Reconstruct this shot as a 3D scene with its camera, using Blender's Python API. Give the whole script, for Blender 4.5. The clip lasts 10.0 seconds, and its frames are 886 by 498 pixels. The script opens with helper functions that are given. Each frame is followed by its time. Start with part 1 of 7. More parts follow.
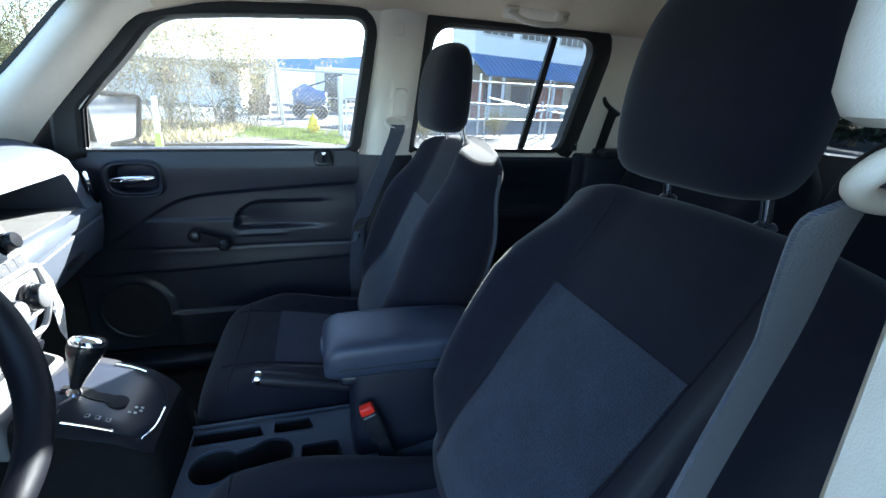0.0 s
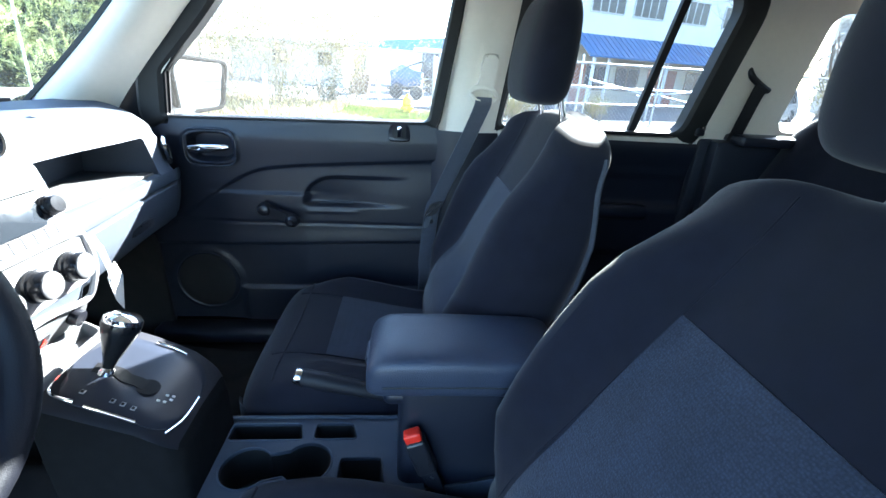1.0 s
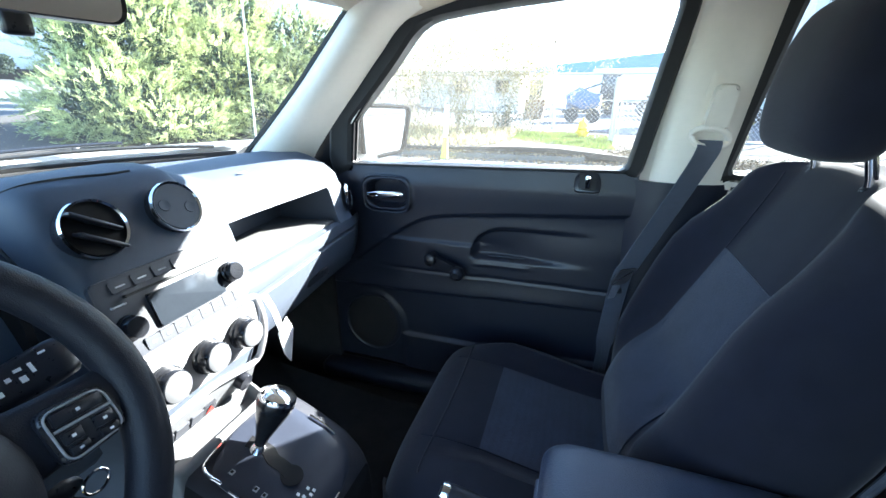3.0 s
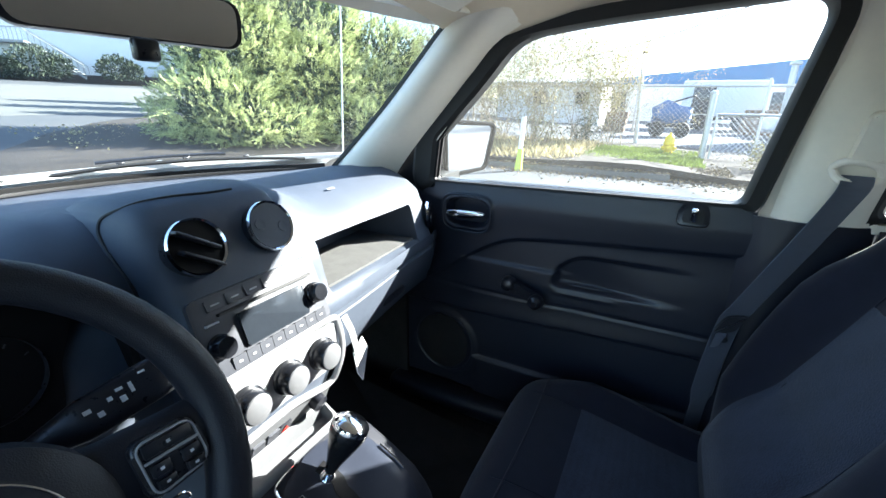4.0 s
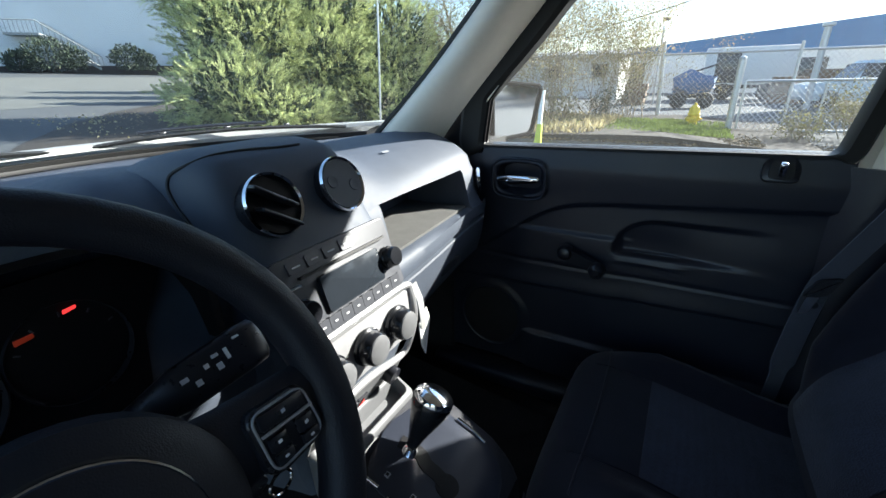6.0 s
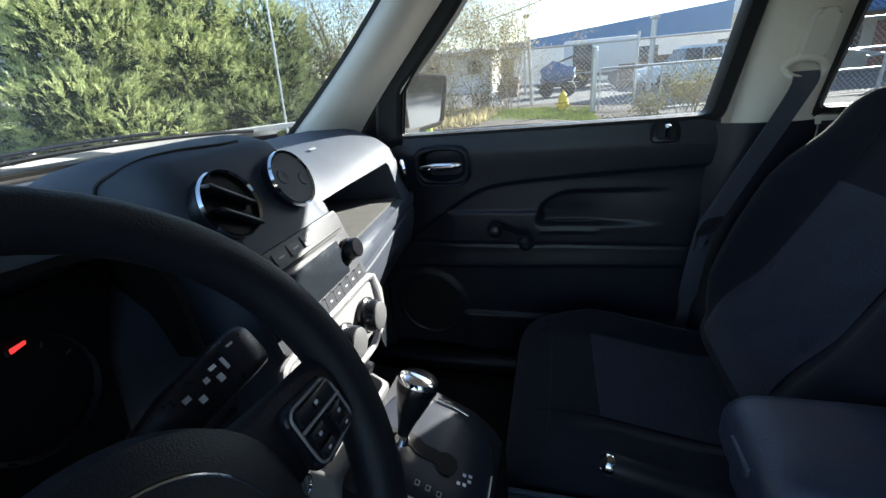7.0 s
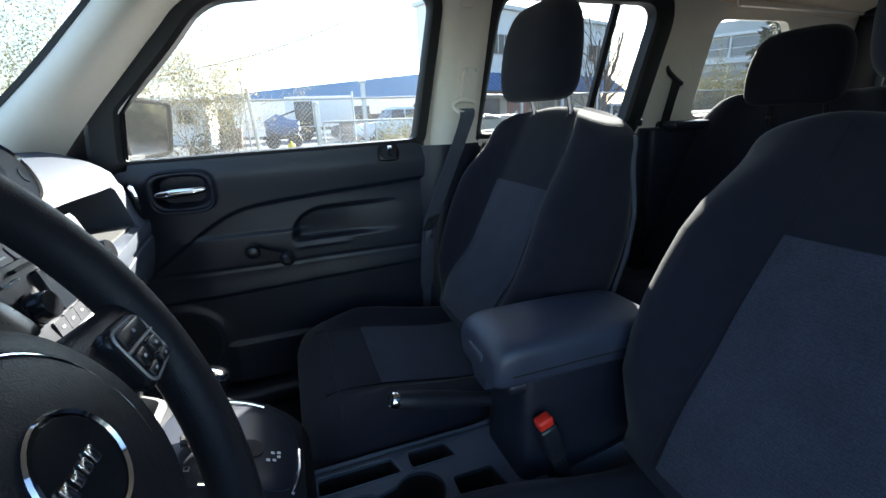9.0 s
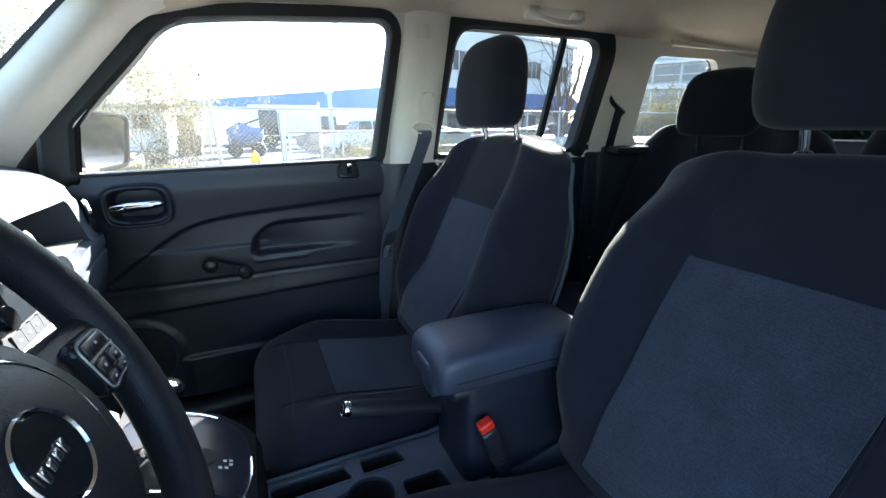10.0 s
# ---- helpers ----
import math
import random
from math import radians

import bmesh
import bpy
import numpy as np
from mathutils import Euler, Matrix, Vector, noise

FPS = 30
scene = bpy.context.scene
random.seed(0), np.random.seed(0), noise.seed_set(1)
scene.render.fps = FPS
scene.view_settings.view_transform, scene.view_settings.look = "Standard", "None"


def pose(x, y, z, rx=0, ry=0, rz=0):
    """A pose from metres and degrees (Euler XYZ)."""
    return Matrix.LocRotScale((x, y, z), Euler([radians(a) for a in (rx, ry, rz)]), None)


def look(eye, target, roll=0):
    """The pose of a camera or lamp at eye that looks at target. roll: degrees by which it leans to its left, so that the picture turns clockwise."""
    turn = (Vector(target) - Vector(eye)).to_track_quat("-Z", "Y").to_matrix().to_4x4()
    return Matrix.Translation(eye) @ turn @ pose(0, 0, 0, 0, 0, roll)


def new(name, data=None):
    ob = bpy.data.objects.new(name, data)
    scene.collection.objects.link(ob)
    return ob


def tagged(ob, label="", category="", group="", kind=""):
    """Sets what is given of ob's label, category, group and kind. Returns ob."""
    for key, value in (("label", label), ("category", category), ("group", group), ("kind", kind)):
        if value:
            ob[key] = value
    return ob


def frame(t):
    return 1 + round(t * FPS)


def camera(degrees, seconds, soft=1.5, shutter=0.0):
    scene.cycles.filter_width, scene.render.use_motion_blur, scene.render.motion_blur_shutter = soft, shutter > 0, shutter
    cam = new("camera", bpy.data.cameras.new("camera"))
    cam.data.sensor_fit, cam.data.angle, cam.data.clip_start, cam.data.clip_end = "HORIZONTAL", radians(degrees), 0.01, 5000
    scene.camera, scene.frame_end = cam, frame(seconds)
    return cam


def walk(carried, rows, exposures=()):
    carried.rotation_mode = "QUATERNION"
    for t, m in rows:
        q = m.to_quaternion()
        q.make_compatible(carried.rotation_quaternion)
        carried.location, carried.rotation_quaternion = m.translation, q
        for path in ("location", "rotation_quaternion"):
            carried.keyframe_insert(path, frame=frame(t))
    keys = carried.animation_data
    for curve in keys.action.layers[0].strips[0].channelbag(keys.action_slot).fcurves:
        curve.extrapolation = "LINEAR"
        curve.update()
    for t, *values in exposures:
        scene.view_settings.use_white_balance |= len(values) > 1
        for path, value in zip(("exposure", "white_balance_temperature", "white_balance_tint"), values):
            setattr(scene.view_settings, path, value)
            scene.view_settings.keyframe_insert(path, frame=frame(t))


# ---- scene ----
cam = camera(92.7, 10.0)
PATH = [
    (0, (0.326, -0.747, 1.319), (0.877, 1.052, 0.64), 2.9),
    (0.5, (0.374, -0.664, 1.3), (0.717, 1.177, 0.598), 3.3),
    (1, (0.378, -0.584, 1.281), (0.548, 1.255, 0.514), 3.5),
    (1.5, (0.372, -0.522, 1.267), (0.351, 1.296, 0.434), 3.2),
    (2, (0.361, -0.459, 1.278), (0.157, 1.349, 0.448), 3.2),
    (2.5, (0.347, -0.417, 1.299), (-0.057, 1.392, 0.55), 1.6),
    (4, (0.274, -0.354, 1.339), (-0.592, 1.325, 0.681), 0.9),
    (4.5, (0.254, -0.343, 1.331), (-0.724, 1.244, 0.605), 2.0),
    (5, (0.237, -0.337, 1.323), (-0.763, 1.241, 0.61), 1.2),
    (6.5, (0.13, -0.387, 1.277), (-0.648, 1.293, 0.519), -3.6),
    (7, (0.1, -0.408, 1.269), (-0.402, 1.377, 0.517), -4.7),
    (7.5, (0.077, -0.427, 1.245), (-0.033, 1.438, 0.529), -3.8),
    (8, (0.068, -0.457, 1.224), (0.352, 1.422, 0.603), -2.7),
    (8.5, (0.066, -0.491, 1.215), (0.582, 1.354, 0.642), -3.1),
    (9, (0.064, -0.544, 1.208), (0.705, 1.252, 0.607), -2.2),
    (9.5, (0.066, -0.576, 1.216), (0.796, 1.191, 0.628), -1.2),
    (10, (0.073, -0.603, 1.232), (0.867, 1.149, 0.682), -0.4),
]
walk(cam, [(t, look(eye, target, roll)) for t, eye, target, roll in PATH], [(0, 3.28, 5800, 5), (0.5, 3.72, 5800, 5), (1, 3.95, 5800, 5), (1.5, 4.15, 5800, 5), (2.0, 4.27, 5850, 5), (2.5, 4.1, 5900, 6), (3.8, 3.2, 6100, 6), (4.5, 2.7, 6150, 6), (5.2, 2.35, 6200, 6), (6.5, 2.0, 6350, 7), (7.5, 2.1, 6400, 7), (8.5, 2.45, 6400, 7), (9.2, 2.92, 6350, 7), (10, 3.36, 6300, 7)])

# ---- light ----
SUN = Vector((0.735, 1.0, 0.605)).normalized()
world = bpy.data.worlds.new("sky")
world.use_nodes = True
scene.world = world
wn = world.node_tree
sky = wn.nodes.new("ShaderNodeTexSky")
sky.sky_type, sky.sun_disc = "NISHITA", False
sky.sun_elevation, sky.sun_rotation = math.asin(SUN.z), math.atan2(SUN.x, SUN.y)
sky.air_density, sky.dust_density, sky.ozone_density = 1.0, 0.6, 2.0
wn.nodes["Background"].inputs["Strength"].default_value = 0.09
wn.links.new(sky.outputs[0], wn.nodes["Background"].inputs["Color"])
sun_data = bpy.data.lights.new("sun", "SUN")
sun_data.energy, sun_data.angle, sun_data.color = 5.0, radians(0.53), (1.0, 0.95, 0.87)
sun = new("sun", sun_data)
sun.matrix_world = look(SUN * 60, (0, 0, 0))

# ---- materials ----
MATS = {}


def mat(name, base, rough=0.5, metal=0.0, spec=0.5, vary=0.15, scale=8.0, grain=0.0, grain_scale=900.0, coat=0.0, dirt=0.0, dirt_col=(0.1, 0.09, 0.08), sheen=0.0, rnd=0.0, island=0.0, relief=0.0, relief_scale=30.0, emit=None, trans=0.0, voronoi=False, stretch=(1, 1, 1), rv=0.08, leaf=0.0, weave=0.0):
    """A surface: base colour varied at two scales, fine relief, wear."""
    m = bpy.data.materials.new(name)
    m.use_nodes = True
    n, l = m.node_tree.nodes, m.node_tree.links
    b = n["Principled BSDF"]
    b.inputs["Roughness"].default_value, b.inputs["Metallic"].default_value = rough, metal
    b.inputs["Specular IOR Level"].default_value = spec
    b.inputs["Coat Weight"].default_value, b.inputs["Coat Roughness"].default_value = coat, 0.05
    b.inputs["Sheen Weight"].default_value, b.inputs["Sheen Roughness"].default_value = sheen, 0.5
    b.inputs["Transmission Weight"].default_value = trans
    co = n.new("ShaderNodeTexCoord")
    mp = n.new("ShaderNodeMapping")
    mp.inputs["Scale"].default_value = stretch
    l.new(co.outputs["Object"], mp.inputs["Vector"])
    src = mp.outputs["Vector"]

    def noise_at(sc, detail=4.0):
        t = n.new("ShaderNodeTexNoise")
        t.inputs["Scale"].default_value, t.inputs["Detail"].default_value = sc, detail
        l.new(src, t.inputs["Vector"])
        return t.outputs["Fac"]

    def mathn(op, a, v):
        t = n.new("ShaderNodeMath")
        t.operation = op
        l.new(a, t.inputs[0])
        if isinstance(v, (int, float)):
            t.inputs[1].default_value = v
        else:
            l.new(v, t.inputs[1])
        return t.outputs[0]

    big, small = noise_at(scale), noise_at(scale * 9, 2.0)
    f = mathn("ADD", mathn("MULTIPLY", big, 0.65), mathn("MULTIPLY", small, 0.35))
    if rnd:
        oi = n.new("ShaderNodeObjectInfo")
        f = mathn("ADD", f, mathn("MULTIPLY", mathn("SUBTRACT", oi.outputs["Random"], 0.5), rnd))
    if island:
        ge = n.new("ShaderNodeNewGeometry")
        f = mathn("ADD", f, mathn("MULTIPLY", mathn("SUBTRACT", ge.outputs["Random Per Island"], 0.5), island))
    ramp = n.new("ShaderNodeMapRange")
    ramp.inputs["From Min"].default_value, ramp.inputs["From Max"].default_value = 0.25, 0.75
    ramp.inputs["To Min"].default_value, ramp.inputs["To Max"].default_value = 1 - vary, 1 + vary
    l.new(f, ramp.inputs["Value"])
    mul = n.new("ShaderNodeVectorMath")
    mul.operation = "SCALE"
    mul.inputs[0].default_value = base
    l.new(ramp.outputs[0], mul.inputs["Scale"])
    colour = mul.outputs[0]
    if weave:
        vo, wr, wm = n.new("ShaderNodeTexVoronoi"), n.new("ShaderNodeMapRange"), n.new("ShaderNodeVectorMath")
        vo.inputs["Scale"].default_value, vo.inputs["Randomness"].default_value = 330.0, 0.55
        l.new(src, vo.inputs["Vector"])
        wr.inputs["From Max"].default_value, wr.inputs["To Min"].default_value, wr.inputs["To Max"].default_value = 0.7, 1 + 0.6 * weave, 1 - weave
        l.new(vo.outputs["Distance"], wr.inputs["Value"])
        wm.operation = "SCALE"
        l.new(colour, wm.inputs[0])
        l.new(wr.outputs[0], wm.inputs["Scale"])
        colour = wm.outputs[0]
    if dirt:
        mix = n.new("ShaderNodeMix")
        mix.data_type = "RGBA"
        mr = n.new("ShaderNodeMapRange")
        mr.inputs["From Min"].default_value, mr.inputs["From Max"].default_value, mr.inputs["To Max"].default_value = 0.5, 0.75, dirt
        l.new(noise_at(scale * 0.45, 6.0), mr.inputs["Value"])
        l.new(mr.outputs[0], mix.inputs[0])
        l.new(colour, mix.inputs[6])
        mix.inputs[7].default_value = (*dirt_col, 1)
        colour = mix.outputs[2]
    l.new(colour, b.inputs["Base Color"])
    rr = n.new("ShaderNodeMapRange")
    rr.inputs["To Min"].default_value, rr.inputs["To Max"].default_value = max(rough - rv, 0.02), min(rough + rv, 1)
    l.new(small, rr.inputs["Value"])
    l.new(rr.outputs[0], b.inputs["Roughness"])
    last = None
    for amount, sc in ((relief, relief_scale), (grain, grain_scale)):
        if amount:
            bump = n.new("ShaderNodeBump")
            bump.inputs["Strength"].default_value, bump.inputs["Distance"].default_value = amount, 0.6 / sc
            if voronoi and sc == grain_scale:
                v = n.new("ShaderNodeTexVoronoi")
                v.inputs["Scale"].default_value = sc
                l.new(src, v.inputs["Vector"])
                l.new(v.outputs["Distance"], bump.inputs["Height"])
            else:
                l.new(noise_at(sc, 2.0), bump.inputs["Height"])
            if last:
                l.new(last, bump.inputs["Normal"])
            last = bump.outputs["Normal"]
    if last:
        l.new(last, b.inputs["Normal"])
    if emit:
        b.inputs["Emission Color"].default_value, b.inputs["Emission Strength"].default_value = (*emit[0], 1), emit[1]
    if leaf:
        tl, mxs = n.new("ShaderNodeBsdfTranslucent"), n.new("ShaderNodeMixShader")
        l.new(colour, tl.inputs["Color"])
        mxs.inputs[0].default_value = leaf
        l.new(b.outputs[0], mxs.inputs[1])
        l.new(tl.outputs[0], mxs.inputs[2])
        l.new(mxs.outputs[0], n["Material Output"].inputs["Surface"])
    MATS[name] = m
    return m


PLASTIC = mat("dash_plastic", (0.060, 0.072, 0.095), 0.58, spec=0.32, vary=0.12, scale=14, grain=0.25, grain_scale=1100, voronoi=True)
PANEL = mat("door_plastic", (0.0118, 0.0145, 0.0245), 0.36, spec=0.5, vary=0.12, scale=10, grain=0.25, grain_scale=1000, voronoi=True, dirt=0.12, dirt_col=(0.06, 0.06, 0.06))
SATIN = mat("satin_black", (0.013, 0.014, 0.019), 0.3, vary=0.1, scale=20)
GLOSS = mat("gloss_black", (0.010, 0.011, 0.014), 0.22, vary=0.1, scale=20, spec=0.45, rv=0.02)
# stack plastic lightened where sun falls: knob caps, switch row, bin
SUNGREY = mat("sunlit_grey_plastic", (0.115, 0.117, 0.122), 0.5, vary=0.1, scale=18, grain=0.15, grain_scale=1300, voronoi=True)
SHELFMAT = mat("shelf_liner", (0.085, 0.085, 0.082), 0.9, vary=0.25, scale=30, grain=0.8, grain_scale=500)
STACK = mat("stack_plastic", (0.051, 0.054, 0.064), 0.45, vary=0.1, scale=18, grain=0.15, grain_scale=1300, voronoi=True)
SILVER = mat("silver_plastic", (0.34, 0.34, 0.35), 0.38, metal=0.3, vary=0.08, scale=20)
FABRIC = mat("seat_fabric", (0.0086, 0.0092, 0.0175), 0.92, spec=0.22, vary=0.25, scale=30, grain=0.5, grain_scale=1500, sheen=0.14, dirt=0.25, dirt_col=(0.018, 0.018, 0.021))
INSERT = mat("mesh_fabric", (0.033, 0.040, 0.064), 0.85, spec=0.25, vary=0.3, scale=18, grain=0.45, grain_scale=420, voronoi=True, sheen=0.2, weave=0.35)
LEATHER = mat("armrest_vinyl", (0.036, 0.045, 0.073), 0.40, spec=0.6, vary=0.15, scale=25, grain=0.35, grain_scale=500, voronoi=True)
WHEEL = mat("wheel_vinyl", (0.0105, 0.0115, 0.0175), 0.5, spec=0.35, vary=0.12, scale=30, grain=0.3, grain_scale=800, voronoi=True)
CARPET = mat("carpet", (0.012, 0.012, 0.013), 0.97, vary=0.35, scale=40, grain=1.0, grain_scale=600, dirt=0.3, dirt_col=(0.035, 0.032, 0.028))
LINER = mat("headliner_cloth", (0.70, 0.595, 0.455), 0.95, vary=0.05, scale=6, grain=0.4, grain_scale=900)
BEIGE = mat("beige_trim", (0.80, 0.735, 0.63), 0.5, vary=0.05, scale=8, grain=0.2, grain_scale=900, voronoi=True)
RUBBER = mat("rubber_seal", (0.012, 0.012, 0.012), 0.6, vary=0.2, scale=30)
WEBBING = mat("belt_webbing", (0.050, 0.059, 0.084), 0.45, spec=0.7, sheen=0.3, vary=0.2, scale=60, grain=0.7, grain_scale=420, stretch=(1, 1, 3))
PIPING = mat("seat_piping", (0.055, 0.06, 0.075), 0.8, vary=0.2, scale=60)
CHROME = mat("chrome", (0.85, 0.85, 0.86), 0.08, metal=1.0, vary=0.04, scale=10)
STEEL = mat("galvanised_steel", (0.5, 0.51, 0.52), 0.45, metal=0.8, vary=0.15, scale=20, dirt=0.3, dirt_col=(0.3, 0.28, 0.26))
MIRROR = mat("mirror_glass", (0.9, 0.91, 0.92), 0.02, metal=1.0, vary=0.01, scale=4)
RED = mat("red_plastic", (0.75, 0.03, 0.015), 0.4, vary=0.08, scale=20)
WHITEINK = mat("white_marking", (0.62, 0.63, 0.64), 0.5, vary=0.08, scale=20)
PAPER = mat("white_card", (0.85, 0.85, 0.83), 0.7, vary=0.06, scale=20)
YELLOWTAG = mat("yellow_tag", (0.48, 0.32, 0.02), 0.5, vary=0.1, scale=20)
SCREEN = mat("radio_display", (0.022, 0.027, 0.034), 0.16, vary=0.1, scale=20, coat=0.2)
GRAINED = mat("grained_mirror_plastic", (0.010, 0.010, 0.011), 0.9, spec=0.08, vary=0.25, scale=40, grain=0.3, grain_scale=900)
PLATE = mat("gear_plate_plastic", (0.021, 0.025, 0.037), 0.30, spec=0.25, vary=0.1, scale=20, rv=0.03)
BELTBLACK = mat("black_webbing", (0.008, 0.008, 0.010), 0.7, spec=0.3, vary=0.2, scale=60, grain=0.5, grain_scale=420)
DIAL = mat("dial_face", (0.005, 0.005, 0.006), 0.5, spec=0.15, vary=0.2, scale=30)
REDLIT = mat("lit_red", (0.3, 0.02, 0.02), 0.4, vary=0.02, emit=((1.0, 0.05, 0.05), 0.3))
ORANGELIT = mat("lit_orange", (0.2, 0.03, 0.02), 0.4, vary=0.02, emit=((1.0, 0.1, 0.03), 0.02))
PAINT = mat("silver_white_paint", (0.66, 0.65, 0.62), 0.28, vary=0.04, scale=3, coat=0.8)
BODYGREY = mat("painted_steel", (0.62, 0.61, 0.60), 0.35, vary=0.05, scale=5, coat=0.4)


def glass_mat(name, tint, gloss, haze=0.0):
    """Thin pane: sees straight through, with a little mirror sheen and a painted glare haze."""
    m = bpy.data.materials.new(name)
    m.use_nodes = True
    n, l = m.node_tree.nodes, m.node_tree.links
    n.remove(n["Principled BSDF"])
    tr, gl, mx, lw, pw, ad = (n.new(k) for k in ("ShaderNodeBsdfTransparent", "ShaderNodeBsdfGlossy", "ShaderNodeMixShader", "ShaderNodeLayerWeight", "ShaderNodeMath", "ShaderNodeMath"))
    tr.inputs["Color"].default_value = (*tint, 1)
    gl.inputs["Roughness"].default_value = 0.02
    lw.inputs["Blend"].default_value = 0.5
    pw.operation, ad.operation = "POWER", "MULTIPLY_ADD"
    pw.inputs[1].default_value = 4.0
    ad.inputs[1].default_value, ad.inputs[2].default_value = 0.35, gloss
    l.new(lw.outputs["Facing"], pw.inputs[0])
    l.new(pw.outputs[0], ad.inputs[0])
    l.new(ad.outputs[0], mx.inputs[0])
    l.new(tr.outputs[0], mx.inputs[1])
    l.new(gl.outputs[0], mx.inputs[2])
    # white translucent haze mixed in, imitating glare that washes out the view
    veil, mx2 = n.new("ShaderNodeBsdfTranslucent"), n.new("ShaderNodeMixShader")
    veil.inputs["Color"].default_value = (0.85, 0.84, 0.80, 1)
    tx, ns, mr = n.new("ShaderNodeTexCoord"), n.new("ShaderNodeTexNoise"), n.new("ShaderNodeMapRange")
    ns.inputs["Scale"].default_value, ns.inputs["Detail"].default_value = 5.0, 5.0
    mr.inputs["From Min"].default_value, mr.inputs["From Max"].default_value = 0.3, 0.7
    mr.inputs["To Min"].default_value, mr.inputs["To Max"].default_value = haze * 0.8, haze * 1.2
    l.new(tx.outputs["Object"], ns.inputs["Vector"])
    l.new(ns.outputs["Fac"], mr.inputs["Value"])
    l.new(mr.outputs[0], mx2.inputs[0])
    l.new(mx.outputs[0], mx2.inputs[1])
    l.new(veil.outputs[0], mx2.inputs[2])
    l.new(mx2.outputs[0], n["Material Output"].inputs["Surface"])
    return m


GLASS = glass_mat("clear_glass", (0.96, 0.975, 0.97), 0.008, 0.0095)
REARGLASS = glass_mat("rear_privacy_glass", (0.80, 0.81, 0.81), 0.02, 0.004)
DARKGLASS = glass_mat("dark_privacy_glass", (0.42, 0.43, 0.44), 0.03)
SCREENGLASS = glass_mat("windscreen_glass", (0.95, 0.97, 0.965), 0.02, 0.006)

# ---- mesh tools ----


def thing(name, label, category, group="", kind="", at=(0, 0, 0)):
    ob = new(name)
    ob.location = at
    ob.empty_display_size = 0.05
    return tagged(ob, label, category, group, kind)


def mesh_from(name, verts, faces, material, smooth=True, angle=35):
    me = bpy.data.meshes.new(name)
    me.from_pydata([tuple(v) for v in verts], [], faces)
    me.update()
    if smooth:
        me.shade_smooth()
        me.set_sharp_from_angle(angle=radians(angle))
    me.materials.append(material)
    return me


def put(ob, parent):
    if parent is not None:
        ob.parent = parent
        ob.matrix_parent_inverse = Matrix.Translation(-parent.location)
    return ob


def part(name, bm, material, parent=None, label="", smooth=True, angle=35):
    """Links a bmesh as one mesh object under a thing or part."""
    me = bpy.data.meshes.new(name)
    bmesh.ops.recalc_face_normals(bm, faces=bm.faces)
    bm.to_mesh(me)
    bm.free()
    if smooth:
        me.shade_smooth()
        me.set_sharp_from_angle(angle=radians(angle))
    me.materials.append(material)
    ob = put(new(name, me), parent)
    if label:
        ob["label"] = label
    return ob


def merge(*bms):
    out = bms[0]
    for b in bms[1:]:
        tmp = bpy.data.meshes.new("tmp")
        b.to_mesh(tmp)
        b.free()
        out.from_mesh(tmp)
        bpy.data.meshes.remove(tmp)
    return out


def bx(c, s, bev=0.004, seg=2, rot=(0, 0, 0)):
    """A box of size s about c, its edges rounded."""
    bm = bmesh.new()
    bmesh.ops.create_cube(bm, size=1.0)
    bmesh.ops.scale(bm, vec=s, verts=bm.verts)
    bev = min(bev, min(s) * 0.45)
    if bev > 0:
        bmesh.ops.bevel(bm, geom=bm.edges[:], offset=bev, segments=seg, profile=0.5, affect="EDGES")
    bm.transform(pose(*c, *rot))
    return bm


def poly(points, thick, bev=0.0, seg=2):
    """A flat outline (3D points) given thickness along its normal, both ways."""
    bm = bmesh.new()
    pts = [Vector(p) for p in points]
    nrm = Vector((0, 0, 0))
    for a, b in zip(pts, pts[1:] + pts[:1]):
        nrm += a.cross(b)
    nrm.normalize()
    lo = [bm.verts.new(p - nrm * thick / 2) for p in pts]
    hi = [bm.verts.new(p + nrm * thick / 2) for p in pts]
    bm.faces.new(lo[::-1])
    bm.faces.new(hi)
    k = len(pts)
    for i in range(k):
        bm.faces.new((lo[i], lo[(i + 1) % k], hi[(i + 1) % k], hi[i]))
    if bev:
        bmesh.ops.bevel(bm, geom=bm.edges[:], offset=bev, segments=seg, profile=0.5, affect="EDGES")
    return bm


def frames_along(pts, closed=False):
    """Sideways and upward directions along a path, carried without twist."""
    pts = [Vector(p) for p in pts]
    k = len(pts)
    tan = []
    for i in range(k):
        a = pts[(i - 1) % k] if closed or i else pts[i]
        b = pts[(i + 1) % k] if closed or i < k - 1 else pts[i]
        tan.append((b - a).normalized())
    up = Vector((0, 0, 1)) if abs(tan[0].z) < 0.9 else Vector((1, 0, 0))
    side = tan[0].cross(up).normalized()
    out = []
    for i in range(k):
        side = (side - tan[i] * side.dot(tan[i])).normalized()
        out.append((pts[i], side, side.cross(tan[i]).normalized()))
    return out


def tube(pts, r, n=10, closed=False, flat=1.0):
    """A round (or flattened) bar along a path; r may be a list."""
    fr = frames_along(pts, closed)
    rs = r if isinstance(r, (list, tuple)) else [r] * len(fr)
    rings = []
    for (p, s, u), q in zip(fr, rs):
        rings.append([p + s * math.cos(2 * math.pi * j / n) * q + u * math.sin(2 * math.pi * j / n) * q * flat for j in range(n)])
    return loft(rings, cap=not closed, loop=closed)


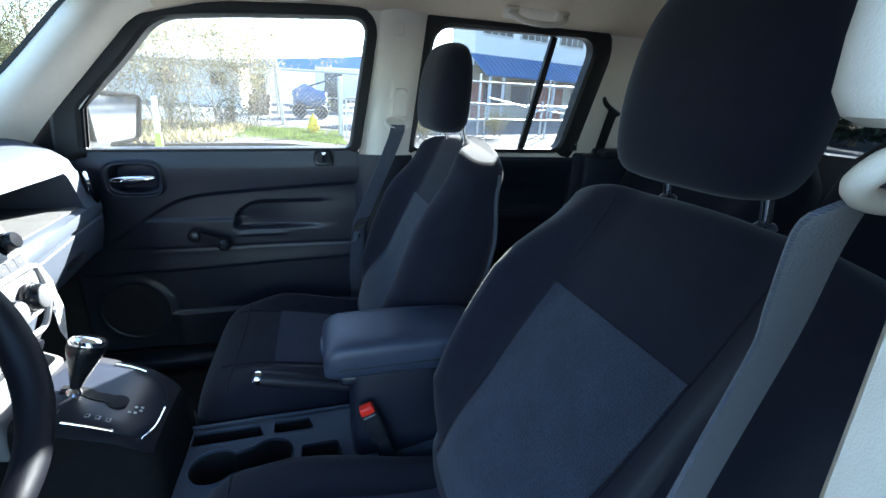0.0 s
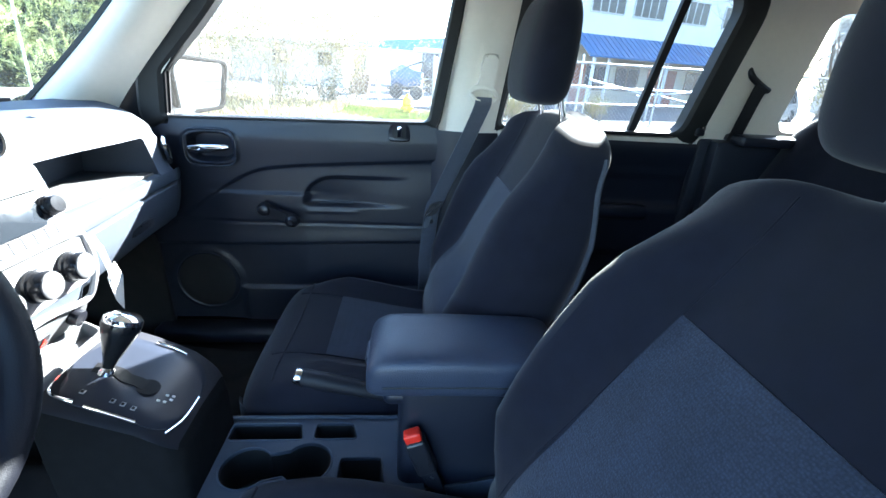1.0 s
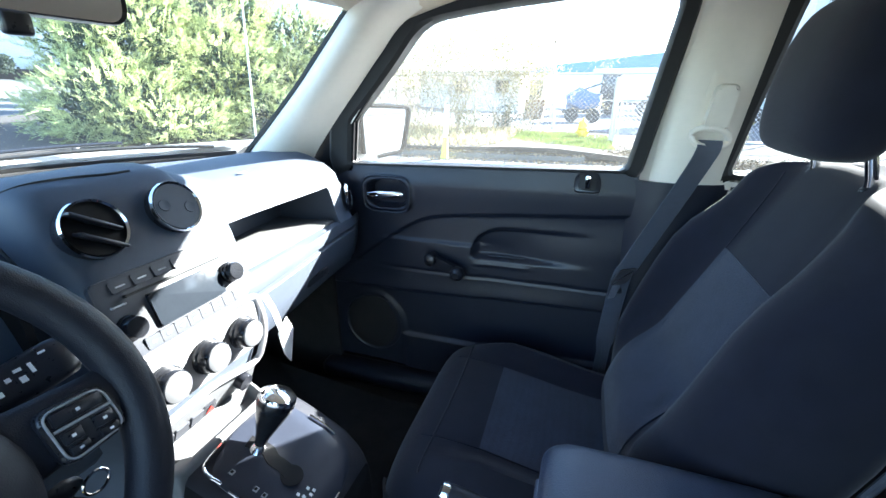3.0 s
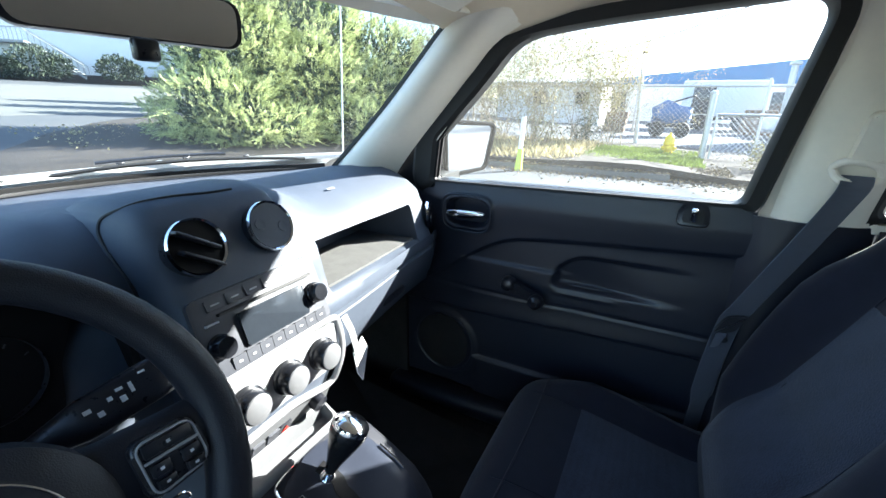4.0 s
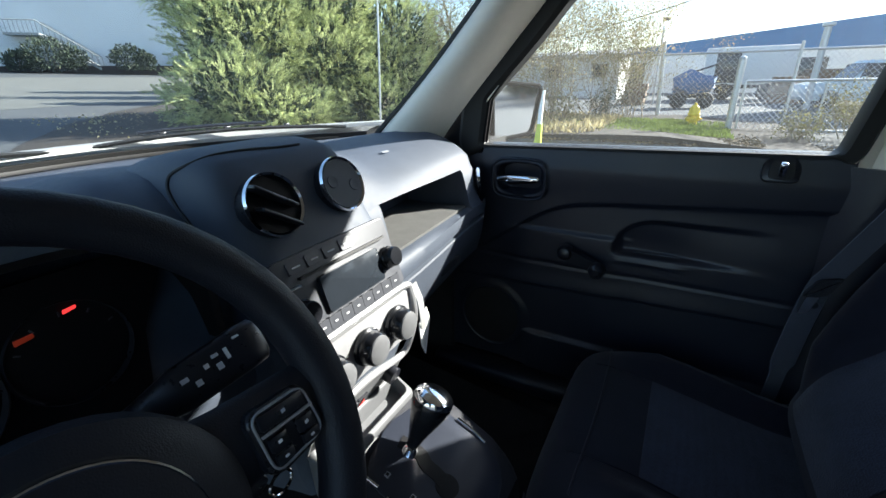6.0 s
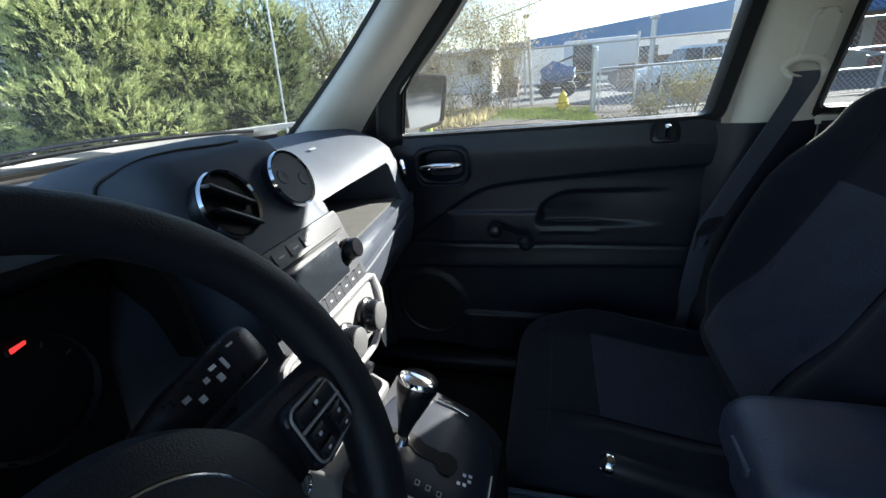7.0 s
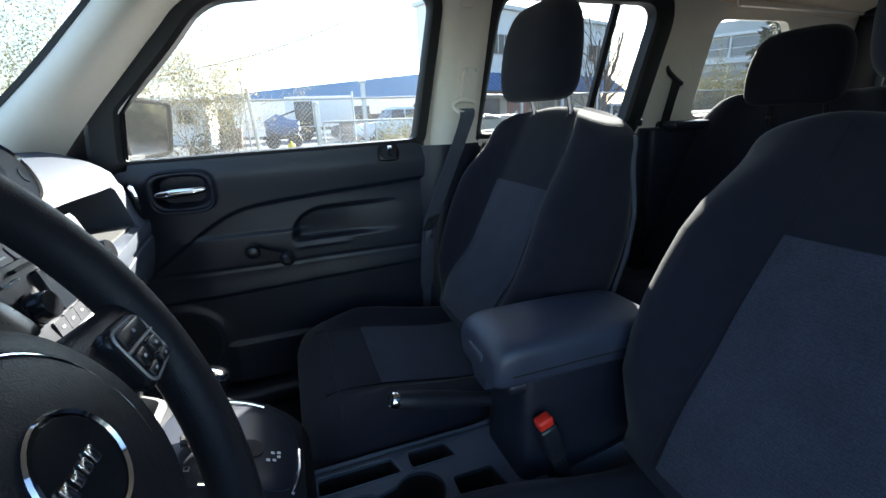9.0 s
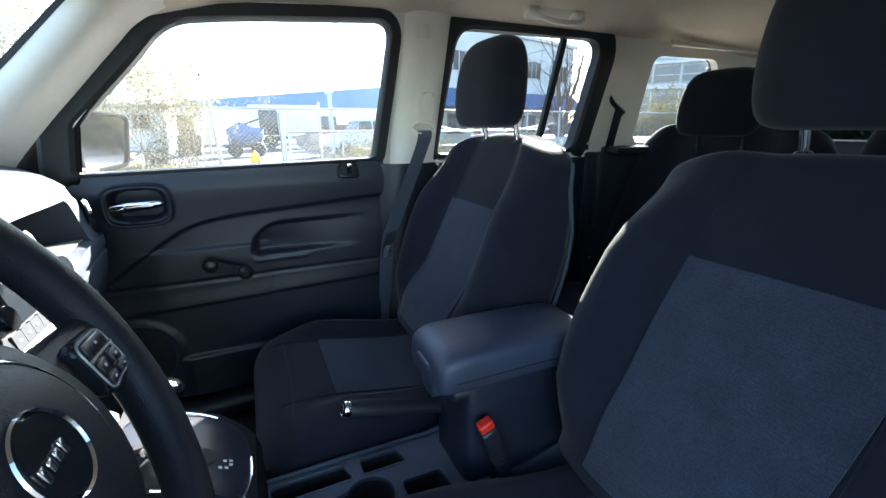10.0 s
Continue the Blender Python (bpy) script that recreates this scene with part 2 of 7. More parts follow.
def loft(rings, cap=True, loop=False):
    bm = bmesh.new()
    vs = [[bm.verts.new(p) for p in ring] for ring in rings]
    k = len(rings[0])
    m = len(vs)
    for i in range(m if loop else m - 1):
        a, b = vs[i], vs[(i + 1) % m]
        for j in range(k):
            bm.faces.new((a[j], a[(j + 1) % k], b[(j + 1) % k], b[j]))
    if cap and not loop:
        bm.faces.new(vs[0][::-1])
        bm.faces.new(vs[-1])
    return bm


def strip(rows, thick=0.0, normal=None):
    """An open sheet from rows of points; thick pushes a second skin along normal."""
    bm = bmesh.new()
    vs = [[bm.verts.new(p) for p in row] for row in rows]
    fs = []
    for a, b in zip(vs, vs[1:]):
        for j in range(len(a) - 1):
            fs.append(bm.faces.new((a[j], a[j + 1], b[j + 1], b[j])))
    if thick:
        bmesh.ops.recalc_face_normals(bm, faces=bm.faces)
        if normal is not None:
            avg = sum((f.normal for f in bm.faces), Vector())
            if avg.dot(Vector(normal)) < 0:
                bmesh.ops.reverse_faces(bm, faces=bm.faces)
        bmesh.ops.solidify(bm, geom=bm.faces[:], thickness=thick)
    return bm


def lathe(profile, origin, axis, n=32, cap=True):
    """Turns (radius, height) pairs about an axis."""
    axis = Vector(axis).normalized()
    q = axis.to_track_quat("Z", "Y").to_matrix()
    rings = []
    for r, h in profile:
        rings.append([Vector(origin) + q @ Vector((r * math.cos(2 * math.pi * j / n), r * math.sin(2 * math.pi * j / n), h)) for j in range(n)])
    return loft(rings, cap=cap)


def rod(a, b, r, n=12, r2=None):
    a, b = Vector(a), Vector(b)
    d = (b - a).length
    e = min(r * 0.25, d * 0.2)
    r2 = r if r2 is None else r2
    return lathe([(r - e, 0), (r, e), (r2, d - e), (r2 - e, d)], a, b - a, n)


def ribbon(pts, width, thick, wide):
    """A flat strap along a path; wide: the direction across it at each point, or one for all."""
    rows, k = [], len(pts)
    ws = wide if isinstance(wide, list) else [wide] * k
    rings = []
    for i, p in enumerate(pts):
        p = Vector(p)
        a, b = Vector(pts[max(i - 1, 0)]), Vector(pts[min(i + 1, k - 1)])
        t = (b - a).normalized()
        w = Vector(ws[i])
        w = (w - t * w.dot(t)).normalized()
        u = w.cross(t).normalized()
        h, e = width / 2, thick / 2
        rings.append([p + w * h * x + u * e * y for x, y in ((1, 0), (0.95, 1), (0, 1), (-0.95, 1), (-1, 0), (-0.95, -1), (0, -1), (0.95, -1))])
    return loft(rings)


def smooth_line(pts, per=8, closed=False):
    """Catmull-Rom through points."""
    P = [Vector(p) for p in pts]
    k = len(P)
    out = []
    for i in range(k if closed else k - 1):
        p0 = P[(i - 1) % k] if closed or i else P[0]
        p1, p2 = P[i], P[(i + 1) % k]
        p3 = P[(i + 2) % k] if closed or i < k - 2 else P[-1]
        for j in range(per):
            t = j / per
            out.append(0.5 * (2 * p1 + (p2 - p0) * t + (2 * p0 - 5 * p1 + 4 * p2 - p3) * t * t + (3 * p1 - p0 - 3 * p2 + p3) * t ** 3))
    if not closed:
        out.append(P[-1])
    return out


def round_poly(pts, r, seg=6):
    """Rounds the corners of an outline (3D points, in one plane); r: one radius or one each."""
    out, k = [], len(pts)
    rs = r if isinstance(r, (list, tuple)) else [r] * k
    for i in range(k):
        p, a, b = Vector(pts[i]), Vector(pts[i - 1]), Vector(pts[(i + 1) % k])
        da, db = (a - p), (b - p)
        q = min(rs[i], da.length * 0.45, db.length * 0.45)
        s, e = p + da.normalized() * q, p + db.normalized() * q
        for j in range(seg + 1):
            t = j / seg
            out.append(s * (1 - t) ** 2 + p * 2 * t * (1 - t) + e * t * t)
    return out


def ss(a, b, x):
    t = min(max((x - a) / (b - a), 0.0), 1.0)
    return t * t * (3 - 2 * t)


def bars(parent, rows, material, name="marking"):
    """Small raised marks; each row: centre, size, rotation."""
    bm = None
    for c, s, rot in rows:
        b = bx(c, s, 0, 1, rot)
        bm = b if bm is None else merge(bm, b)
    return part(name, bm, material, parent, smooth=False)


# ---- the car's shell: x to its rear, y to its passenger side ----
def glass_y(z):
    return 0.735 - (z - 1.15) * 0.13


def on_glass(x, z, off=0.0):
    return Vector((x, glass_y(z) + off, z))


# floor pan and mats
floor = tagged(part("floor", merge(bx((0.75, 0, 0.36), (2.9, 1.5, 0.06), 0.02), bx((-0.78, 0.02, 0.62), (0.06, 1.46, 0.56), 0.01, rot=(0, -14, 0)), bx((0.2, 0.02, 0.42), (1.5, 0.22, 0.14), 0.05, 4)), CARPET), "black carpeted car floor with raised tunnel", "floor", kind="structure")

# headliner: curved sheet from the windscreen to the tailgate
def roof_z(x, y):
    edge = abs(y) / 0.66
    return 1.625 - 0.075 * edge ** 5 - 0.10 * ss(0.25, -0.35, x) - 0.03 * ss(1.5, 2.3, x)


ys = [-0.66 + 1.32 * i / 32 for i in range(33)]
xs = [-0.20, -0.16, -0.1, -0.03, 0.05, 0.15, 0.3, 0.5, 0.7, 0.9, 1.1, 1.3, 1.5, 1.7, 1.9, 2.1, 2.25]
rows = [[Vector((x - (0.07 * (1 - (y / 0.66) ** 2) if x < -0.1 else 0), y, roof_z(x, y))) for y in ys] for x in xs]
tagged(part("ceiling", strip(rows, 0.012, (0, 0, 1)), LINER), "beige cloth headliner of the car roof", "headliner", kind="structure")
rows = [[Vector((x - (0.07 * (1 - (y / 0.66) ** 2) if x < -0.1 else 0), y * 1.04, roof_z(x, y) + 0.045)) for y in ys] for x in xs]
tagged(part("roof", strip(rows, 0.012, (0, 0, 1)), PAINT), "silver-white painted steel car roof", "roof", kind="structure")

# windscreen and its dark band
def screen_x(y, z):
    k = 1 - (y / 0.62) ** 2
    return -0.603 - 0.28 * k + (z - 1.16) * (1.0 + 0.47 * k)


rows = [[Vector((screen_x(y, z), y, z)) for y in [-0.63 + 1.26 * i / 24 for i in range(25)]] for z in [1.09 + 0.48 * j / 10 for j in range(11)]]
ws = part("windscreen", strip(rows, 0.004, (-1, 0, 0)), SCREENGLASS)
ws.visible_shadow = False
tagged(ws, "clear laminated windscreen glass", "windscreen", kind="structure")
A_FRONT = [(-0.63, 0.625, 1.10), (-0.565, 0.610, 1.16), (-0.475, 0.602, 1.235), (-0.372, 0.600, 1.33), (-0.285, 0.600, 1.42), (-0.200, 0.598, 1.505), (-0.10, 0.58, 1.565)]
for sign, name in ((1, "trim_screen_edge_passenger"), (-1, "trim_screen_edge_driver")):
    line = [Vector((x - 0.002, sign * (y - 0.022), z)) for x, y, z in A_FRONT]
    tagged(part(name, ribbon(smooth_line(line, 5), 0.011, 0.010, (0.75, 0, -0.6)), RUBBER), "black edge band of the windscreen", "trim", kind="structure")
low = [Vector((screen_x(y, 1.155) + 0.012, y, 1.15)) for y in [-0.6 + 1.2 * i / 24 for i in range(25)]]
tagged(part("trim_screen_base", ribbon(low, 0.03, 0.005, (0.3, 0, 1)), RUBBER), "black band along the windscreen base", "trim", kind="structure")
top = [Vector((screen_x(y, 1.53) + 0.01, y, 1.53)) for y in [-0.6 + 1.2 * i / 24 for i in range(25)]]
tagged(part("trim_header", ribbon(top, 0.05, 0.03, (0.6, 0, -1)), BEIGE), "beige windscreen header trim", "trim", kind="structure")


def a_pillar(sign, name):
    front = A_FRONT
    back = [(-0.448, 0.688, 1.095), (-0.410, 0.682, 1.158), (-0.334, 0.672, 1.247), (-0.254, 0.664, 1.333), (-0.175, 0.654, 1.416), (-0.103, 0.642, 1.482), (0.04, 0.630, 1.552)]
    rows = []
    for f, b in zip(smooth_line(front, 5), smooth_line(back, 5)):
        rows.append([f.lerp(b, j / 10) + Vector((0.02, -0.055, 0.012)) * math.sin(math.pi * j / 10) ** (0.7 if j < 6 else 1.6) for j in range(11)])
    for r in rows:
        for i, v in enumerate(r):
            r[i] = Vector((v.x, v.y * sign, v.z))
    return tagged(part(name, strip(rows, 0.01, (0, sign, 0)), BEIGE), "pale beige moulded windscreen pillar trim", "pillar trim", kind="structure")


a_pillar(1, "trim_a_pillar_passenger")
a_pillar(-1, "trim_a_pillar_driver")


def aperture(name, outline, corner, width, depth, material, label, off=-0.012, fore=0.0, aft=0.0):
    """A frame round a window: a band lying along the glass, outside the outline."""
    inner = round_poly([on_glass(x, z) for x, z in outline], corner, 8)
    c = sum(inner, Vector()) / len(inner)
    rings = []
    k = len(inner)
    for i in range(k):
        p = inner[i]
        t = (inner[(i + 1) % k] - inner[i - 1]).normalized()
        o = t.cross(Vector((0, 1, 0.13)).normalized())
        if o.dot(p - c) < 0:
            o = -o
        y = Vector((0, -1, 0))
        sill = ss(-0.6, -0.95, o.z)                  # the lower edge is a thin wiper seal
        wd = width * (1 - 0.82 * sill) * (1 + fore * ss(0.2, 0.6, -o.x) + aft * ss(0.3, 0.8, o.x))
        rise = 0.008 * (1 - sill)
        rings.append([p + y * -0.004, p + y * (-off), p + o * 0.15 * wd + y * (-off + rise), p + o * 0.85 * wd + y * (-off + rise), p + o * wd + y * (-off), p + o * wd - y * (depth)])
    return tagged(part(name, loft(rings, cap=False, loop=True), material), label, "window frame", kind="structure")


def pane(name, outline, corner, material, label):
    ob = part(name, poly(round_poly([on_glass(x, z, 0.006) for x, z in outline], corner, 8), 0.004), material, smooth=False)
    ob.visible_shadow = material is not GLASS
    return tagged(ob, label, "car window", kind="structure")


FRONT_WIN = [(-0.305, 1.129), (-0.284, 1.243), (-0.150, 1.376), (-0.062, 1.476), (0.10, 1.496), (0.490, 1.522), (0.431, 1.145)]
REAR_WIN = [(0.643, 1.148), (0.70, 1.522), (1.272, 1.528), (1.200, 1.150)]
QUARTER = [(1.503, 1.172), (1.535, 1.497), (1.905, 1.500), (1.98, 1.19)]
FRONT_R, REAR_R, QUARTER_R = [0.012, 0.012, 0.05, 0.055, 0.10, 0.05, 0.02], [0.02, 0.06, 0.07, 0.04], [0.05] * 4
aperture("window_1_frame", FRONT_WIN, FRONT_R, 0.035, 0.03, RUBBER, "black rubber frame of the front door window", -0.036, 1.0)
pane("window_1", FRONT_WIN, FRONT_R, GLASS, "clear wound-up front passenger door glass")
aperture("window_2_frame", REAR_WIN, REAR_R, 0.068, 0.03, RUBBER, "black rubber frame of the rear door window", -0.036, 0.0, 0.12)
pane("window_2", REAR_WIN, REAR_R, REARGLASS, "tinted rear door glass with a dark divider bar")
tagged(part("window_2_bar", ribbon([on_glass(1.062, 1.145, -0.004), on_glass(1.09, 1.33, -0.004), on_glass(1.12, 1.525, -0.004)], 0.022, 0.016, (1, 0, 0)), RUBBER), "black divider bar in the rear door window", "window bar", kind="structure")
pane("window_3", QUARTER, QUARTER_R, REARGLASS, "tinted rear quarter glass with rounded corners")


def wall_with_holes(name, outer, holes, y_of, thick, material, label, cat="wall"):
    """A side wall: outline with window holes, bridged by triangulation, given thickness."""
    bm = bmesh.new()
    edges = []
    for loop in [outer] + holes:
        vs = [bm.verts.new((x, 0, z)) for x, z in loop]
        edges += [bm.edges.new((vs[i], vs[(i + 1) % len(vs)])) for i in range(len(vs))]
    bmesh.ops.triangle_fill(bm, use_beauty=True, use_dissolve=False, edges=edges, normal=(0, -1, 0))
    for v in bm.verts:
        v.co.y = y_of(v.co.x, v.co.z)
    bmesh.ops.recalc_face_normals(bm, faces=bm.faces)
    avg = sum((f.normal for f in bm.faces), Vector())
    if avg.y < 0:
        bmesh.ops.reverse_faces(bm, faces=bm.faces)
    bmesh.ops.solidify(bm, geom=bm.faces[:], thickness=thick)
    return tagged(part(name, bm, material, smooth=True, angle=25), label, cat, kind="structure")


def flat2(outline, r):
    return [(p.x, p.z) for p in round_poly([Vector((x, 0, z)) for x, z in outline], r, 8)]


def grow(outline, d):
    cx, cz = sum(p[0] for p in outline) / len(outline), sum(p[1] for p in outline) / len(outline)
    return [(x + math.copysign(d, x - cx), z + math.copysign(d, z - cz)) for x, z in outline]


# beige upper side: pillars and roof rail around the three windows
upper = [(-0.44, 1.10), (-0.42, 1.16), (-0.345, 1.275), (-0.20, 1.42), (-0.10, 1.528), (-0.04, 1.545), (0.2, 1.575), (1.2, 1.585), (2.3, 1.57), (2.32, 1.12)]
upper += [(1.33, 1.12), (0.66, 1.12), (0.47, 1.12)]
holes = [flat2(grow(FRONT_WIN, 0.012), FRONT_R), flat2(grow(REAR_WIN, 0.012), REAR_R), flat2(QUARTER, QUARTER_R)]
wall_with_holes("wall_passenger", upper, holes, lambda x, z: glass_y(z) - 0.008 + (0.03 if x < 0.48 and z < 1.17 else 0.0), 0.03, BEIGE, "beige upper side trim and pillars of the car")
# outer skin, in body colour
tagged(part("wall_passenger_outside", merge(bx((0.2, 0.86, 0.72), (4.3, 0.06, 0.66), 0.04, 3), bx((1.9, 0.84, 1.1), (0.9, 0.05, 0.18), 0.03)), PAINT), "silver-white painted side of the car", "car body", kind="structure")
tagged(part("wall_rear", merge(bx((2.34, 0, 0.75), (0.05, 1.44, 0.85), 0.03), bx((2.33, 0.63, 1.35), (0.07, 0.18, 0.5), 0.03), bx((2.33, -0.63, 1.35), (0.07, 0.18, 0.5), 0.03), bx((2.30, 0, 1.57), (0.1, 1.3, 0.1), 0.02)), PANEL), "dark trimmed tailgate around the rear window", "tailgate", kind="structure")
rear_glass = part("window_4", poly(round_poly([(2.345, -0.56, 1.17), (2.345, 0.56, 1.17), (2.31, 0.52, 1.53), (2.31, -0.52, 1.53)], 0.05), 0.004), DARKGLASS, smooth=False)
tagged(rear_glass, "tinted tailgate window glass", "car window", kind="structure")

# B pillar cover: moulded beige upper, black lower
def pillar_b():
    rows = []
    for z in [1.125 + 0.44 * j / 14 for j in range(15)]:
        k = (z - 1.125) / 0.44
        a, b = 0.487 + 0.030 * k, 0.645 + 0.045 * k
        y = glass_y(z) - 0.022
        rows.append([Vector((a + (b - a) * i / 14, y - 0.026 * (1 - abs(2 * i / 14 - 1) ** 3.0), z)) for i in range(15)])
    t = thing("b_pillar_cover", "beige moulded pillar cover with belt height slider, black below", "pillar cover", at=(0.56, 0.7, 0.4))
    part("upper_cover", strip(rows, 0.006, (0, 1, 0)), BEIGE, t)
    rows = []
    for z in [0.44 + 0.685 * j / 10 for j in range(11)]:
        rows.append([Vector((0.450 + 0.197 * i / 12, 0.715 - 0.03 * (1 - abs(2 * i / 12 - 1) ** 3.0) - 0.02 * ss(0.8, 0.5, z), z)) for i in range(13)])
    part("lower_cover", strip(rows, 0.006, (0, 1, 0)), PANEL, t, "black plastic lower pillar cover")
    # slider plate, carriage and belt guide
    sl = part("slider_plate", poly(round_poly([(0.553, 0.664, 1.30), (0.594, 0.664, 1.30), (0.606, 0.648, 1.44), (0.570, 0.648, 1.44)], 0.018), 0.006, 0.002), BEIGE, t)
    part("slot", poly(round_poly([(0.572, 0.6595, 1.335), (0.588, 0.6595, 1.335), (0.596, 0.648, 1.425), (0.583, 0.648, 1.425)], 0.006), 0.004), PANEL, sl, "dark slider slot")
    part("carriage", poly(round_poly([(0.560, 0.655, 1.245), (0.604, 0.655, 1.245), (0.610, 0.643, 1.335), (0.570, 0.643, 1.335)], 0.012), 0.022, 0.006, 3), BEIGE, t)
    part("belt_guide", tube(smooth_line([(0.545, 0.66, 1.235), (0.56, 0.648, 1.25), (0.60, 0.648, 1.245), (0.615, 0.66, 1.225), (0.60, 0.65, 1.212), (0.56, 0.65, 1.215)], 6, True), 0.007, 10, True), BEIGE, t, "beige belt guide loop")
    part("cap", bx((0.578, 0.632, 1.50), (0.034, 0.008, 0.036), 0.004, rot=(-8, 0, 0)), BEIGE, t)


pillar_b()
# driver-side pillar, painted opening edge with trim
dp = thing("driver_b_pillar", "pale painted door pillar with beige belt guide", "pillar cover", at=(0.7, -0.76, 0.4))
part("pillar", loft([[Vector((0.488 + 0.05 * k + a, -0.70 + 0.05 * k + b, z)) for a, b in ((-0.006, -0.055), (0.004, -0.07), (0.17, -0.07), (0.185, 0.02), (0.17, 0.028), (0.03, 0.03), (0.006, 0.018), (-0.004, -0.01))] for z, k in ((0.3, -0.1), (0.9, 0), (1.15, 0.05), (1.4, 0.5), (1.6, 1.1))]), BEIGE, dp)
part("door_seal", tube([Vector((0.485 + 0.05 * k, -0.725 + 0.05 * k, z)) for z, k in ((0.45, 0), (0.9, 0), (1.15, 0.05), (1.4, 0.5), (1.56, 1.0))], 0.008, 8), RUBBER, dp)
part("carriage", loft([[Vector((0.516 + 0.024 * math.cos(2 * math.pi * j / 20) * k, -0.648 + 0.022 * math.sin(2 * math.pi * j / 20) * k, z)) for j in range(20)] for z, k in ((1.316, 0.45), (1.319, 0.75), (1.327, 0.95), (1.345, 1.0), (1.39, 0.97), (1.42, 0.8), (1.43, 0.45))]), BEIGE, dp)
part("belt_guide", tube(smooth_line([(0.527, -0.646, 1.306), (0.524, -0.640, 1.300), (0.530, -0.634, 1.293), (0.546, -0.631, 1.287), (0.564, -0.635, 1.286), (0.568, -0.646, 1.292), (0.546, -0.650, 1.303)], 6, True), 0.0055, 12, True), BEIGE, dp)
db = thing("driver_seat_belt", "dark grey webbing seat belt hanging from the pillar", "seat belt", at=(0.6, -0.6, 0.5))
part("webbing", ribbon(smooth_line([(0.545, -0.628, 1.288), (0.553, -0.616, 1.272), (0.572, -0.602, 1.235), (0.586, -0.592, 1.19), (0.568, -0.59, 1.107), (0.545, -0.592, 1.02), (0.515, -0.597, 0.85), (0.50, -0.60, 0.5)], 5), 0.048, 0.003, (1.0, 0.15, 0.05)), WEBBING, db)
tagged(part("wall_driver_rear", merge(bx((1.5, -0.76, 0.78), (1.5, 0.06, 0.72), 0.03), bx((1.36, -0.71, 1.36), (0.16, 0.05, 0.46), 0.03), bx((2.15, -0.69, 1.36), (0.3, 0.05, 0.46), 0.03), bx((1.45, -0.66, 1.56), (1.7, 0.06, 0.06), 0.02)), PANEL), "dark rear side wall behind the driver", "car wall", kind="structure")
tagged(part("wall_driver_front", merge(bx((-0.62, -0.74, 0.72), (0.42, 0.06, 0.76), 0.03), bx((0.15, -0.76, 0.36), (1.2, 0.1, 0.1), 0.03), bx((0.2, -0.655, 1.565), (1.0, 0.06, 0.05), 0.02)), PANEL), "dark cowl side and sill of the driver's door opening", "car wall", kind="structure")


for name, x0, x1 in (("window_5", 0.66, 1.30), ("window_6", 1.42, 2.02)):
    tagged(part(name, poly(round_poly([(x0, -0.735, 1.13), (x1, -0.735, 1.13), (x1, -0.69, 1.55), (x0, -0.69, 1.55)], 0.03), 0.004), DARKGLASS, smooth=False), "dark tinted rear side glass behind the driver", "car window", kind="structure")


# C pillar belt
cb = thing("rear_seat_belt", "black webbing seat belt with silver tongue on the rear pillar", "seat belt", at=(1.35, 0.66, 0.6))
part("belt_hook", tube(smooth_line([(1.350, 0.685, 1.352), (1.352, 0.676, 1.336), (1.366, 0.672, 1.318), (1.395, 0.672, 1.300), (1.428, 0.678, 1.286)], 5), 0.009, 10), SATIN, cb)
part("webbing", ribbon(smooth_line([(1.398, 0.668, 1.300), (1.385, 0.664, 1.27), (1.372, 0.668, 1.20), (1.358, 0.672, 1.12), (1.325, 0.675, 0.94), (1.275, 0.645, 0.80), (1.25, 0.61, 0.72), (1.24, 0.60, 0.6)], 5), 0.045, 0.003, (1, 0.1, 0.1)), BELTBLACK, cb)
tg = part("tongue", bx((1.25, 0.592, 0.772), (0.034, 0.008, 0.014), 0.002, rot=(10, 0, 0)), CHROME, cb)
part("plate", poly(round_poly([(1.232, 0.596, 0.725), (1.258, 0.596, 0.725), (1.256, 0.598, 0.755), (1.234, 0.598, 0.755)], 0.005), 0.004), CHROME, tg)
part("eye", bx((1.245, 0.591, 0.74), (0.012, 0.004, 0.012), 0.001), SATIN, tg)
tagged(part("trim_rear_ledge", bx((1.7, 0.66, 1.145), (0.7, 0.1, 0.03), 0.012), PANEL), "dark load-bay ledge trim below the quarter window", "trim", kind="structure")
tagged(part("trim_rear_side", merge(bx((1.75, 0.68, 0.80), (0.9, 0.06, 0.68), 0.02)), PANEL), "dark lower side trim of the load bay", "trim", kind="structure")
tagged(part("trim_c_pillar_lower", bx((1.40, 0.705, 0.79), (0.26, 0.03, 0.70), 0.01), PANEL), "black lower cover of the rear pillar", "trim", kind="structure")
tagged(part("trim_roof_slot", bx((1.95, 0.62, 1.535), (0.75, 0.012, 0.022), 0.004, rot=(-20, 0, 0)), BEIGE), "beige roof rail trim strip over the quarter window", "trim", kind="structure")


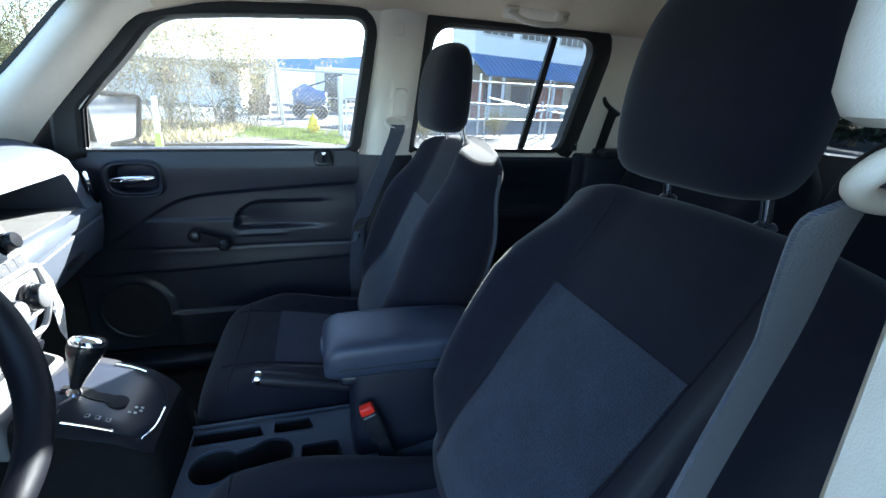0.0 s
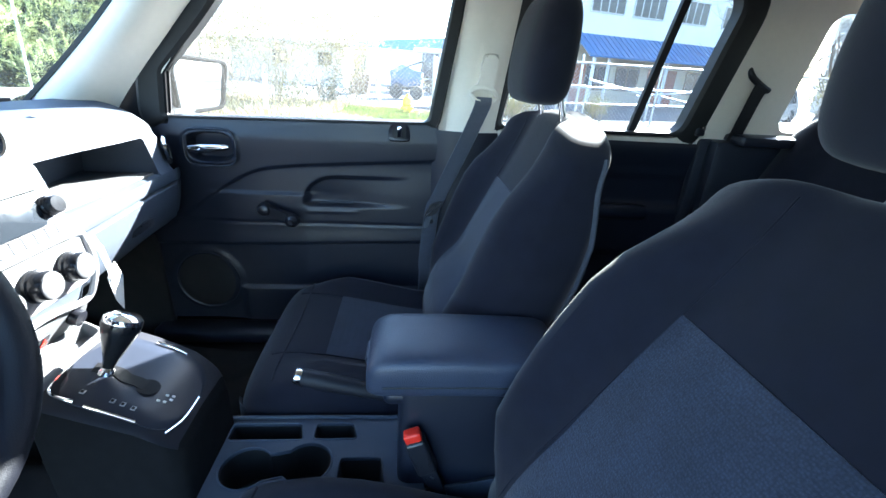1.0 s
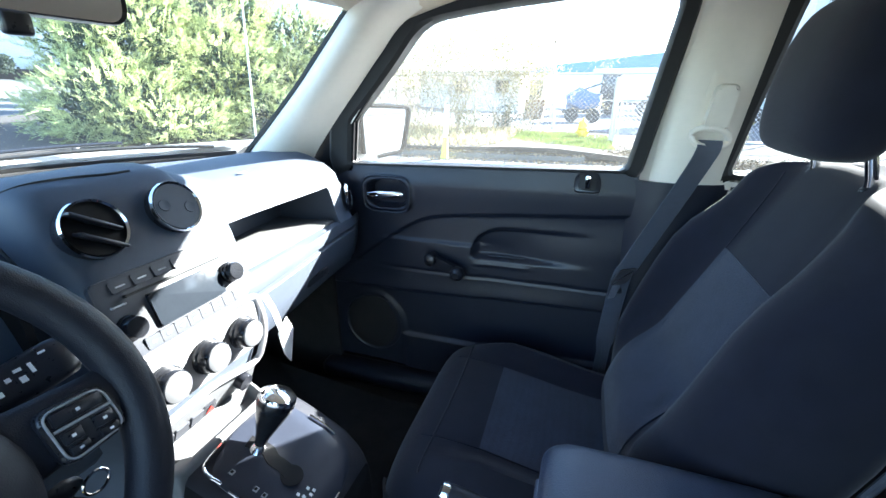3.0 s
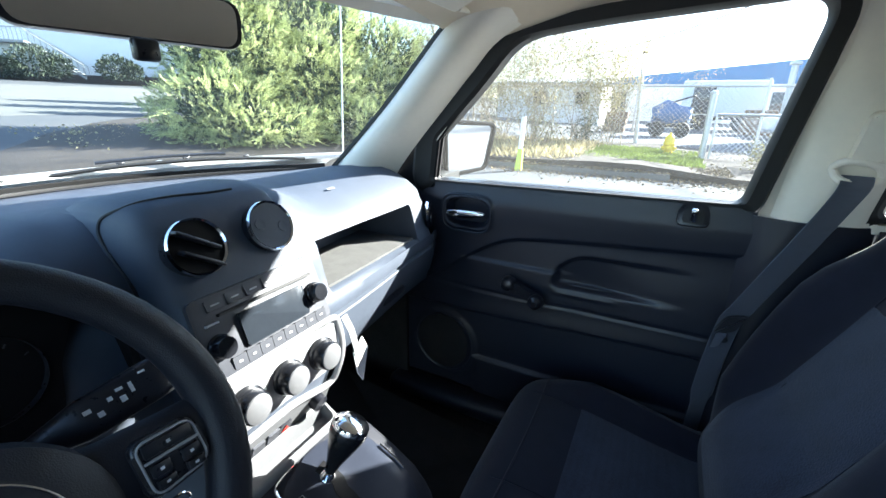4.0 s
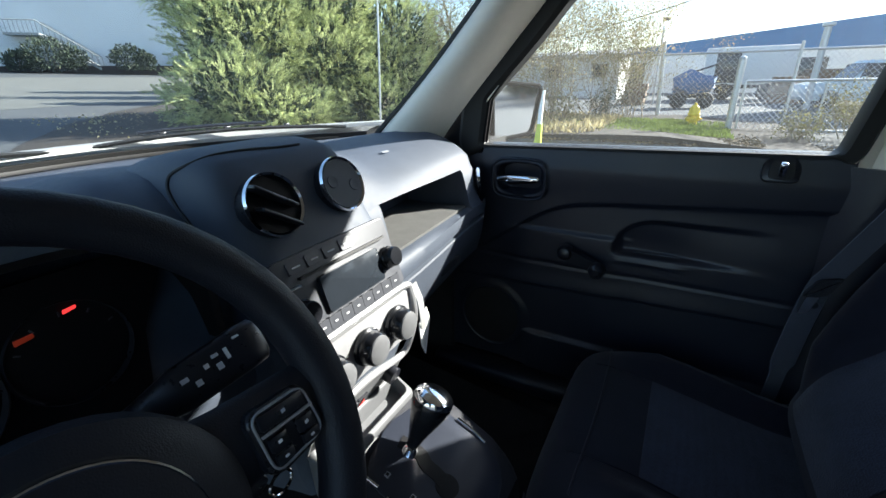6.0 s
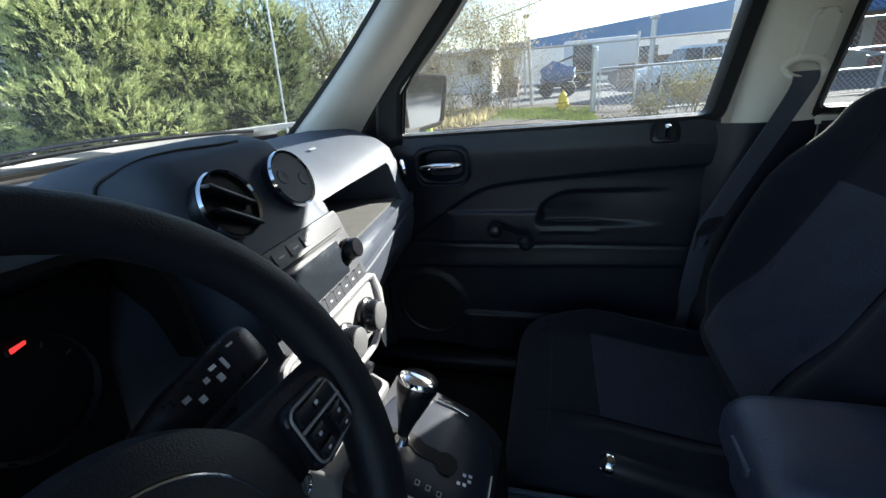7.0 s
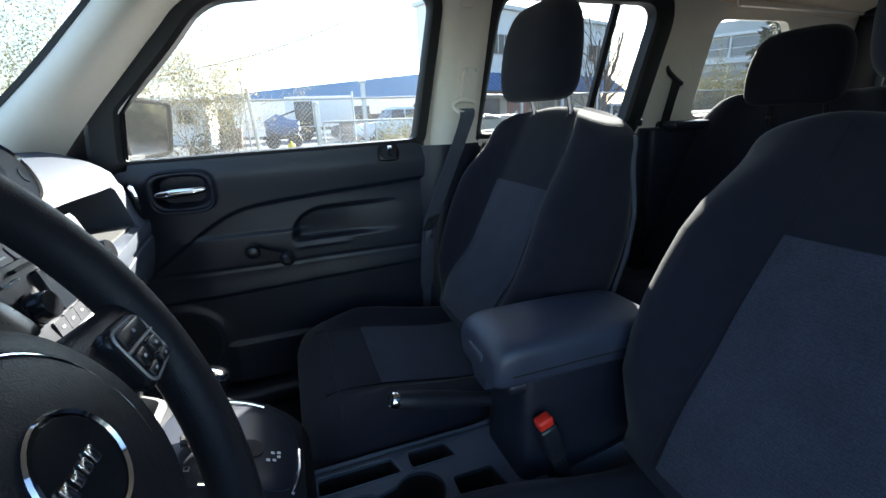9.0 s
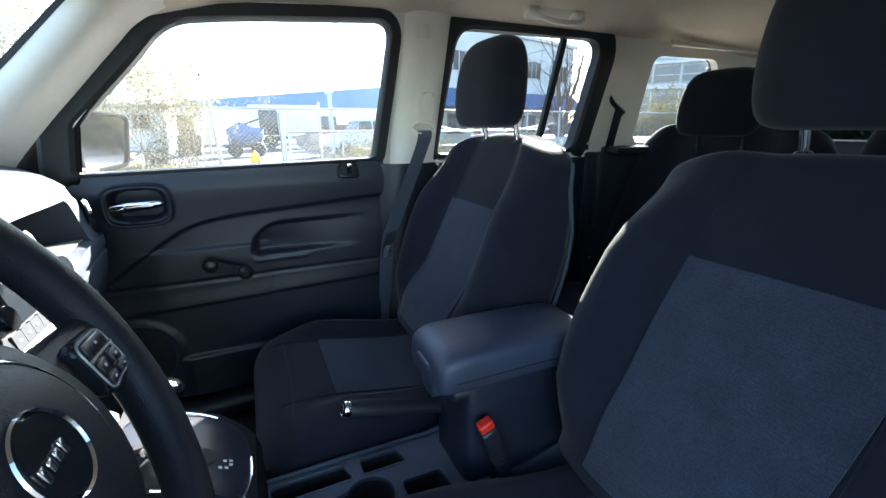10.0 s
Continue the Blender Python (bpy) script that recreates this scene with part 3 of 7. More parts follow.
def grab_handle(x0, x1, y, z, label):
    t = thing("grab_handle", label, "grab handle", group="roof grab handles", at=(x0, y, z))
    mid = (x0 + x1) / 2
    part("grip", tube(smooth_line([(x0, y + 0.035, z + 0.012), (x0 + 0.012, y, z - 0.004), (x0 + 0.04, y - 0.018, z - 0.018), (mid, y - 0.022, z - 0.022), (x1 - 0.04, y - 0.018, z - 0.016), (x1 - 0.012, y, z), (x1, y + 0.035, z + 0.014)], 5), [0.011] * 2 + [0.0105] * 27 + [0.011] * 2, 10, flat=0.75), BEIGE, t)
    for x in (x0 + 0.01, x1 - 0.01):
        part("foot", bx((x, y + 0.03, z + 0.012), (0.045, 0.04, 0.022), 0.008, 3, rot=(-35, 0, 0)), BEIGE, t)
    part("recess", bx((mid, y + 0.035, z + 0.012), (x1 - x0, 0.05, 0.004), 0.002, rot=(-35, 0, 0)), BEIGE, t)


grab_handle(0.895, 1.085, 0.545, 1.555, "beige folding roof grab handle above the rear door")
grab_handle(0.17, 0.36, 0.545, 1.555, "beige folding roof grab handle above the front door")


# sun visor, folded up
sv = thing("sun_visor", "beige folded sun visor under the headliner", "sun visor", at=(-0.1, 0.35, 1.5))
part("flap", loft([[Vector((-0.155 + 0.17 * k, y, 1.515 + 0.075 * k + d)) for k, d in ((0, -0.004), (0.05, -0.010), (0.95, -0.010), (1, -0.004), (0.95, 0.006), (0.05, 0.006))] for y in (0.13, 0.14, 0.3, 0.49, 0.5)]), BEIGE, sv)
part("pivot", rod((-0.14, 0.5, 1.515), (-0.14, 0.56, 1.52), 0.006), BEIGE, sv)

# rear-view mirror
rv = thing("rear_view_mirror", "black-cased interior mirror hanging from the windscreen", "mirror", at=(-0.3, -0.02, 1.42))
def mirror_ring(k, off):
    out = []
    for p in round_poly([(0, -0.13, -0.029), (0, 0.115, -0.034), (0, 0.12, 0.026), (0, -0.13, 0.032)], 0.022, 6):
        v = pose(0, 0, 0, 0, -3, -14) @ Vector((off, p.y * k, p.z * k))
        out.append(v + Vector((-0.30, -0.022, 1.435)))
    return out
part("case", loft([mirror_ring(0.8, -0.035), mirror_ring(0.97, -0.02), mirror_ring(1.0, -0.004), mirror_ring(0.985, 0.001)]), SATIN, rv)
part("glass", loft([mirror_ring(0.93, 0.0), mirror_ring(0.93, 0.0025)]), MIRROR, rv, smooth=False)
part("stalk", rod((-0.325, -0.02, 1.45), (-0.39, -0.01, 1.50), 0.012), SATIN, rv)
part("day_night_lever", bx((-0.293, -0.03, 1.392), (0.014, 0.03, 0.026), 0.005, 3), SATIN, rv)

# passenger door inner panel: relief over (x, z)
def door_relief(x, z):
    y = 0.705
    y -= 0.006 * ss(0.99, 1.09, z)                                # sill roll
    y += 0.008 * ss(1.080, 1.142, z) + 0.010 * ss(1.136, 1.1465, z) ** 2
    a, b = 1.002 + 0.066 * x, 0.998 + 0.74 * (x + 0.09)            # moulded step, bent down at the front
    line = 0.5 * (a + b - math.sqrt((a - b) ** 2 + 0.0016))
    y += 0.007 * ss(line + 0.005, line - 0.006, z)
    y -= 0.0035 * ss(line - 0.01, line - 0.12, z)
    y -= 0.006 * ss(0.920, 0.908, z) * ss(-0.26, -0.16, x) * ss(0.12, 0.05, x)
    top = 0.968 + 0.02 * (x - 0.13) - 0.085 * (1 - math.sqrt(max(1 - (max(0.15 - x, 0) / 0.098) ** 2, 0.0)))
    y += (0.012 * ss(top + 0.006, top - 0.008, z) + 0.008 * ss(top, 0.895, z) * ss(0.30, 0.12, x)) * ss(0.872, 0.890, z) * ss(0.050, 0.078, x) * ss(0.40, 0.20, x)
    y -= 0.0025 * ss(0.868, 0.862, z) * ss(0.852, 0.858, z) * ss(0.055, 0.075, x) * ss(0.23, 0.20, x)
    y += 0.0025 * ss(0.826, 0.822, z) * ss(0.812, 0.818, z)
    r = 0.752 + 0.03 * x                                            # lower ridge
    y -= 0.003 * ss(r + 0.05, r + 0.004, z)
    y += 0.006 * ss(r + 0.002, r - 0.004, z)
    d = math.hypot((x + 0.262) / 0.115, (z - 0.615) / 0.115)       # speaker bulge
    y -= 0.006 * ss(1.05, 0.85, d)
    y -= 0.010 * ss(0.60, 0.588, z) * ss(-0.17, -0.14, x)
    dx, dz = (x + 0.196) / 0.074, (z - 1.052) / 0.055              # handle cup
    d = (abs(dx) ** 3.4 + abs(dz) ** 3.4) ** (1 / 3.4)
    y += 0.032 * ss(0.84, 0.72, d) - 0.005 * ss(1.1, 1.0, d) * ss(0.80, 0.9, d)
    return y


def relief_panel(name, x0, x1, z0, z1, nx, nz, fn, material, parent, label="", fall=0.0):
    xs = [x0 + (x1 - x0) * i / nx for i in range(nx + 1)]
    zs = [z0 + (z1 - z0) * j / nz for j in range(nz + 1)]
    verts = [(x, fn(x, z), z - fall * (x1 - x) * ss(1.0, z1, z)) for z in zs for x in xs]
    w = nx + 1
    faces = [(j * w + i, j * w + i + 1, (j + 1) * w + i + 1, (j + 1) * w + i) for j in range(nz) for i in range(nx)]
    b = len(verts)
    verts += [(x0, 0.76, z0), (x1, 0.76, z0), (x1, 0.76, z1), (x0, 0.76, z1 - fall * (x1 - x0))]
    faces += [tuple([b + 1, b] + list(range(0, w))), tuple([b, b + 3] + [j * w for j in range(nz, -1, -1)]), tuple([b + 2, b + 1] + [j * w + nx for j in range(nz + 1)]), tuple([b + 3, b + 2] + [nz * w + i for i in range(nx, -1, -1)])]
    me = mesh_from(name, verts, faces, material, True, 50)
    ob = put(new(name, me), parent)
    if label:
        ob["label"] = label
    return ob


door = thing("front_passenger_door", "closed black plastic front door trim with manual window crank", "car door", at=(0.05, 0.72, 0.45))
relief_panel("door_panel", -0.42, 0.462, 0.47, 1.1460, 190, 170, door_relief, PANEL, door, fall=0.0210)
part("sail_cover", poly([on_glass(x, z, -0.025) for x, z in ((-0.455, 1.10), (-0.303, 1.10), (-0.303, 1.132), (-0.282, 1.244), (-0.215, 1.312), (-0.245, 1.325), (-0.38, 1.21))], 0.022, 0.004), GRAINED, door, "black triangular mirror cover")
part("sill_strip", ribbon(smooth_line([on_glass(-0.32, 1.126, -0.004), on_glass(0.0, 1.133, -0.004), on_glass(0.25, 1.138, -0.004), on_glass(0.43, 1.142, -0.004)], 3), 0.008, 0.008, (0, 0, 1)), RUBBER, door, "black rubber strip under the glass")
# inside handle
hd = part("handle_cup_rim", tube([(-0.196 + 0.072 * math.copysign(abs(math.cos(a)) ** 0.5, math.cos(a)), 0.696, 1.046 + 0.053 * math.copysign(abs(math.sin(a)) ** 0.5, math.sin(a))) for a in [2 * math.pi * i / 56 for i in range(56)]], 0.0035, 8, True), PANEL, door)
part("handle_lever", loft([[Vector((x, 0.692 - t + 0.004 * math.cos(a), 1.044 + c + h * math.sin(a))) for a in [2 * math.pi * i / 16 for i in range(16)]] for x, t, c, h in ((-0.256, 0.0, -0.002, 0.004), (-0.250, 0.004, -0.002, 0.009), (-0.215, 0.008, 0.001, 0.012), (-0.17, 0.010, 0.004, 0.010), (-0.145, 0.009, 0.006, 0.008), (-0.138, 0.006, 0.006, 0.004))]), CHROME, hd, "chrome inside door lever")
# lock knob in its bezel
lk = part("lock_bezel", poly(round_poly([(0.316, 0.684, 1.090), (0.378, 0.684, 1.090), (0.378, 0.696, 1.122), (0.364, 0.706, 1.138), (0.330, 0.706, 1.138), (0.316, 0.696, 1.122)], 0.012), 0.012, 0.003), SATIN, door)
part("lock_slot", poly(round_poly([(0.325, 0.6795, 1.097), (0.369, 0.6795, 1.097), (0.365, 0.693, 1.131), (0.329, 0.693, 1.131)], 0.012), 0.006), RUBBER, lk)
part("lock_slider", bx((0.347, 0.676, 1.117), (0.013, 0.014, 0.030), 0.004, 3, rot=(18, 0, 0)), CHROME, lk, "silver lock slider")
# crank
cr = part("crank_arm", loft([[Vector((-0.053 + 0.09 * k, 0.672 - 0.012 * k + dy, 0.872 - 0.026 * k + dz)) for dy, dz in ((0.007, w), (-0.007, w * 0.8), (-0.007, -w * 0.8), (0.007, -w))] for k, w in ((-0.14, 0.006), (0.0, 0.020), (0.3, 0.018), (0.8, 0.016), (1.0, 0.016), (1.1, 0.012), (1.16, 0.005))]), SATIN, door)
part("crank_boss", lathe([(0.020, 0), (0.0210, 0.012), (0.0195, 0.022), (0.015, 0.030), (0.006, 0.034)], (-0.053, 0.685, 0.872), (0, -1, 0), 20), SATIN, cr)
part("crank_knob", lathe([(0.014, 0), (0.0190, 0.004), (0.0205, 0.014), (0.018, 0.026), (0.008, 0.033)], (0.032, 0.662, 0.847), (0, -1, 0), 20), SATIN, cr)
# pull pocket lips and speaker
part("pocket_lip", tube([(0.105, 0.7105, 0.888), (0.15, 0.7105, 0.889), (0.205, 0.7105, 0.890)], 0.0025, 8), PANEL, door)
sp = part("speaker_ring", lathe([(0.098, -0.004), (0.100, -0.001), (0.098, 0.001), (0.094, -0.001)], (-0.262, 0.699, 0.615), (0, -1, 0), 40, False), PANEL, door)
part("speaker_grille", lathe([(0.094, -0.006), (0.08, 0.0), (0.04, 0.003), (0.005, 0.004)], (-0.262, 0.699, 0.615), (0, -1, 0), 40), CARPET, sp)
part("sill_step", bx((0.0, 0.69, 0.425), (0.9, 0.08, 0.06), 0.02, 3), PANEL, door)

tagged(part("trim_kick_panel", merge(bx((-0.63, 0.715, 0.72), (0.46, 0.03, 0.78), 0.01), bx((0.4, 0.79, 0.36), (2.6, 0.16, 0.08), 0.01)), CARPET), "black footwell kick panel and door sill", "trim", kind="structure")
tagged(part("door_skin_top", bx((0.95, 0.79, 1.035), (2.75, 0.09, 0.05), 0.012), PAINT), "silver-white outer door edge below the windows", "car body", kind="structure")

# rear door inner panel
def rear_relief(x, z):
    y = 0.71 - 0.014 * ss(1.135, 1.115, z) * ss(1.03, 1.10, z) + 0.02 * ss(1.125, 1.15, z)
    y += 0.012 * ss(1.02, 1.0, z) - 0.02 * ss(0.93, 0.90, z) + 0.02 * ss(0.76, 0.73, z)
    return y


rd = thing("rear_passenger_door", "closed black plastic rear door trim", "car door", at=(0.95, 0.72, 0.45))
relief_panel("door_panel", 0.652, 1.30, 0.47, 1.15, 60, 60, rear_relief, PANEL, rd)
part("armrest", bx((0.95, 0.685, 0.90), (0.4, 0.05, 0.05), 0.02, 3), PANEL, rd)
rl = part("lock_bezel", bx((1.262, 0.692, 1.165), (0.03, 0.01, 0.036), 0.004, rot=(-10, 0, 0)), SATIN, rd)
part("lock_knob", rod((1.262, 0.688, 1.168), (1.262, 0.672, 1.172), 0.006), CHROME, rl, "silver lock knob")

# bonnet, cowl, wipers, aerial
tagged(part("bonnet", strip([[Vector((x, y, 1.075 - 0.10 * ss(-0.95, -1.95, x) - 0.04 * (abs(y) / 0.75) ** 3)) for y in [-0.78 + 1.56 * i / 20 for i in range(21)]] for x in (-0.86, -0.95, -1.1, -1.3, -1.5, -1.7, -1.9, -1.98)], 0.02, (0, 0, -1)), PAINT), "silver-white painted bonnet beyond the windscreen", "bonnet", kind="structure")
tagged(part("trim_cowl", strip([[Vector((-0.66 - 0.26 * (1 - (y / 0.7) ** 2) - d, y, 1.172 - 0.055 * ss(0, 0.14, d))) for y in [-0.72 + 1.44 * i / 20 for i in range(21)]] for d in (-0.05, 0.0, 0.05, 0.1, 0.16)], 0.01, (0, 0, -1)), BODYGREY), "pale painted cowl below the windscreen", "trim", kind="structure")
tagged(part("bonnet_front", bx((-1.97, 0, 0.7), (0.1, 1.6, 0.6), 0.05), PAINT), "silver-white painted front of the car", "car body", kind="structure")


def wiper(y0, y1, lift):
    t = thing("windscreen_wiper", "black wiper arm with frosted light along the glass base", "wiper", group="windscreen wipers", at=(-0.85, y0, 1.12))
    n = 12
    P = []
    for i in range(n + 1):
        y = y0 + (y1 - y0) * i / n
        z = 1.178 + lift * math.sin(math.pi * i / n) ** 0.8
        P.append(Vector((screen_x(y, z) - 0.016, y, z)))
    part("blade", ribbon(P, 0.007, 0.006, (0.6, 0, 0.8)), RUBBER, t)
    arm = part("arm", tube([p + Vector((-0.012, 0, 0.012)) for p in P[2:9]], 0.004, 8), SATIN, t)
    for i in (3, 6, 9):
        part("clip", bx(P[i] + Vector((-0.008, 0, 0.006)), (0.008, 0.016, 0.005), 0.002), SATIN, arm)


wiper(0.05, 0.56, 0.012)
wiper(-0.52, -0.02, 0.012)
an = thing("aerial", "thin black whip aerial on the front wing", "aerial", at=(-0.715, 0.80, 1.05))
part("mast", tube([(-0.712, 0.79, 1.05), (-0.700, 0.80, 1.4), (-0.68, 0.81, 1.95)], [0.0035, 0.0028, 0.0018], 8), STEEL, an)
part("base", lathe([(0.016, 0), (0.014, 0.02), (0.006, 0.05)], (-0.712, 0.79, 1.03), (0, 0, 1), 14), RUBBER, an)
tagged(part("wing_passenger", strip([[Vector((x, y, 1.045 - 0.05 * ss(-0.8, -1.9, x) - 0.25 * ss(0.8, 0.9, y))) for y in (0.74, 0.77, 0.8, 0.83, 0.86, 0.89)] for x in (-0.45, -0.7, -1.0, -1.4, -1.9)], 0.01, (0, 0, -1)), PAINT), "silver-white front wing of the car", "car body", kind="structure")

# outside mirror
om = thing("door_mirror", "dark-edged outside door mirror on the passenger door", "mirror", at=(-0.3, 0.85, 1.15))
def shell_ring(ky, kz, off, side=0.0):
    pts = round_poly([(0, 0.822, 1.116), (0, 0.986, 1.130), (0, 1.020, 1.274), (0, 0.835, 1.286), (0, 0.815, 1.250)], 0.022, 6)
    c = sum(pts, Vector()) / len(pts)
    return [Vector((-0.262 + off + (p.y - 1.0) * 0.40, c.y + side + (p.y - c.y) * ky, c.z + (p.z - c.z) * kz)) for p in pts]
part("housing", loft([shell_ring(0.30, 0.45, -0.13, 0.06), shell_ring(0.6, 0.8, -0.10, 0.045), shell_ring(0.88, 0.97, -0.035, 0.018), shell_ring(1.0, 1.0, 0.0), shell_ring(0.975, 0.97, 0.010), shell_ring(0.86, 0.925, 0.006, -0.012)]), GRAINED, om)
part("glass", loft([shell_ring(0.85, 0.915, 0.004, -0.012), shell_ring(0.85, 0.915, 0.0065, -0.012)]), MIRROR, om, smooth=False)
part("rim", tube(shell_ring(0.955, 0.955, 0.010, -0.004), 0.007, 8, True), GRAINED, om, "black rim round the mirror glass")
part("foot", loft([[Vector((-0.30 + a, y, 1.135 + b)) for a, b in ((-0.06, -0.03), (0.0, -0.03), (0.0, 0.0), (-0.06, 0.01))] for y in (0.745, 0.80, 0.87)]), RUBBER, om)

# ---- dashboard ----
dash = thing("dashboard", "black grained plastic dashboard with open shelf and glovebox", "dashboard", at=(-0.5, 0, 0.8))


def dash_section(y, recess):
    """Outline (x, z) of the dashboard at y, from the windscreen round to the firewall."""
    back = -0.040 * ss(0.12, 0.62, y) - 0.030 * ss(0.60, 0.68, abs(y)) - 0.01 * ss(-0.1, -0.5, y)
    drop = -0.055 * ss(0.615, 0.672, abs(y)) ** 1.4
    brow = 0.012 * ss(-0.62, -0.48, y) * ss(-0.10, -0.20, y)
    mid = 0.03 * ss(0.24, 0.15, abs(y))
    sx = screen_x(min(max(y, -0.61), 0.61), 1.13) - 0.02
    pts = [(sx, 1.118), (sx + 0.06, 1.146)]
    pts += [(-0.56, 1.160 + 0.4 * mid), (-0.46, 1.170 + 0.8 * mid + 0.3 * brow), (-0.38, 1.166 + mid + 0.8 * brow), (-0.35, 1.160 + mid + brow), (-0.325, 1.151 + 0.9 * mid + brow), (-0.30, 1.139 + 0.7 * mid + brow), (-0.28, 1.126 + 0.5 * mid + 0.7 * brow), (-0.265, 1.113 + 0.3 * brow), (-0.256, 1.101)]
    if recess:
        pts += [(-0.262, 1.100), (-0.40, 1.094), (-0.41, 1.0), (-0.232, 1.010)]
    else:
        pts += [(-0.250, 1.094), (-0.243, 1.07), (-0.236, 1.04), (-0.230, 1.018)]
    pts += [(-0.222, 1.007), (-0.215, 1.000), (-0.213, 0.985), (-0.215, 0.972), (-0.224, 0.9695), (-0.224, 0.9655), (-0.216, 0.963), (-0.222, 0.92), (-0.236, 0.87), (-0.26, 0.845), (-0.31, 0.832), (-0.45, 0.81), (-0.75, 0.81)]
    out = []
    for i, (x, z) in enumerate(pts):
        f = ss(-0.75, -0.4, x) if i > 1 else 0
        out.append(Vector((x + back * f, y, z + drop * (1 if z > 1.0 else 0.2) - (0.012 * ss(0.2, 0.55, y) if 1.0 < z < 1.11 and i > 9 else 0))))
    return out


ys = [-0.685, -0.68, -0.672, -0.66, -0.648, -0.635, -0.62] + [-0.60 + 0.02 * i for i in range(39)] + [0.1745]
rows = [dash_section(y, False) for y in ys] + [dash_section(0.177 + 0.368 * i / 16, True) for i in range(17)]
rows += [dash_section(y, False) for y in (0.549, 0.57, 0.60, 0.62, 0.635, 0.65, 0.662, 0.672, 0.68, 0.685)]
bm = strip(rows)
bm.faces.new([v for v in bm.verts[:len(rows[0])]])
bm.faces.new([v for v in bm.verts[-len(rows[0]):]][::-1])
part("body", bm, PLASTIC, dash, angle=40)
part("shelf_mat", poly([(-0.395, 0.182, 1.006), (-0.238, 0.182, 1.014), (-0.275, 0.54, 1.002), (-0.43, 0.54, 0.994)], 0.005), SHELFMAT, dash, "grey ribbed shelf liner")
gb = part("glovebox_lid", loft([[Vector((x - 0.04 * ss(0.12, 0.62, y), y, z)) for x, z in ((-0.2155, 0.9635), (-0.2135, 0.960), (-0.219, 0.918), (-0.233, 0.868), (-0.242, 0.860), (-0.245, 0.9635))] for y in (0.165, 0.17, 0.24, 0.32, 0.40, 0.48, 0.56, 0.60, 0.605)]), PLASTIC, dash)
part("latch", bx((-0.245, 0.40, 0.905), (0.01, 0.09, 0.02), 0.004), SATIN, gb)
ev = part("end_vent", lathe([(0.036, 0), (0.04, 0.004), (0.036, 0.010), (0.030, 0.006)], (-0.287, 0.632, 1.045), (0.85, 0.35, 0.1), 28, False), CHROME, dash, "chrome ring of the end air vent")
part("vent_bowl", lathe([(0.032, 0.004), (0.026, 0.002), (0.006, -0.004)], (-0.287, 0.632, 1.045), (0.85, 0.35, 0.1), 28), SATIN, ev)
for k in (-0.012, 0.0, 0.012):
    part("vent_slat", bx((-0.284, 0.633, 1.045 + k), (0.006, 0.054, 0.003), 0.001, rot=(0, 0, 22)), SATIN, ev)
# demister slot and label on top
part("demister_slot", ribbon([Vector((screen_x(y, 1.13) + 0.075, y, 1.1545)) for y in [-0.52 + 1.04 * i / 16 for i in range(17)]], 0.02, 0.006, (1, 0, 0.1)), RUBBER, dash)
part("airbag_mark", bx((-0.352, 0.33, 1.1605), (0.006, 0.022, 0.001), 0.0003, rot=(0, 18, 0)), SILVER, dash)

# ---- centre stack ----
stack = thing("centre_stack", "dark centre stack with round vents, radio and heater controls", "centre console", at=(-0.25, 0, 0.82))
TOP = [(1.150, -0.52, 0.085), (1.188, -0.47, 0.095), (1.208, -0.42, 0.101), (1.219, -0.36, 0.104), (1.222, -0.315, 0.104)]
FACE = [(1.219, -0.285), (1.212, -0.262), (1.19, -0.244), (1.16, -0.232), (1.12, -0.208), (1.09, -0.19), (1.057, -0.178), (1.02, -0.169), (0.963, -0.160), (0.92, -0.162), (0.88, -0.174), (0.853, -0.186), (0.840, -0.190), (0.825, -0.190), (0.805, -0.185), (0.78, -0.17)]


def face_x(z):
    for (z1, x1), (z0, x0) in zip(FACE, FACE[1:]):
        if z0 <= z <= z1:
            return x0 + (x1 - x0) * (z - z0) / (z1 - z0)
    return FACE[-1][1] if z < 0.78 else FACE[0][1]


def face_dir(z):
    d = (face_x(z + 0.02) - face_x(z - 0.02)) / 0.04
    return Vector((1, 0, -d)).normalized()


def on_face(y, z, off=0.0):
    return Vector((face_x(z), y, z)) + face_dir(z) * off


rows = []
for z, x, w in TOP + [(z, x, 0.118 - 0.004 * ss(1.06, 1.12, z) - 0.016 * ss(0.93, 0.84, z) - 0.010 * ss(1.17, 1.22, z)) for z, x in FACE]:
    up, side = ss(1.10, 1.19, z), ss(1.0, 1.10, z)
    ring = []
    for i in range(41):
        y = w * math.sin(math.pi / 2 * (2 * i / 40 - 1))
        e = abs(y) / w
        ring.append(Vector((x - (0.018 * e ** 6 + 0.045 * side * e ** 14) * (1 - 0.6 * up), y, z - 0.020 * up * e ** 8)))
    flank = []
    for t in (0.15, 0.3, 0.45, 0.6, 0.75, 0.9, 1.0):
        flank.append((0.034 * t, -0.090 * ss(0, 1, t) * (1 - 0.45 * up) - 0.03 * t * t, -0.050 * up * ss(0, 1, t)))
    l, r = ring[0], ring[-1]
    rows.append([Vector((l.x + dx - 0.02, l.y - dy, l.z + dz)) for dy, dx, dz in flank[::-1]] + ring + [Vector((r.x + dx - 0.02, r.y + dy * 0.55, r.z + dz)) for dy, dx, dz in flank])
part("fascia", strip(rows), PLASTIC, stack, angle=89)
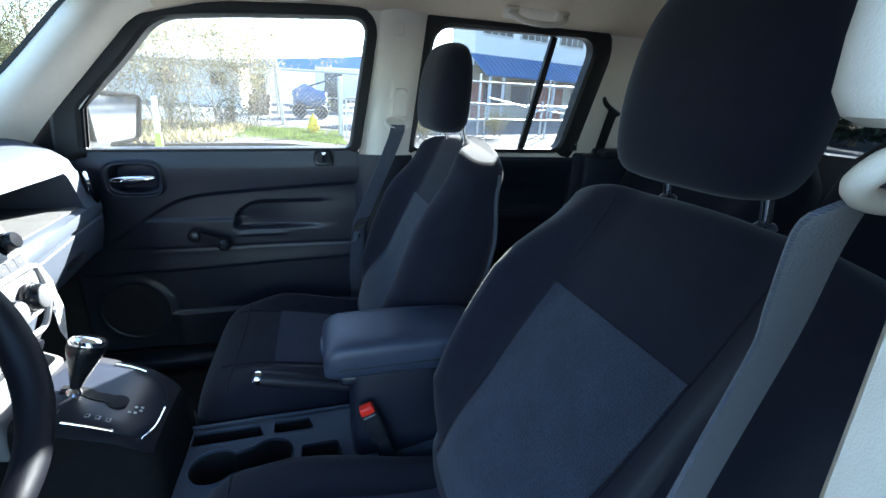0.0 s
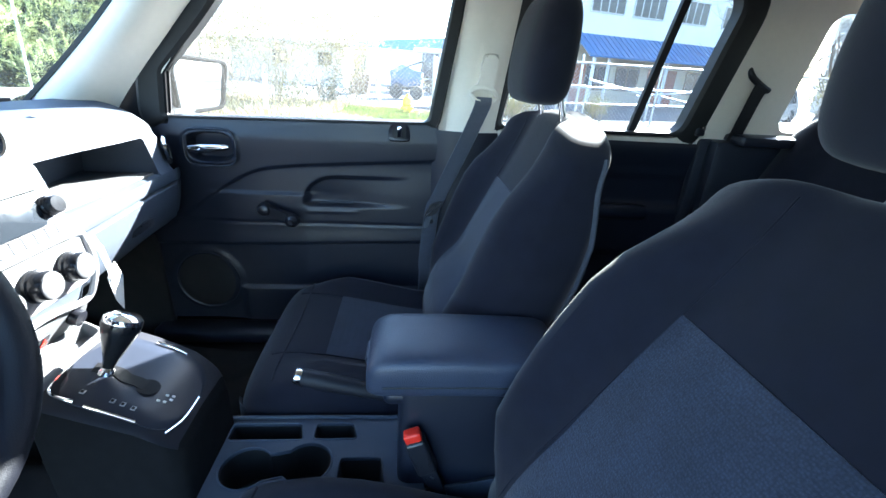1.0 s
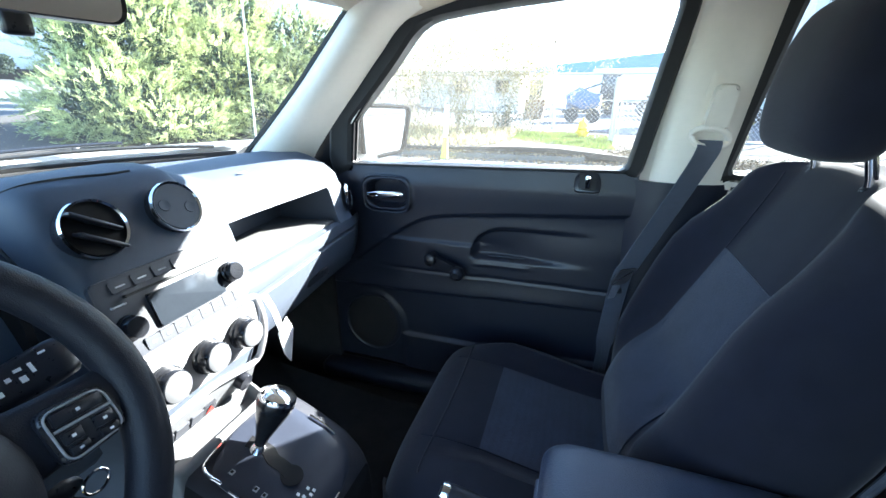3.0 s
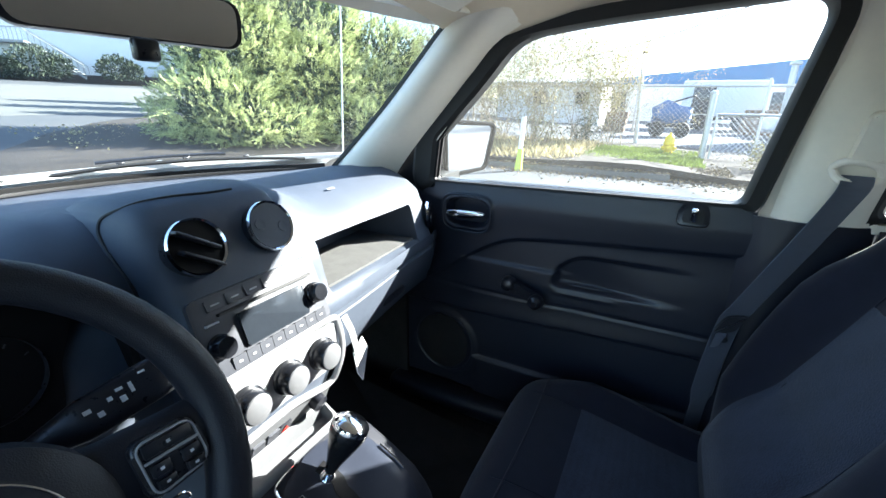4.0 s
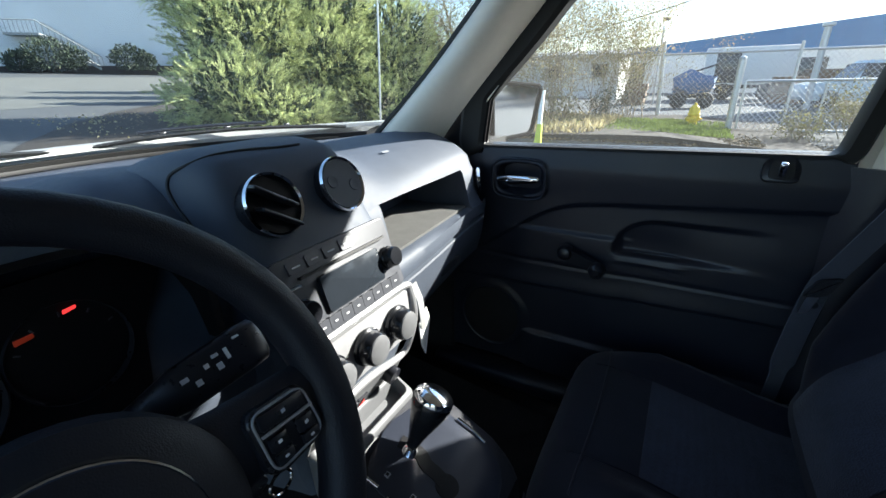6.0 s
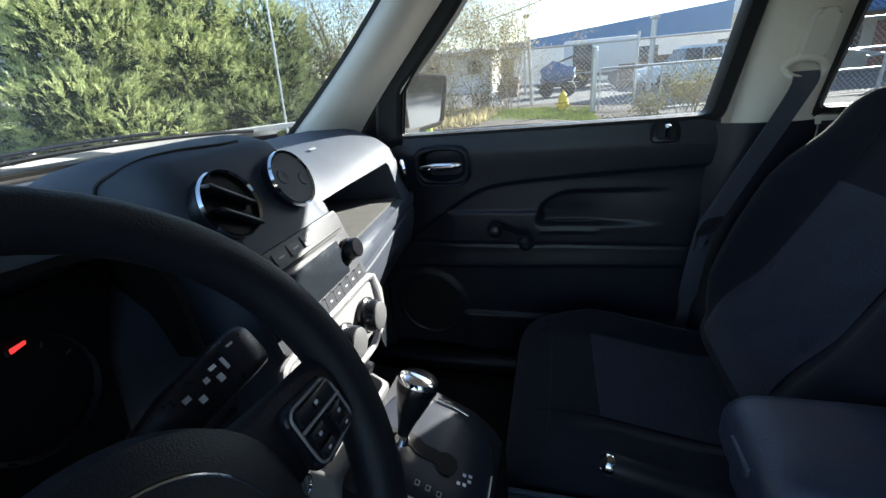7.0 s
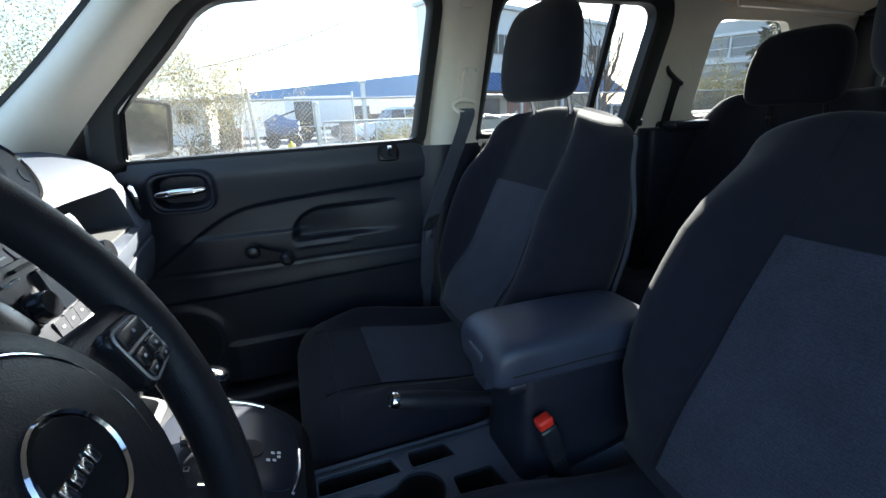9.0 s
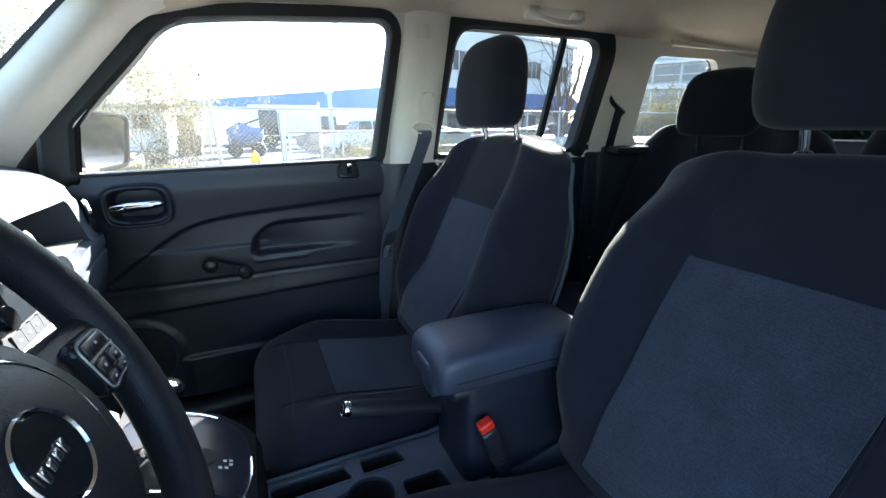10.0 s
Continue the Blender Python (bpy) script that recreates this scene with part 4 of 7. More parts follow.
GROOVE = [(-0.274, 0.040, 1.216), (-0.275, 0.008, 1.2165), (-0.283, -0.035, 1.2185), (-0.288, -0.074, 1.2175), (-0.303, -0.095, 1.2095), (-0.320, -0.105, 1.1995), (-0.319, -0.1125, 1.187), (-0.307, -0.1165, 1.173), (-0.287, -0.1175, 1.153), (-0.272, -0.1155, 1.134), (-0.261, -0.1145, 1.113), (-0.250, -0.114, 1.09)]
part("seam", tube(smooth_line(GROOVE, 4), 0.0022, 6), RUBBER, stack)


def vent(y, closed):
    c, a = on_face(y, 1.16, 0.007), (1, 0, 0.42)
    part("vent_barrel", lathe([(0.0355, -0.03), (0.0368, -0.01), (0.0366, 0.004)], c, a, 40, False), SATIN, stack)
    v = part("vent_ring", lathe([(0.0335, 0.0), (0.0362, 0.002), (0.0376, 0.006), (0.0362, 0.010), (0.0338, 0.008), (0.0332, 0.004)], c, a, 48, False), CHROME, stack, "chrome air vent ring")
    part("vent_bowl", lathe([(0.0345, 0.003), (0.033, 0.001), (0.006, 0.0005)] if not closed else [(0.0345, 0.004), (0.033, 0.008), (0.030, 0.0075), (0.006, 0.008)], c, a, 40), PLASTIC if closed else DIAL, v)
    q = Vector(a).to_track_quat("X", "Z").to_euler()
    rot = tuple(math.degrees(k) for k in q)
    if closed:
        for s in (-1, 1):
            part("dimple", lathe([(0.0085, 0.0), (0.0080, 0.0014), (0.003, 0.0004)], c + Vector(a).normalized() * 0.0078 + Vector((0.002 * s, s * 0.018, -0.005 * s)), a, 18), PLASTIC, v)
    else:
        for k, tilt in ((-0.015, 18), (0.009, 18)):
            w = 2 * math.sqrt(0.034 ** 2 - k * k)
            cc = c + Vector(a).normalized() * 0.006 + Vector((-0.28, 0, 1)).normalized() * k
            part("vent_slat", bx(cc, (0.022, w * 0.93, 0.005), 0.0022, 3, rot=(-32, -8, 0)), SATIN, v)


vent(-0.056, False)
vent(0.056, True)


def plate(name, y0, y1, z0, z1, thick, material, parent, label="", r=0.006):
    pts = round_poly([on_face(y0, z0, thick / 2), on_face(y1, z0, thick / 2), on_face(y1, z1, thick / 2), on_face(y0, z1, thick / 2)], r, 5)
    return part(name, poly(pts, thick, min(thick * 0.3, 0.0012)), material, parent, label)


radio = part("radio", poly(round_poly([on_face(-0.103, 1.012, 0.003), on_face(0.103, 1.012, 0.003), on_face(0.10, 1.108, 0.003), on_face(-0.10, 1.108, 0.003)], 0.006), 0.008, 0.002), STACK, stack, "dark grey car radio with display and push buttons")
plate("display", -0.046, 0.062, 1.034, 1.077, 0.0085, SCREEN, radio, "grey-green radio display", 0.003)
plate("disc_slot", -0.070, 0.085, 1.083, 1.0858, 0.0085, RUBBER, radio, "", 0.002)
for i in range(8):
    y = -0.062 + i * 0.0205
    plate("preset_button", y - 0.0098, y + 0.0098, 1.0155, 1.0305, 0.0074, STACK, radio, "", 0.001)
    plate("button_mark", y - 0.0025, y + 0.0025, 1.0215, 1.0235, 0.0078, WHITEINK, radio, "", 0.0005)
for i in range(4):
    y = -0.068 + i * 0.028
    plate("source_button", y - 0.012, y + 0.012, 1.091, 1.103, 0.0072, STACK, radio, "", 0.002)
    plate("button_mark", y - 0.006, y + 0.006, 1.0955, 1.0972, 0.0076, WHITEINK, radio, "", 0.0005)
plate("button_mark", -0.088, -0.072, 1.077, 1.0785, 0.0085, WHITEINK, radio, "", 0.0005)


def knob(name, y, z, r, h, parent, material, mark=True):
    a = face_dir(z)
    c = on_face(y, z, 0.004)
    k = part(name, lathe([(r * 1.12, 0), (r * 1.1, h * 0.2), (r, h * 0.3), (r * 0.94, h * 0.9), (r * 0.86, h), (r * 0.2, h * 1.01)], c, a, 32), material, parent)
    if mark:
        up = a.cross(Vector((0, 1, 0))) * -1
        part("pointer", bx(c + a * (h * 1.01) + up * r * 0.5, (0.0015, 0.003, r * 0.6), 0.0004, rot=(0, -math.degrees(math.asin(a.z)), 0)), WHITEINK, k)
    return k


for y in (-0.08, 0.082):
    knob("radio_knob", y, 1.057 if y > 0 else 1.05, 0.0145, 0.017, radio, GLOSS, False)
# heater panel in its frame
hp = part("heater_panel", poly(round_poly([on_face(-0.108, 0.925, 0.002), on_face(0.108, 0.925, 0.002), on_face(0.112, 1.0, 0.002), on_face(-0.112, 1.0, 0.002)], 0.02), 0.006, 0.001), SILVER, stack, "silver-grey heater control panel")
for y in (-0.068, 0.0, 0.068):
    kb = knob("heater_knob", y, 0.963, 0.0235, 0.022, hp, GLOSS)
    a, c = face_dir(0.963), on_face(y, 0.963, 0.004)
    part("cap", lathe([(0.0205, 0.0215), (0.0195, 0.0235), (0.014, 0.0255), (0.003, 0.0262)], c, a, 32), SUNGREY, kb)
part("frame", tube(smooth_line([on_face(y, z, 0.004) for y, z in ((-0.115, 0.99), (-0.10, 1.006), (0.0, 1.008), (0.10, 1.006), (0.115, 0.99), (0.117, 0.95), (0.108, 0.915), (0.09, 0.89), (0.0, 0.908), (-0.09, 0.905), (-0.112, 0.93))], 5, True), 0.0055, 8, True), SILVER, stack, "silver frame round the heater controls")
for y in (-0.075, -0.05, -0.0235):
    plate("switch", y - 0.011, y + 0.011, 0.857, 0.876, 0.006, STACK, stack, "", 0.002)
hz = plate("hazard_button", -0.012, 0.010, 0.858, 0.876, 0.006, SATIN, stack, "", 0.002)
part("hazard_mark", poly([on_face(-0.008, 0.862, 0.0066), on_face(0.006, 0.862, 0.0066), on_face(-0.001, 0.874, 0.0066)], 0.001), RED, hz, "red hazard triangle", smooth=False)
part("power_socket", lathe([(0.013, 0), (0.0145, 0.006), (0.0135, 0.016), (0.005, 0.018)], on_face(0.062, 0.874, 0.001), face_dir(0.89), 24), SATIN, stack)

part("switch_panel", strip([[on_face(y, z, 0.0022) for y in (-0.098, -0.05, 0.0, 0.05, 0.098)] for z in (0.842, 0.855, 0.868, 0.88, 0.893)], 0.002, (1, 0, 0)), SUNGREY, stack)
# open storage bin below the switches
def bin_ring(z, inset):
    pts = round_poly([(-0.190 + inset, -0.100 + inset, 0), (-0.144 - inset, -0.094 + inset, 0), (-0.144 - inset, 0.088 - inset, 0), (-0.190 + inset, 0.094 - inset, 0)], 0.010, 5)
    return [Vector((p.x, p.y, z - (p.x + 0.17) * 0.42)) for p in pts]


part("storage_bin", loft([bin_ring(0.77, 0.002), bin_ring(0.838, 0.0), bin_ring(0.842, 0.003), bin_ring(0.842, 0.007), bin_ring(0.838, 0.009), bin_ring(0.818, 0.011)]), SUNGREY, stack, angle=50)

# card tag on a strap, hanging by the glovebox
tag = thing("hanging_tag", "white card tag on a pale strap hanging below the dash", "tag", at=(-0.2, 0.2, 0.95))
part("strap", ribbon([(-0.178, 0.150, 0.985), (-0.176, 0.165, 0.95), (-0.185, 0.185, 0.905), (-0.2, 0.21, 0.86)], 0.012, 0.002, (0.3, 1, 0.2)), PAPER, tag)
part("card", poly([(-0.198, 0.192, 0.878), (-0.203, 0.226, 0.898), (-0.213, 0.254, 0.855), (-0.213, 0.234, 0.785), (-0.206, 0.210, 0.82)], 0.002), PAPER, tag)

# ---- instrument cluster ----
cluster = thing("instrument_cluster", "black instrument cluster with lit red and orange pointers", "instrument cluster", at=(-0.27, -0.33, 1.05))
hood = []
for x, k in ((-0.40, 0.90), (-0.30, 0.97), (-0.22, 1.0), (-0.208, 1.0), (-0.208, 0.96)):
    ring = []
    for i in range(25):
        a = math.pi * i / 24
        ring.append(Vector((x + 0.02 * math.sin(a) * (x > -0.3), -0.345 + 0.195 * k * math.copysign(abs(math.cos(a)) ** 0.45, math.cos(a)), 1.045 + 0.145 * k * math.sin(a) ** 0.6)))
    hood.append(ring)
part("hood", strip(hood), GRAINED, cluster)
part("dial_panel", poly([(-0.234, -0.50, 0.99), (-0.234, -0.222, 0.99), (-0.2438, -0.205, 1.08), (-0.252, -0.17, 1.155), (-0.252, -0.51, 1.155)], 0.01), DIAL, cluster, smooth=False)
for y, r in ((-0.445, 0.042), (-0.352, 0.050), (-0.258, 0.042)):
    c = Vector((-0.2435, y, 1.09))
    g = part("gauge", lathe([(r, 0), (r * 1.04, 0.004), (r, 0.008), (r * 0.95, 0.002)], c, (1, 0, 0.19), 36, False), SATIN, cluster)
    for i in range(9):
        a = math.radians(-40 + 260 * i / 8)
        part("tick", bx(c + Vector((0.003, math.cos(a) * r * 0.82, math.sin(a) * r * 0.82)), (0.001, 0.0012, 0.004), 0, 1, rot=(math.degrees(a) - 90, -10, 0)), STACK, g)
part("pointer_red", poly([(-0.2425, -0.255, 1.1225), (-0.2425, -0.246, 1.1245), (-0.2425, -0.2455, 1.1265), (-0.2425, -0.2545, 1.1255)], 0.002), REDLIT, cluster, "lit red gauge pointer", smooth=False)
part("pointer_orange", poly([(-0.2415, -0.288, 1.112), (-0.2415, -0.276, 1.114), (-0.2415, -0.276, 1.117), (-0.2415, -0.288, 1.116)], 0.002), ORANGELIT, cluster, "lit orange gauge pointer", smooth=False)

# ---- steering wheel and column ----
WC = Vector((-0.070, -0.345, 1.066))
WT = 24.0
wheel = thing("steering_wheel", "black steering wheel with chrome-edged switches and airbag hub", "steering wheel", at=WC)


def on_wheel(u, v, w=0.0):
    """u to the wheel's right, v up its face, w towards the driver."""
    t = math.radians(WT)
    return WC + Vector((math.cos(t) * w - math.sin(t) * v, u, math.sin(t) * w + math.cos(t) * v))


R = 0.185
part("rim", tube([on_wheel(R * math.cos(2 * math.pi * i / 64), R * math.sin(2 * math.pi * i / 64)) for i in range(64)], [0.0180 + 0.002 * math.cos(4 * math.pi * i / 64 + 0.5) for i in range(64)], 16, True), WHEEL, wheel)
HUB = [(0.02, -0.045), (0.075, -0.035), (0.088, -0.012), (0.085, 0.006), (0.07, 0.017), (0.03, 0.022)]
rings = []
for r, h in HUB:
    rings.append([on_wheel(r * 1.08 * math.cos(a) + 0.006, (r * math.sin(a)) * (1.0 if math.sin(a) > 0 else 1.12) - 0.020, h) for a in [2 * math.pi * j / 40 for j in range(40)]])
hub = part("airbag_hub", loft(rings), WHEEL, wheel)
part("hub_ring", tube([on_wheel(0.066 * math.cos(a) + 0.003, 0.065 * math.sin(a) - 0.018, 0.0172) for a in [2 * math.pi * j / 60 for j in range(60)]], 0.0014, 8, True), CHROME, hub, "thin bright ring set in the airbag cover")
part("hub_groove", tube([on_wheel(0.068 * math.cos(a) + 0.003, 0.067 * math.sin(a) - 0.018, 0.0164) for a in [2 * math.pi * j / 60 for j in range(60)]], 0.0014, 8, True), RUBBER, hub)
part("badge_ring", lathe([(0.0275, 0), (0.0292, 0.0015), (0.0283, 0.003), (0.0270, 0.0015)], on_wheel(0.006, -0.016, 0.0215), (math.cos(math.radians(WT)), 0, math.sin(math.radians(WT))), 36, False), CHROME, hub, "chrome badge ring")
part("badge_disc", lathe([(0.0275, 0.0), (0.025, 0.0022), (0.003, 0.0026)], on_wheel(0.006, -0.016, 0.0215), (math.cos(math.radians(WT)), 0, math.sin(math.radians(WT))), 36), GLOSS, hub)
for u0, h in ((-0.020, 0.011), (-0.012, 0.008), (-0.004, 0.008), (0.004, 0.010)):
    part("badge_mark", bx(on_wheel(u0 + 0.008, -0.016, 0.025), (0.002, 0.0055, h * 0.9), 0.001, rot=(0, -WT, 0)), CHROME, hub)
for sgn in (1, -1):
    sp = []
    for u, w2, off, th in ((0.05, 0.040, -0.012, 0.016), (0.10, 0.032, -0.008, 0.014), (0.145, 0.028, -0.004, 0.012), (0.180, 0.026, 0.0, 0.010)):
        sp.append([on_wheel(sgn * u, -0.010 + w2 * math.sin(a), off + th * math.cos(a)) for a in [2 * math.pi * j / 20 for j in range(20)]])
    spoke = part("spoke", loft(sp), WHEEL, wheel)
    o = [on_wheel(sgn * u, v, 0.006) for u, v in ((0.108, 0.010), (0.160, 0.006), (0.163, -0.040), (0.109, -0.042))]
    pod = part("switch_pod", poly(round_poly(o, 0.012, 7), 0.012, 0.004, 3), SATIN, spoke)
    edge = round_poly([on_wheel(sgn * u, v, 0.0125) for u, v in ((0.112, 0.007), (0.157, 0.0035), (0.159, -0.037), (0.113, -0.039))], 0.010, 7)
    part("pod_trim", tube(edge, 0.0011, 6, True), SILVER, pod, "thin silver edge round the switches")
    part("pod_strip", tube([on_wheel(sgn * 0.114, -0.0105, 0.0135), on_wheel(sgn * 0.158, -0.0135, 0.0135)], 0.0013, 6), SILVER, pod, "thin silver strip between the switches")
    for u, v, a, b in ((0.135, -0.003, 0.038, 0.012), (0.1235, -0.020, 0.015, 0.011), (0.1475, -0.022, 0.015, 0.011), (0.1235, -0.032, 0.015, 0.008), (0.1475, -0.033, 0.015, 0.008)):
        btn = part("switch", bx(on_wheel(sgn * u, v, 0.0125), (0.005, a, b), 0.0015, rot=(sgn * -4, -WT, 0)), SATIN, pod)
        part("switch_mark", bx(on_wheel(sgn * u, v, 0.0152), (0.0006, a * 0.2 if a < 0.03 else a * 0.08, b * 0.22), 0, 1, rot=(0, -WT, 0)), WHITEINK, btn)
lower = [[on_wheel(s * w2 + 0.02 * math.cos(a), -0.05 - v, -0.01 + 0.008 * math.sin(a)) for a in [2 * math.pi * j / 12 for j in range(12)]] for s, w2, v in ((1, 0.0, 0.0), (1, 0.0, 0.06), (1, 0.0, 0.13))]
part("lower_spoke", loft(lower), WHEEL, wheel)

col = thing("steering_column", "black steering column cover with two stalk switches and key", "steering column", at=(-0.2, -0.33, 1.0))
cs = []
for w, k in ((-0.26, 0.9), (-0.18, 1.0), (-0.10, 1.0), (-0.05, 0.85)):
    cs.append([on_wheel(0.062 * k * math.copysign(abs(math.cos(a)) ** 0.7, math.cos(a)), -0.015 + 0.06 * k * math.copysign(abs(math.sin(a)) ** 0.7, math.sin(a)), w) for a in [2 * math.pi * j / 28 for j in range(28)]])
part("cover", loft(cs), PANEL, col)
def stalk_ring(p, r, k):
    """A rounded-box section of the stalk, its broad face to the driver."""
    n, v = Vector((0.82, 0, 0.57)), Vector((-0.57, 0, 0.82))
    return [Vector(p) + n * (0.62 * r * math.copysign(abs(math.cos(a)) ** k, math.cos(a))) + v * (r * math.copysign(abs(math.sin(a)) ** k, math.sin(a))) for a in [2 * math.pi * j / 24 for j in range(24)]]


st = part("wiper_stalk", loft([stalk_ring(p, r, k) for p, r, k in (((-0.175, -0.300, 1.045), 0.009, 1.0), ((-0.166, -0.262, 1.052), 0.011, 0.9), ((-0.160, -0.242, 1.057), 0.016, 0.6), ((-0.157, -0.230, 1.060), 0.0195, 0.5), ((-0.151, -0.172, 1.069), 0.0215, 0.45), ((-0.150, -0.160, 1.070), 0.0205, 0.45), ((-0.1495, -0.156, 1.071), 0.016, 0.5))]), SATIN, col, angle=50)
mark_at = lambda y, h: Vector((-0.151 - (y + 0.172) * -0.105, y, 1.069 + (y + 0.172) * 0.155)) + Vector((0.82, 0, 0.57)) * 0.0134 + Vector((-0.57, 0, 0.82)) * h
bars(st, [(mark_at(y, h), (0.0012, a, b), (0, -35, 0)) for y, h, a, b in ((-0.226, 0.004, 0.006, 0.004), (-0.218, -0.004, 0.005, 0.005), (-0.208, 0.004, 0.004, 0.004), (-0.199, 0.008, 0.006, 0.003), (-0.199, -0.002, 0.005, 0.006), (-0.190, 0.004, 0.003, 0.010), (-0.178, 0.012, 0.006, 0.002))], WHITEINK)
# silver strip painted as the sunlight along the stalk's lower edge
part("collar_edge", tube([Vector((-0.1500, -0.166, 1.0505)), Vector((-0.154, -0.20, 1.0455)), Vector((-0.157, -0.225, 1.0425))], 0.0012, 6), SILVER, st)
part("lamp_stalk", rod((-0.145, -0.385, 1.085), (-0.118, -0.52, 1.095), 0.010, 12, 0.014), SATIN, col)
ky = part("ignition_key", loft([[Vector((-0.115 + d * 0.2, -0.215 + 0.026 * k, 0.957)) + Vector((0.004 * math.cos(a), 0, 0.011 * math.sin(a) * s)) for a in [2 * math.pi * j / 12 for j in range(12)]] for k, d, s in ((-1.2, 0, 0.8), (-0.6, 0, 1.1), (0.1, 0, 1.2), (0.5, 0, 0.7), (0.6, 0, 0.3))]), SATIN, col)
part("key_ring", tube([Vector((-0.1, -0.195 + 0.012 * math.cos(a), 0.955 + 0.012 * math.sin(a))) for a in [2 * math.pi * j / 20 for j in range(20)]], 0.0015, 6, True), CHROME, ky)
part("key_tag", poly(round_poly([(-0.102, -0.246, 0.946), (-0.1, -0.216, 0.943), (-0.095, -0.212, 0.912), (-0.095, -0.24, 0.908)], 0.006), 0.002), YELLOWTAG, ky, "yellow plastic key tag")

# ---- floor console ----
con = thing("floor_console", "black floor console with gear plate and cup holders", "centre console", at=(0.1, 0.02, 0.45))
YC = 0.018


def plate_z(x):
    return 0.775 - (x + 0.03) * 0.40 - 5.0 * max(x + 0.05, 0.0) ** 2


secs = []
for x, w in ((-0.143, 0.112), (-0.12, 0.112), (-0.08, 0.112), (-0.02, 0.108), (0.005, 0.104), (0.018, 0.100), (0.029, 0.092), (0.036, 0.080)):
    z = plate_z(x) - 0.006 * (x > 0.03)
    secs.append([Vector((x, YC + s * w, zz)) for s, zz in ((-1.0, 0.45), (-1.03, z - 0.10), (-1.015, z - 0.04), (-0.985, z - 0.02), (-0.94, z - 0.008), (-0.87, z - 0.001), (0.0, z + 0.003), (0.87, z - 0.001), (0.94, z - 0.008), (0.985, z - 0.02), (1.015, z - 0.04), (1.03, z - 0.10), (1.0, 0.45))])
part("shifter_housing", loft(secs), GRAINED, con, angle=60)
part("gear_surround", strip([[q + Vector((0, 0, 0.0015)) for q in sec[4:9]] for sec in secs[:-1]], 0.001, (0, 0, 1)), WHEEL, con, angle=60)
def plate_row(x):
    h = 0.083 * min(1.0, math.sqrt(max(1 - ((x + 0.0575) / 0.082) ** 6, 0.02)))
    return [Vector((x, YC - 0.006 + h * i / 6, plate_z(x) + 0.004 + (0.0035 if abs(i) < 6 else 0.0))) for i in range(-6, 7)]


gp = part("gear_plate", strip([plate_row(-0.139 + 0.163 * i / 24) for i in range(25)], 0.004, (0, 0, 1)), PLATE, con, "gloss black gear plate with chrome edging", angle=60)


def on_plate(x, y, off=0.008):
    return Vector((x, YC + y, plate_z(x) + off))


part("plate_trim", tube(smooth_line([on_plate(-0.100, -0.086), on_plate(-0.122, -0.086), on_plate(-0.134, -0.079), on_plate(-0.138, -0.060), on_plate(-0.139, -0.035)], 5) , 0.0022, 8), CHROME, gp)
part("plate_trim", tube(smooth_line([on_plate(-0.085, -0.089), on_plate(-0.055, -0.090), on_plate(-0.02, -0.089)], 5), 0.0022, 8), CHROME, gp)
part("plate_trim", tube(smooth_line([on_plate(0.014, -0.084), on_plate(0.022, -0.045), on_plate(0.023, 0.005)], 5), 0.0022, 8), CHROME, gp)
part("plate_trim", tube(smooth_line([on_plate(-0.070, 0.077), on_plate(-0.045, 0.076), on_plate(-0.022, 0.074)], 5), 0.0022, 8), CHROME, gp)
slot_path = [on_plate(x, y, 0.0082) for x, y in ((-0.114, -0.016), (-0.100, -0.014), (-0.082, -0.013), (-0.068, -0.020), (-0.050, -0.021), (-0.034, -0.026))]
part("gear_slot", ribbon(smooth_line(slot_path, 5), 0.021, 0.002, (0, 1, 0)), DIAL, gp, "dark stepped gear slot")
part("slot_end", lathe([(0.017, 0), (0.017, 0.001), (0.004, 0.0012)], on_plate(-0.034, -0.025, 0.0085), (0.38, 0, 1), 20), DIAL, gp)
for x, y in ((-0.100, -0.066), (-0.060, -0.068), (-0.046, -0.069), (-0.032, -0.070)):
    win = part("gear_window", bx(on_plate(x, y, 0.008), (0.0065, 0.0075, 0.001), 0, 1, (0, 22, 0)), SILVER, gp, smooth=False)
    part("gear_mark", bx(on_plate(x, y, 0.009), (0.004, 0.004, 0.001), 0, 1, (0, 22, 0)), DIAL, win, smooth=False)
bars(gp, [(on_plate(x, y, 0.008), (0.005, 0.004, 0.001), (0, 22, 0)) for x, y in ((-0.014, -0.040), (-0.007, -0.037), (-0.009, -0.024), (-0.002, -0.020), (-0.002, -0.028))], WHITEINK, "gear_letter")
# gear lever
gl = thing("gear_lever", "black gear lever with bright chrome cap", "gear lever", at=(-0.1, 0.015, 0.8))
ax = Vector((0.029, 0.040, 0.097)).normalized()
p0 = Vector((-0.098, 0.001, 0.806))
part("boot", lathe([(0.014, -0.004), (0.012, 0.004), (0.008, 0.009), (0.006, 0.012)], p0, ax, 20), CHROME, gl)
part("grip", lathe([(0.007, 0.004), (0.0085, 0.012), (0.012, 0.026), (0.0170, 0.041), (0.0225, 0.057), (0.0270, 0.071), (0.0288, 0.080), (0.0284, 0.085)], p0, ax, 36), GLOSS, gl)
part("cap", lathe([(0.0282, 0.0845), (0.0287, 0.087), (0.0272, 0.093), (0.022, 0.0975), (0.013, 0.1005), (0.004, 0.1015)], p0, ax, 36), CHROME, gl, "chrome knob cap")
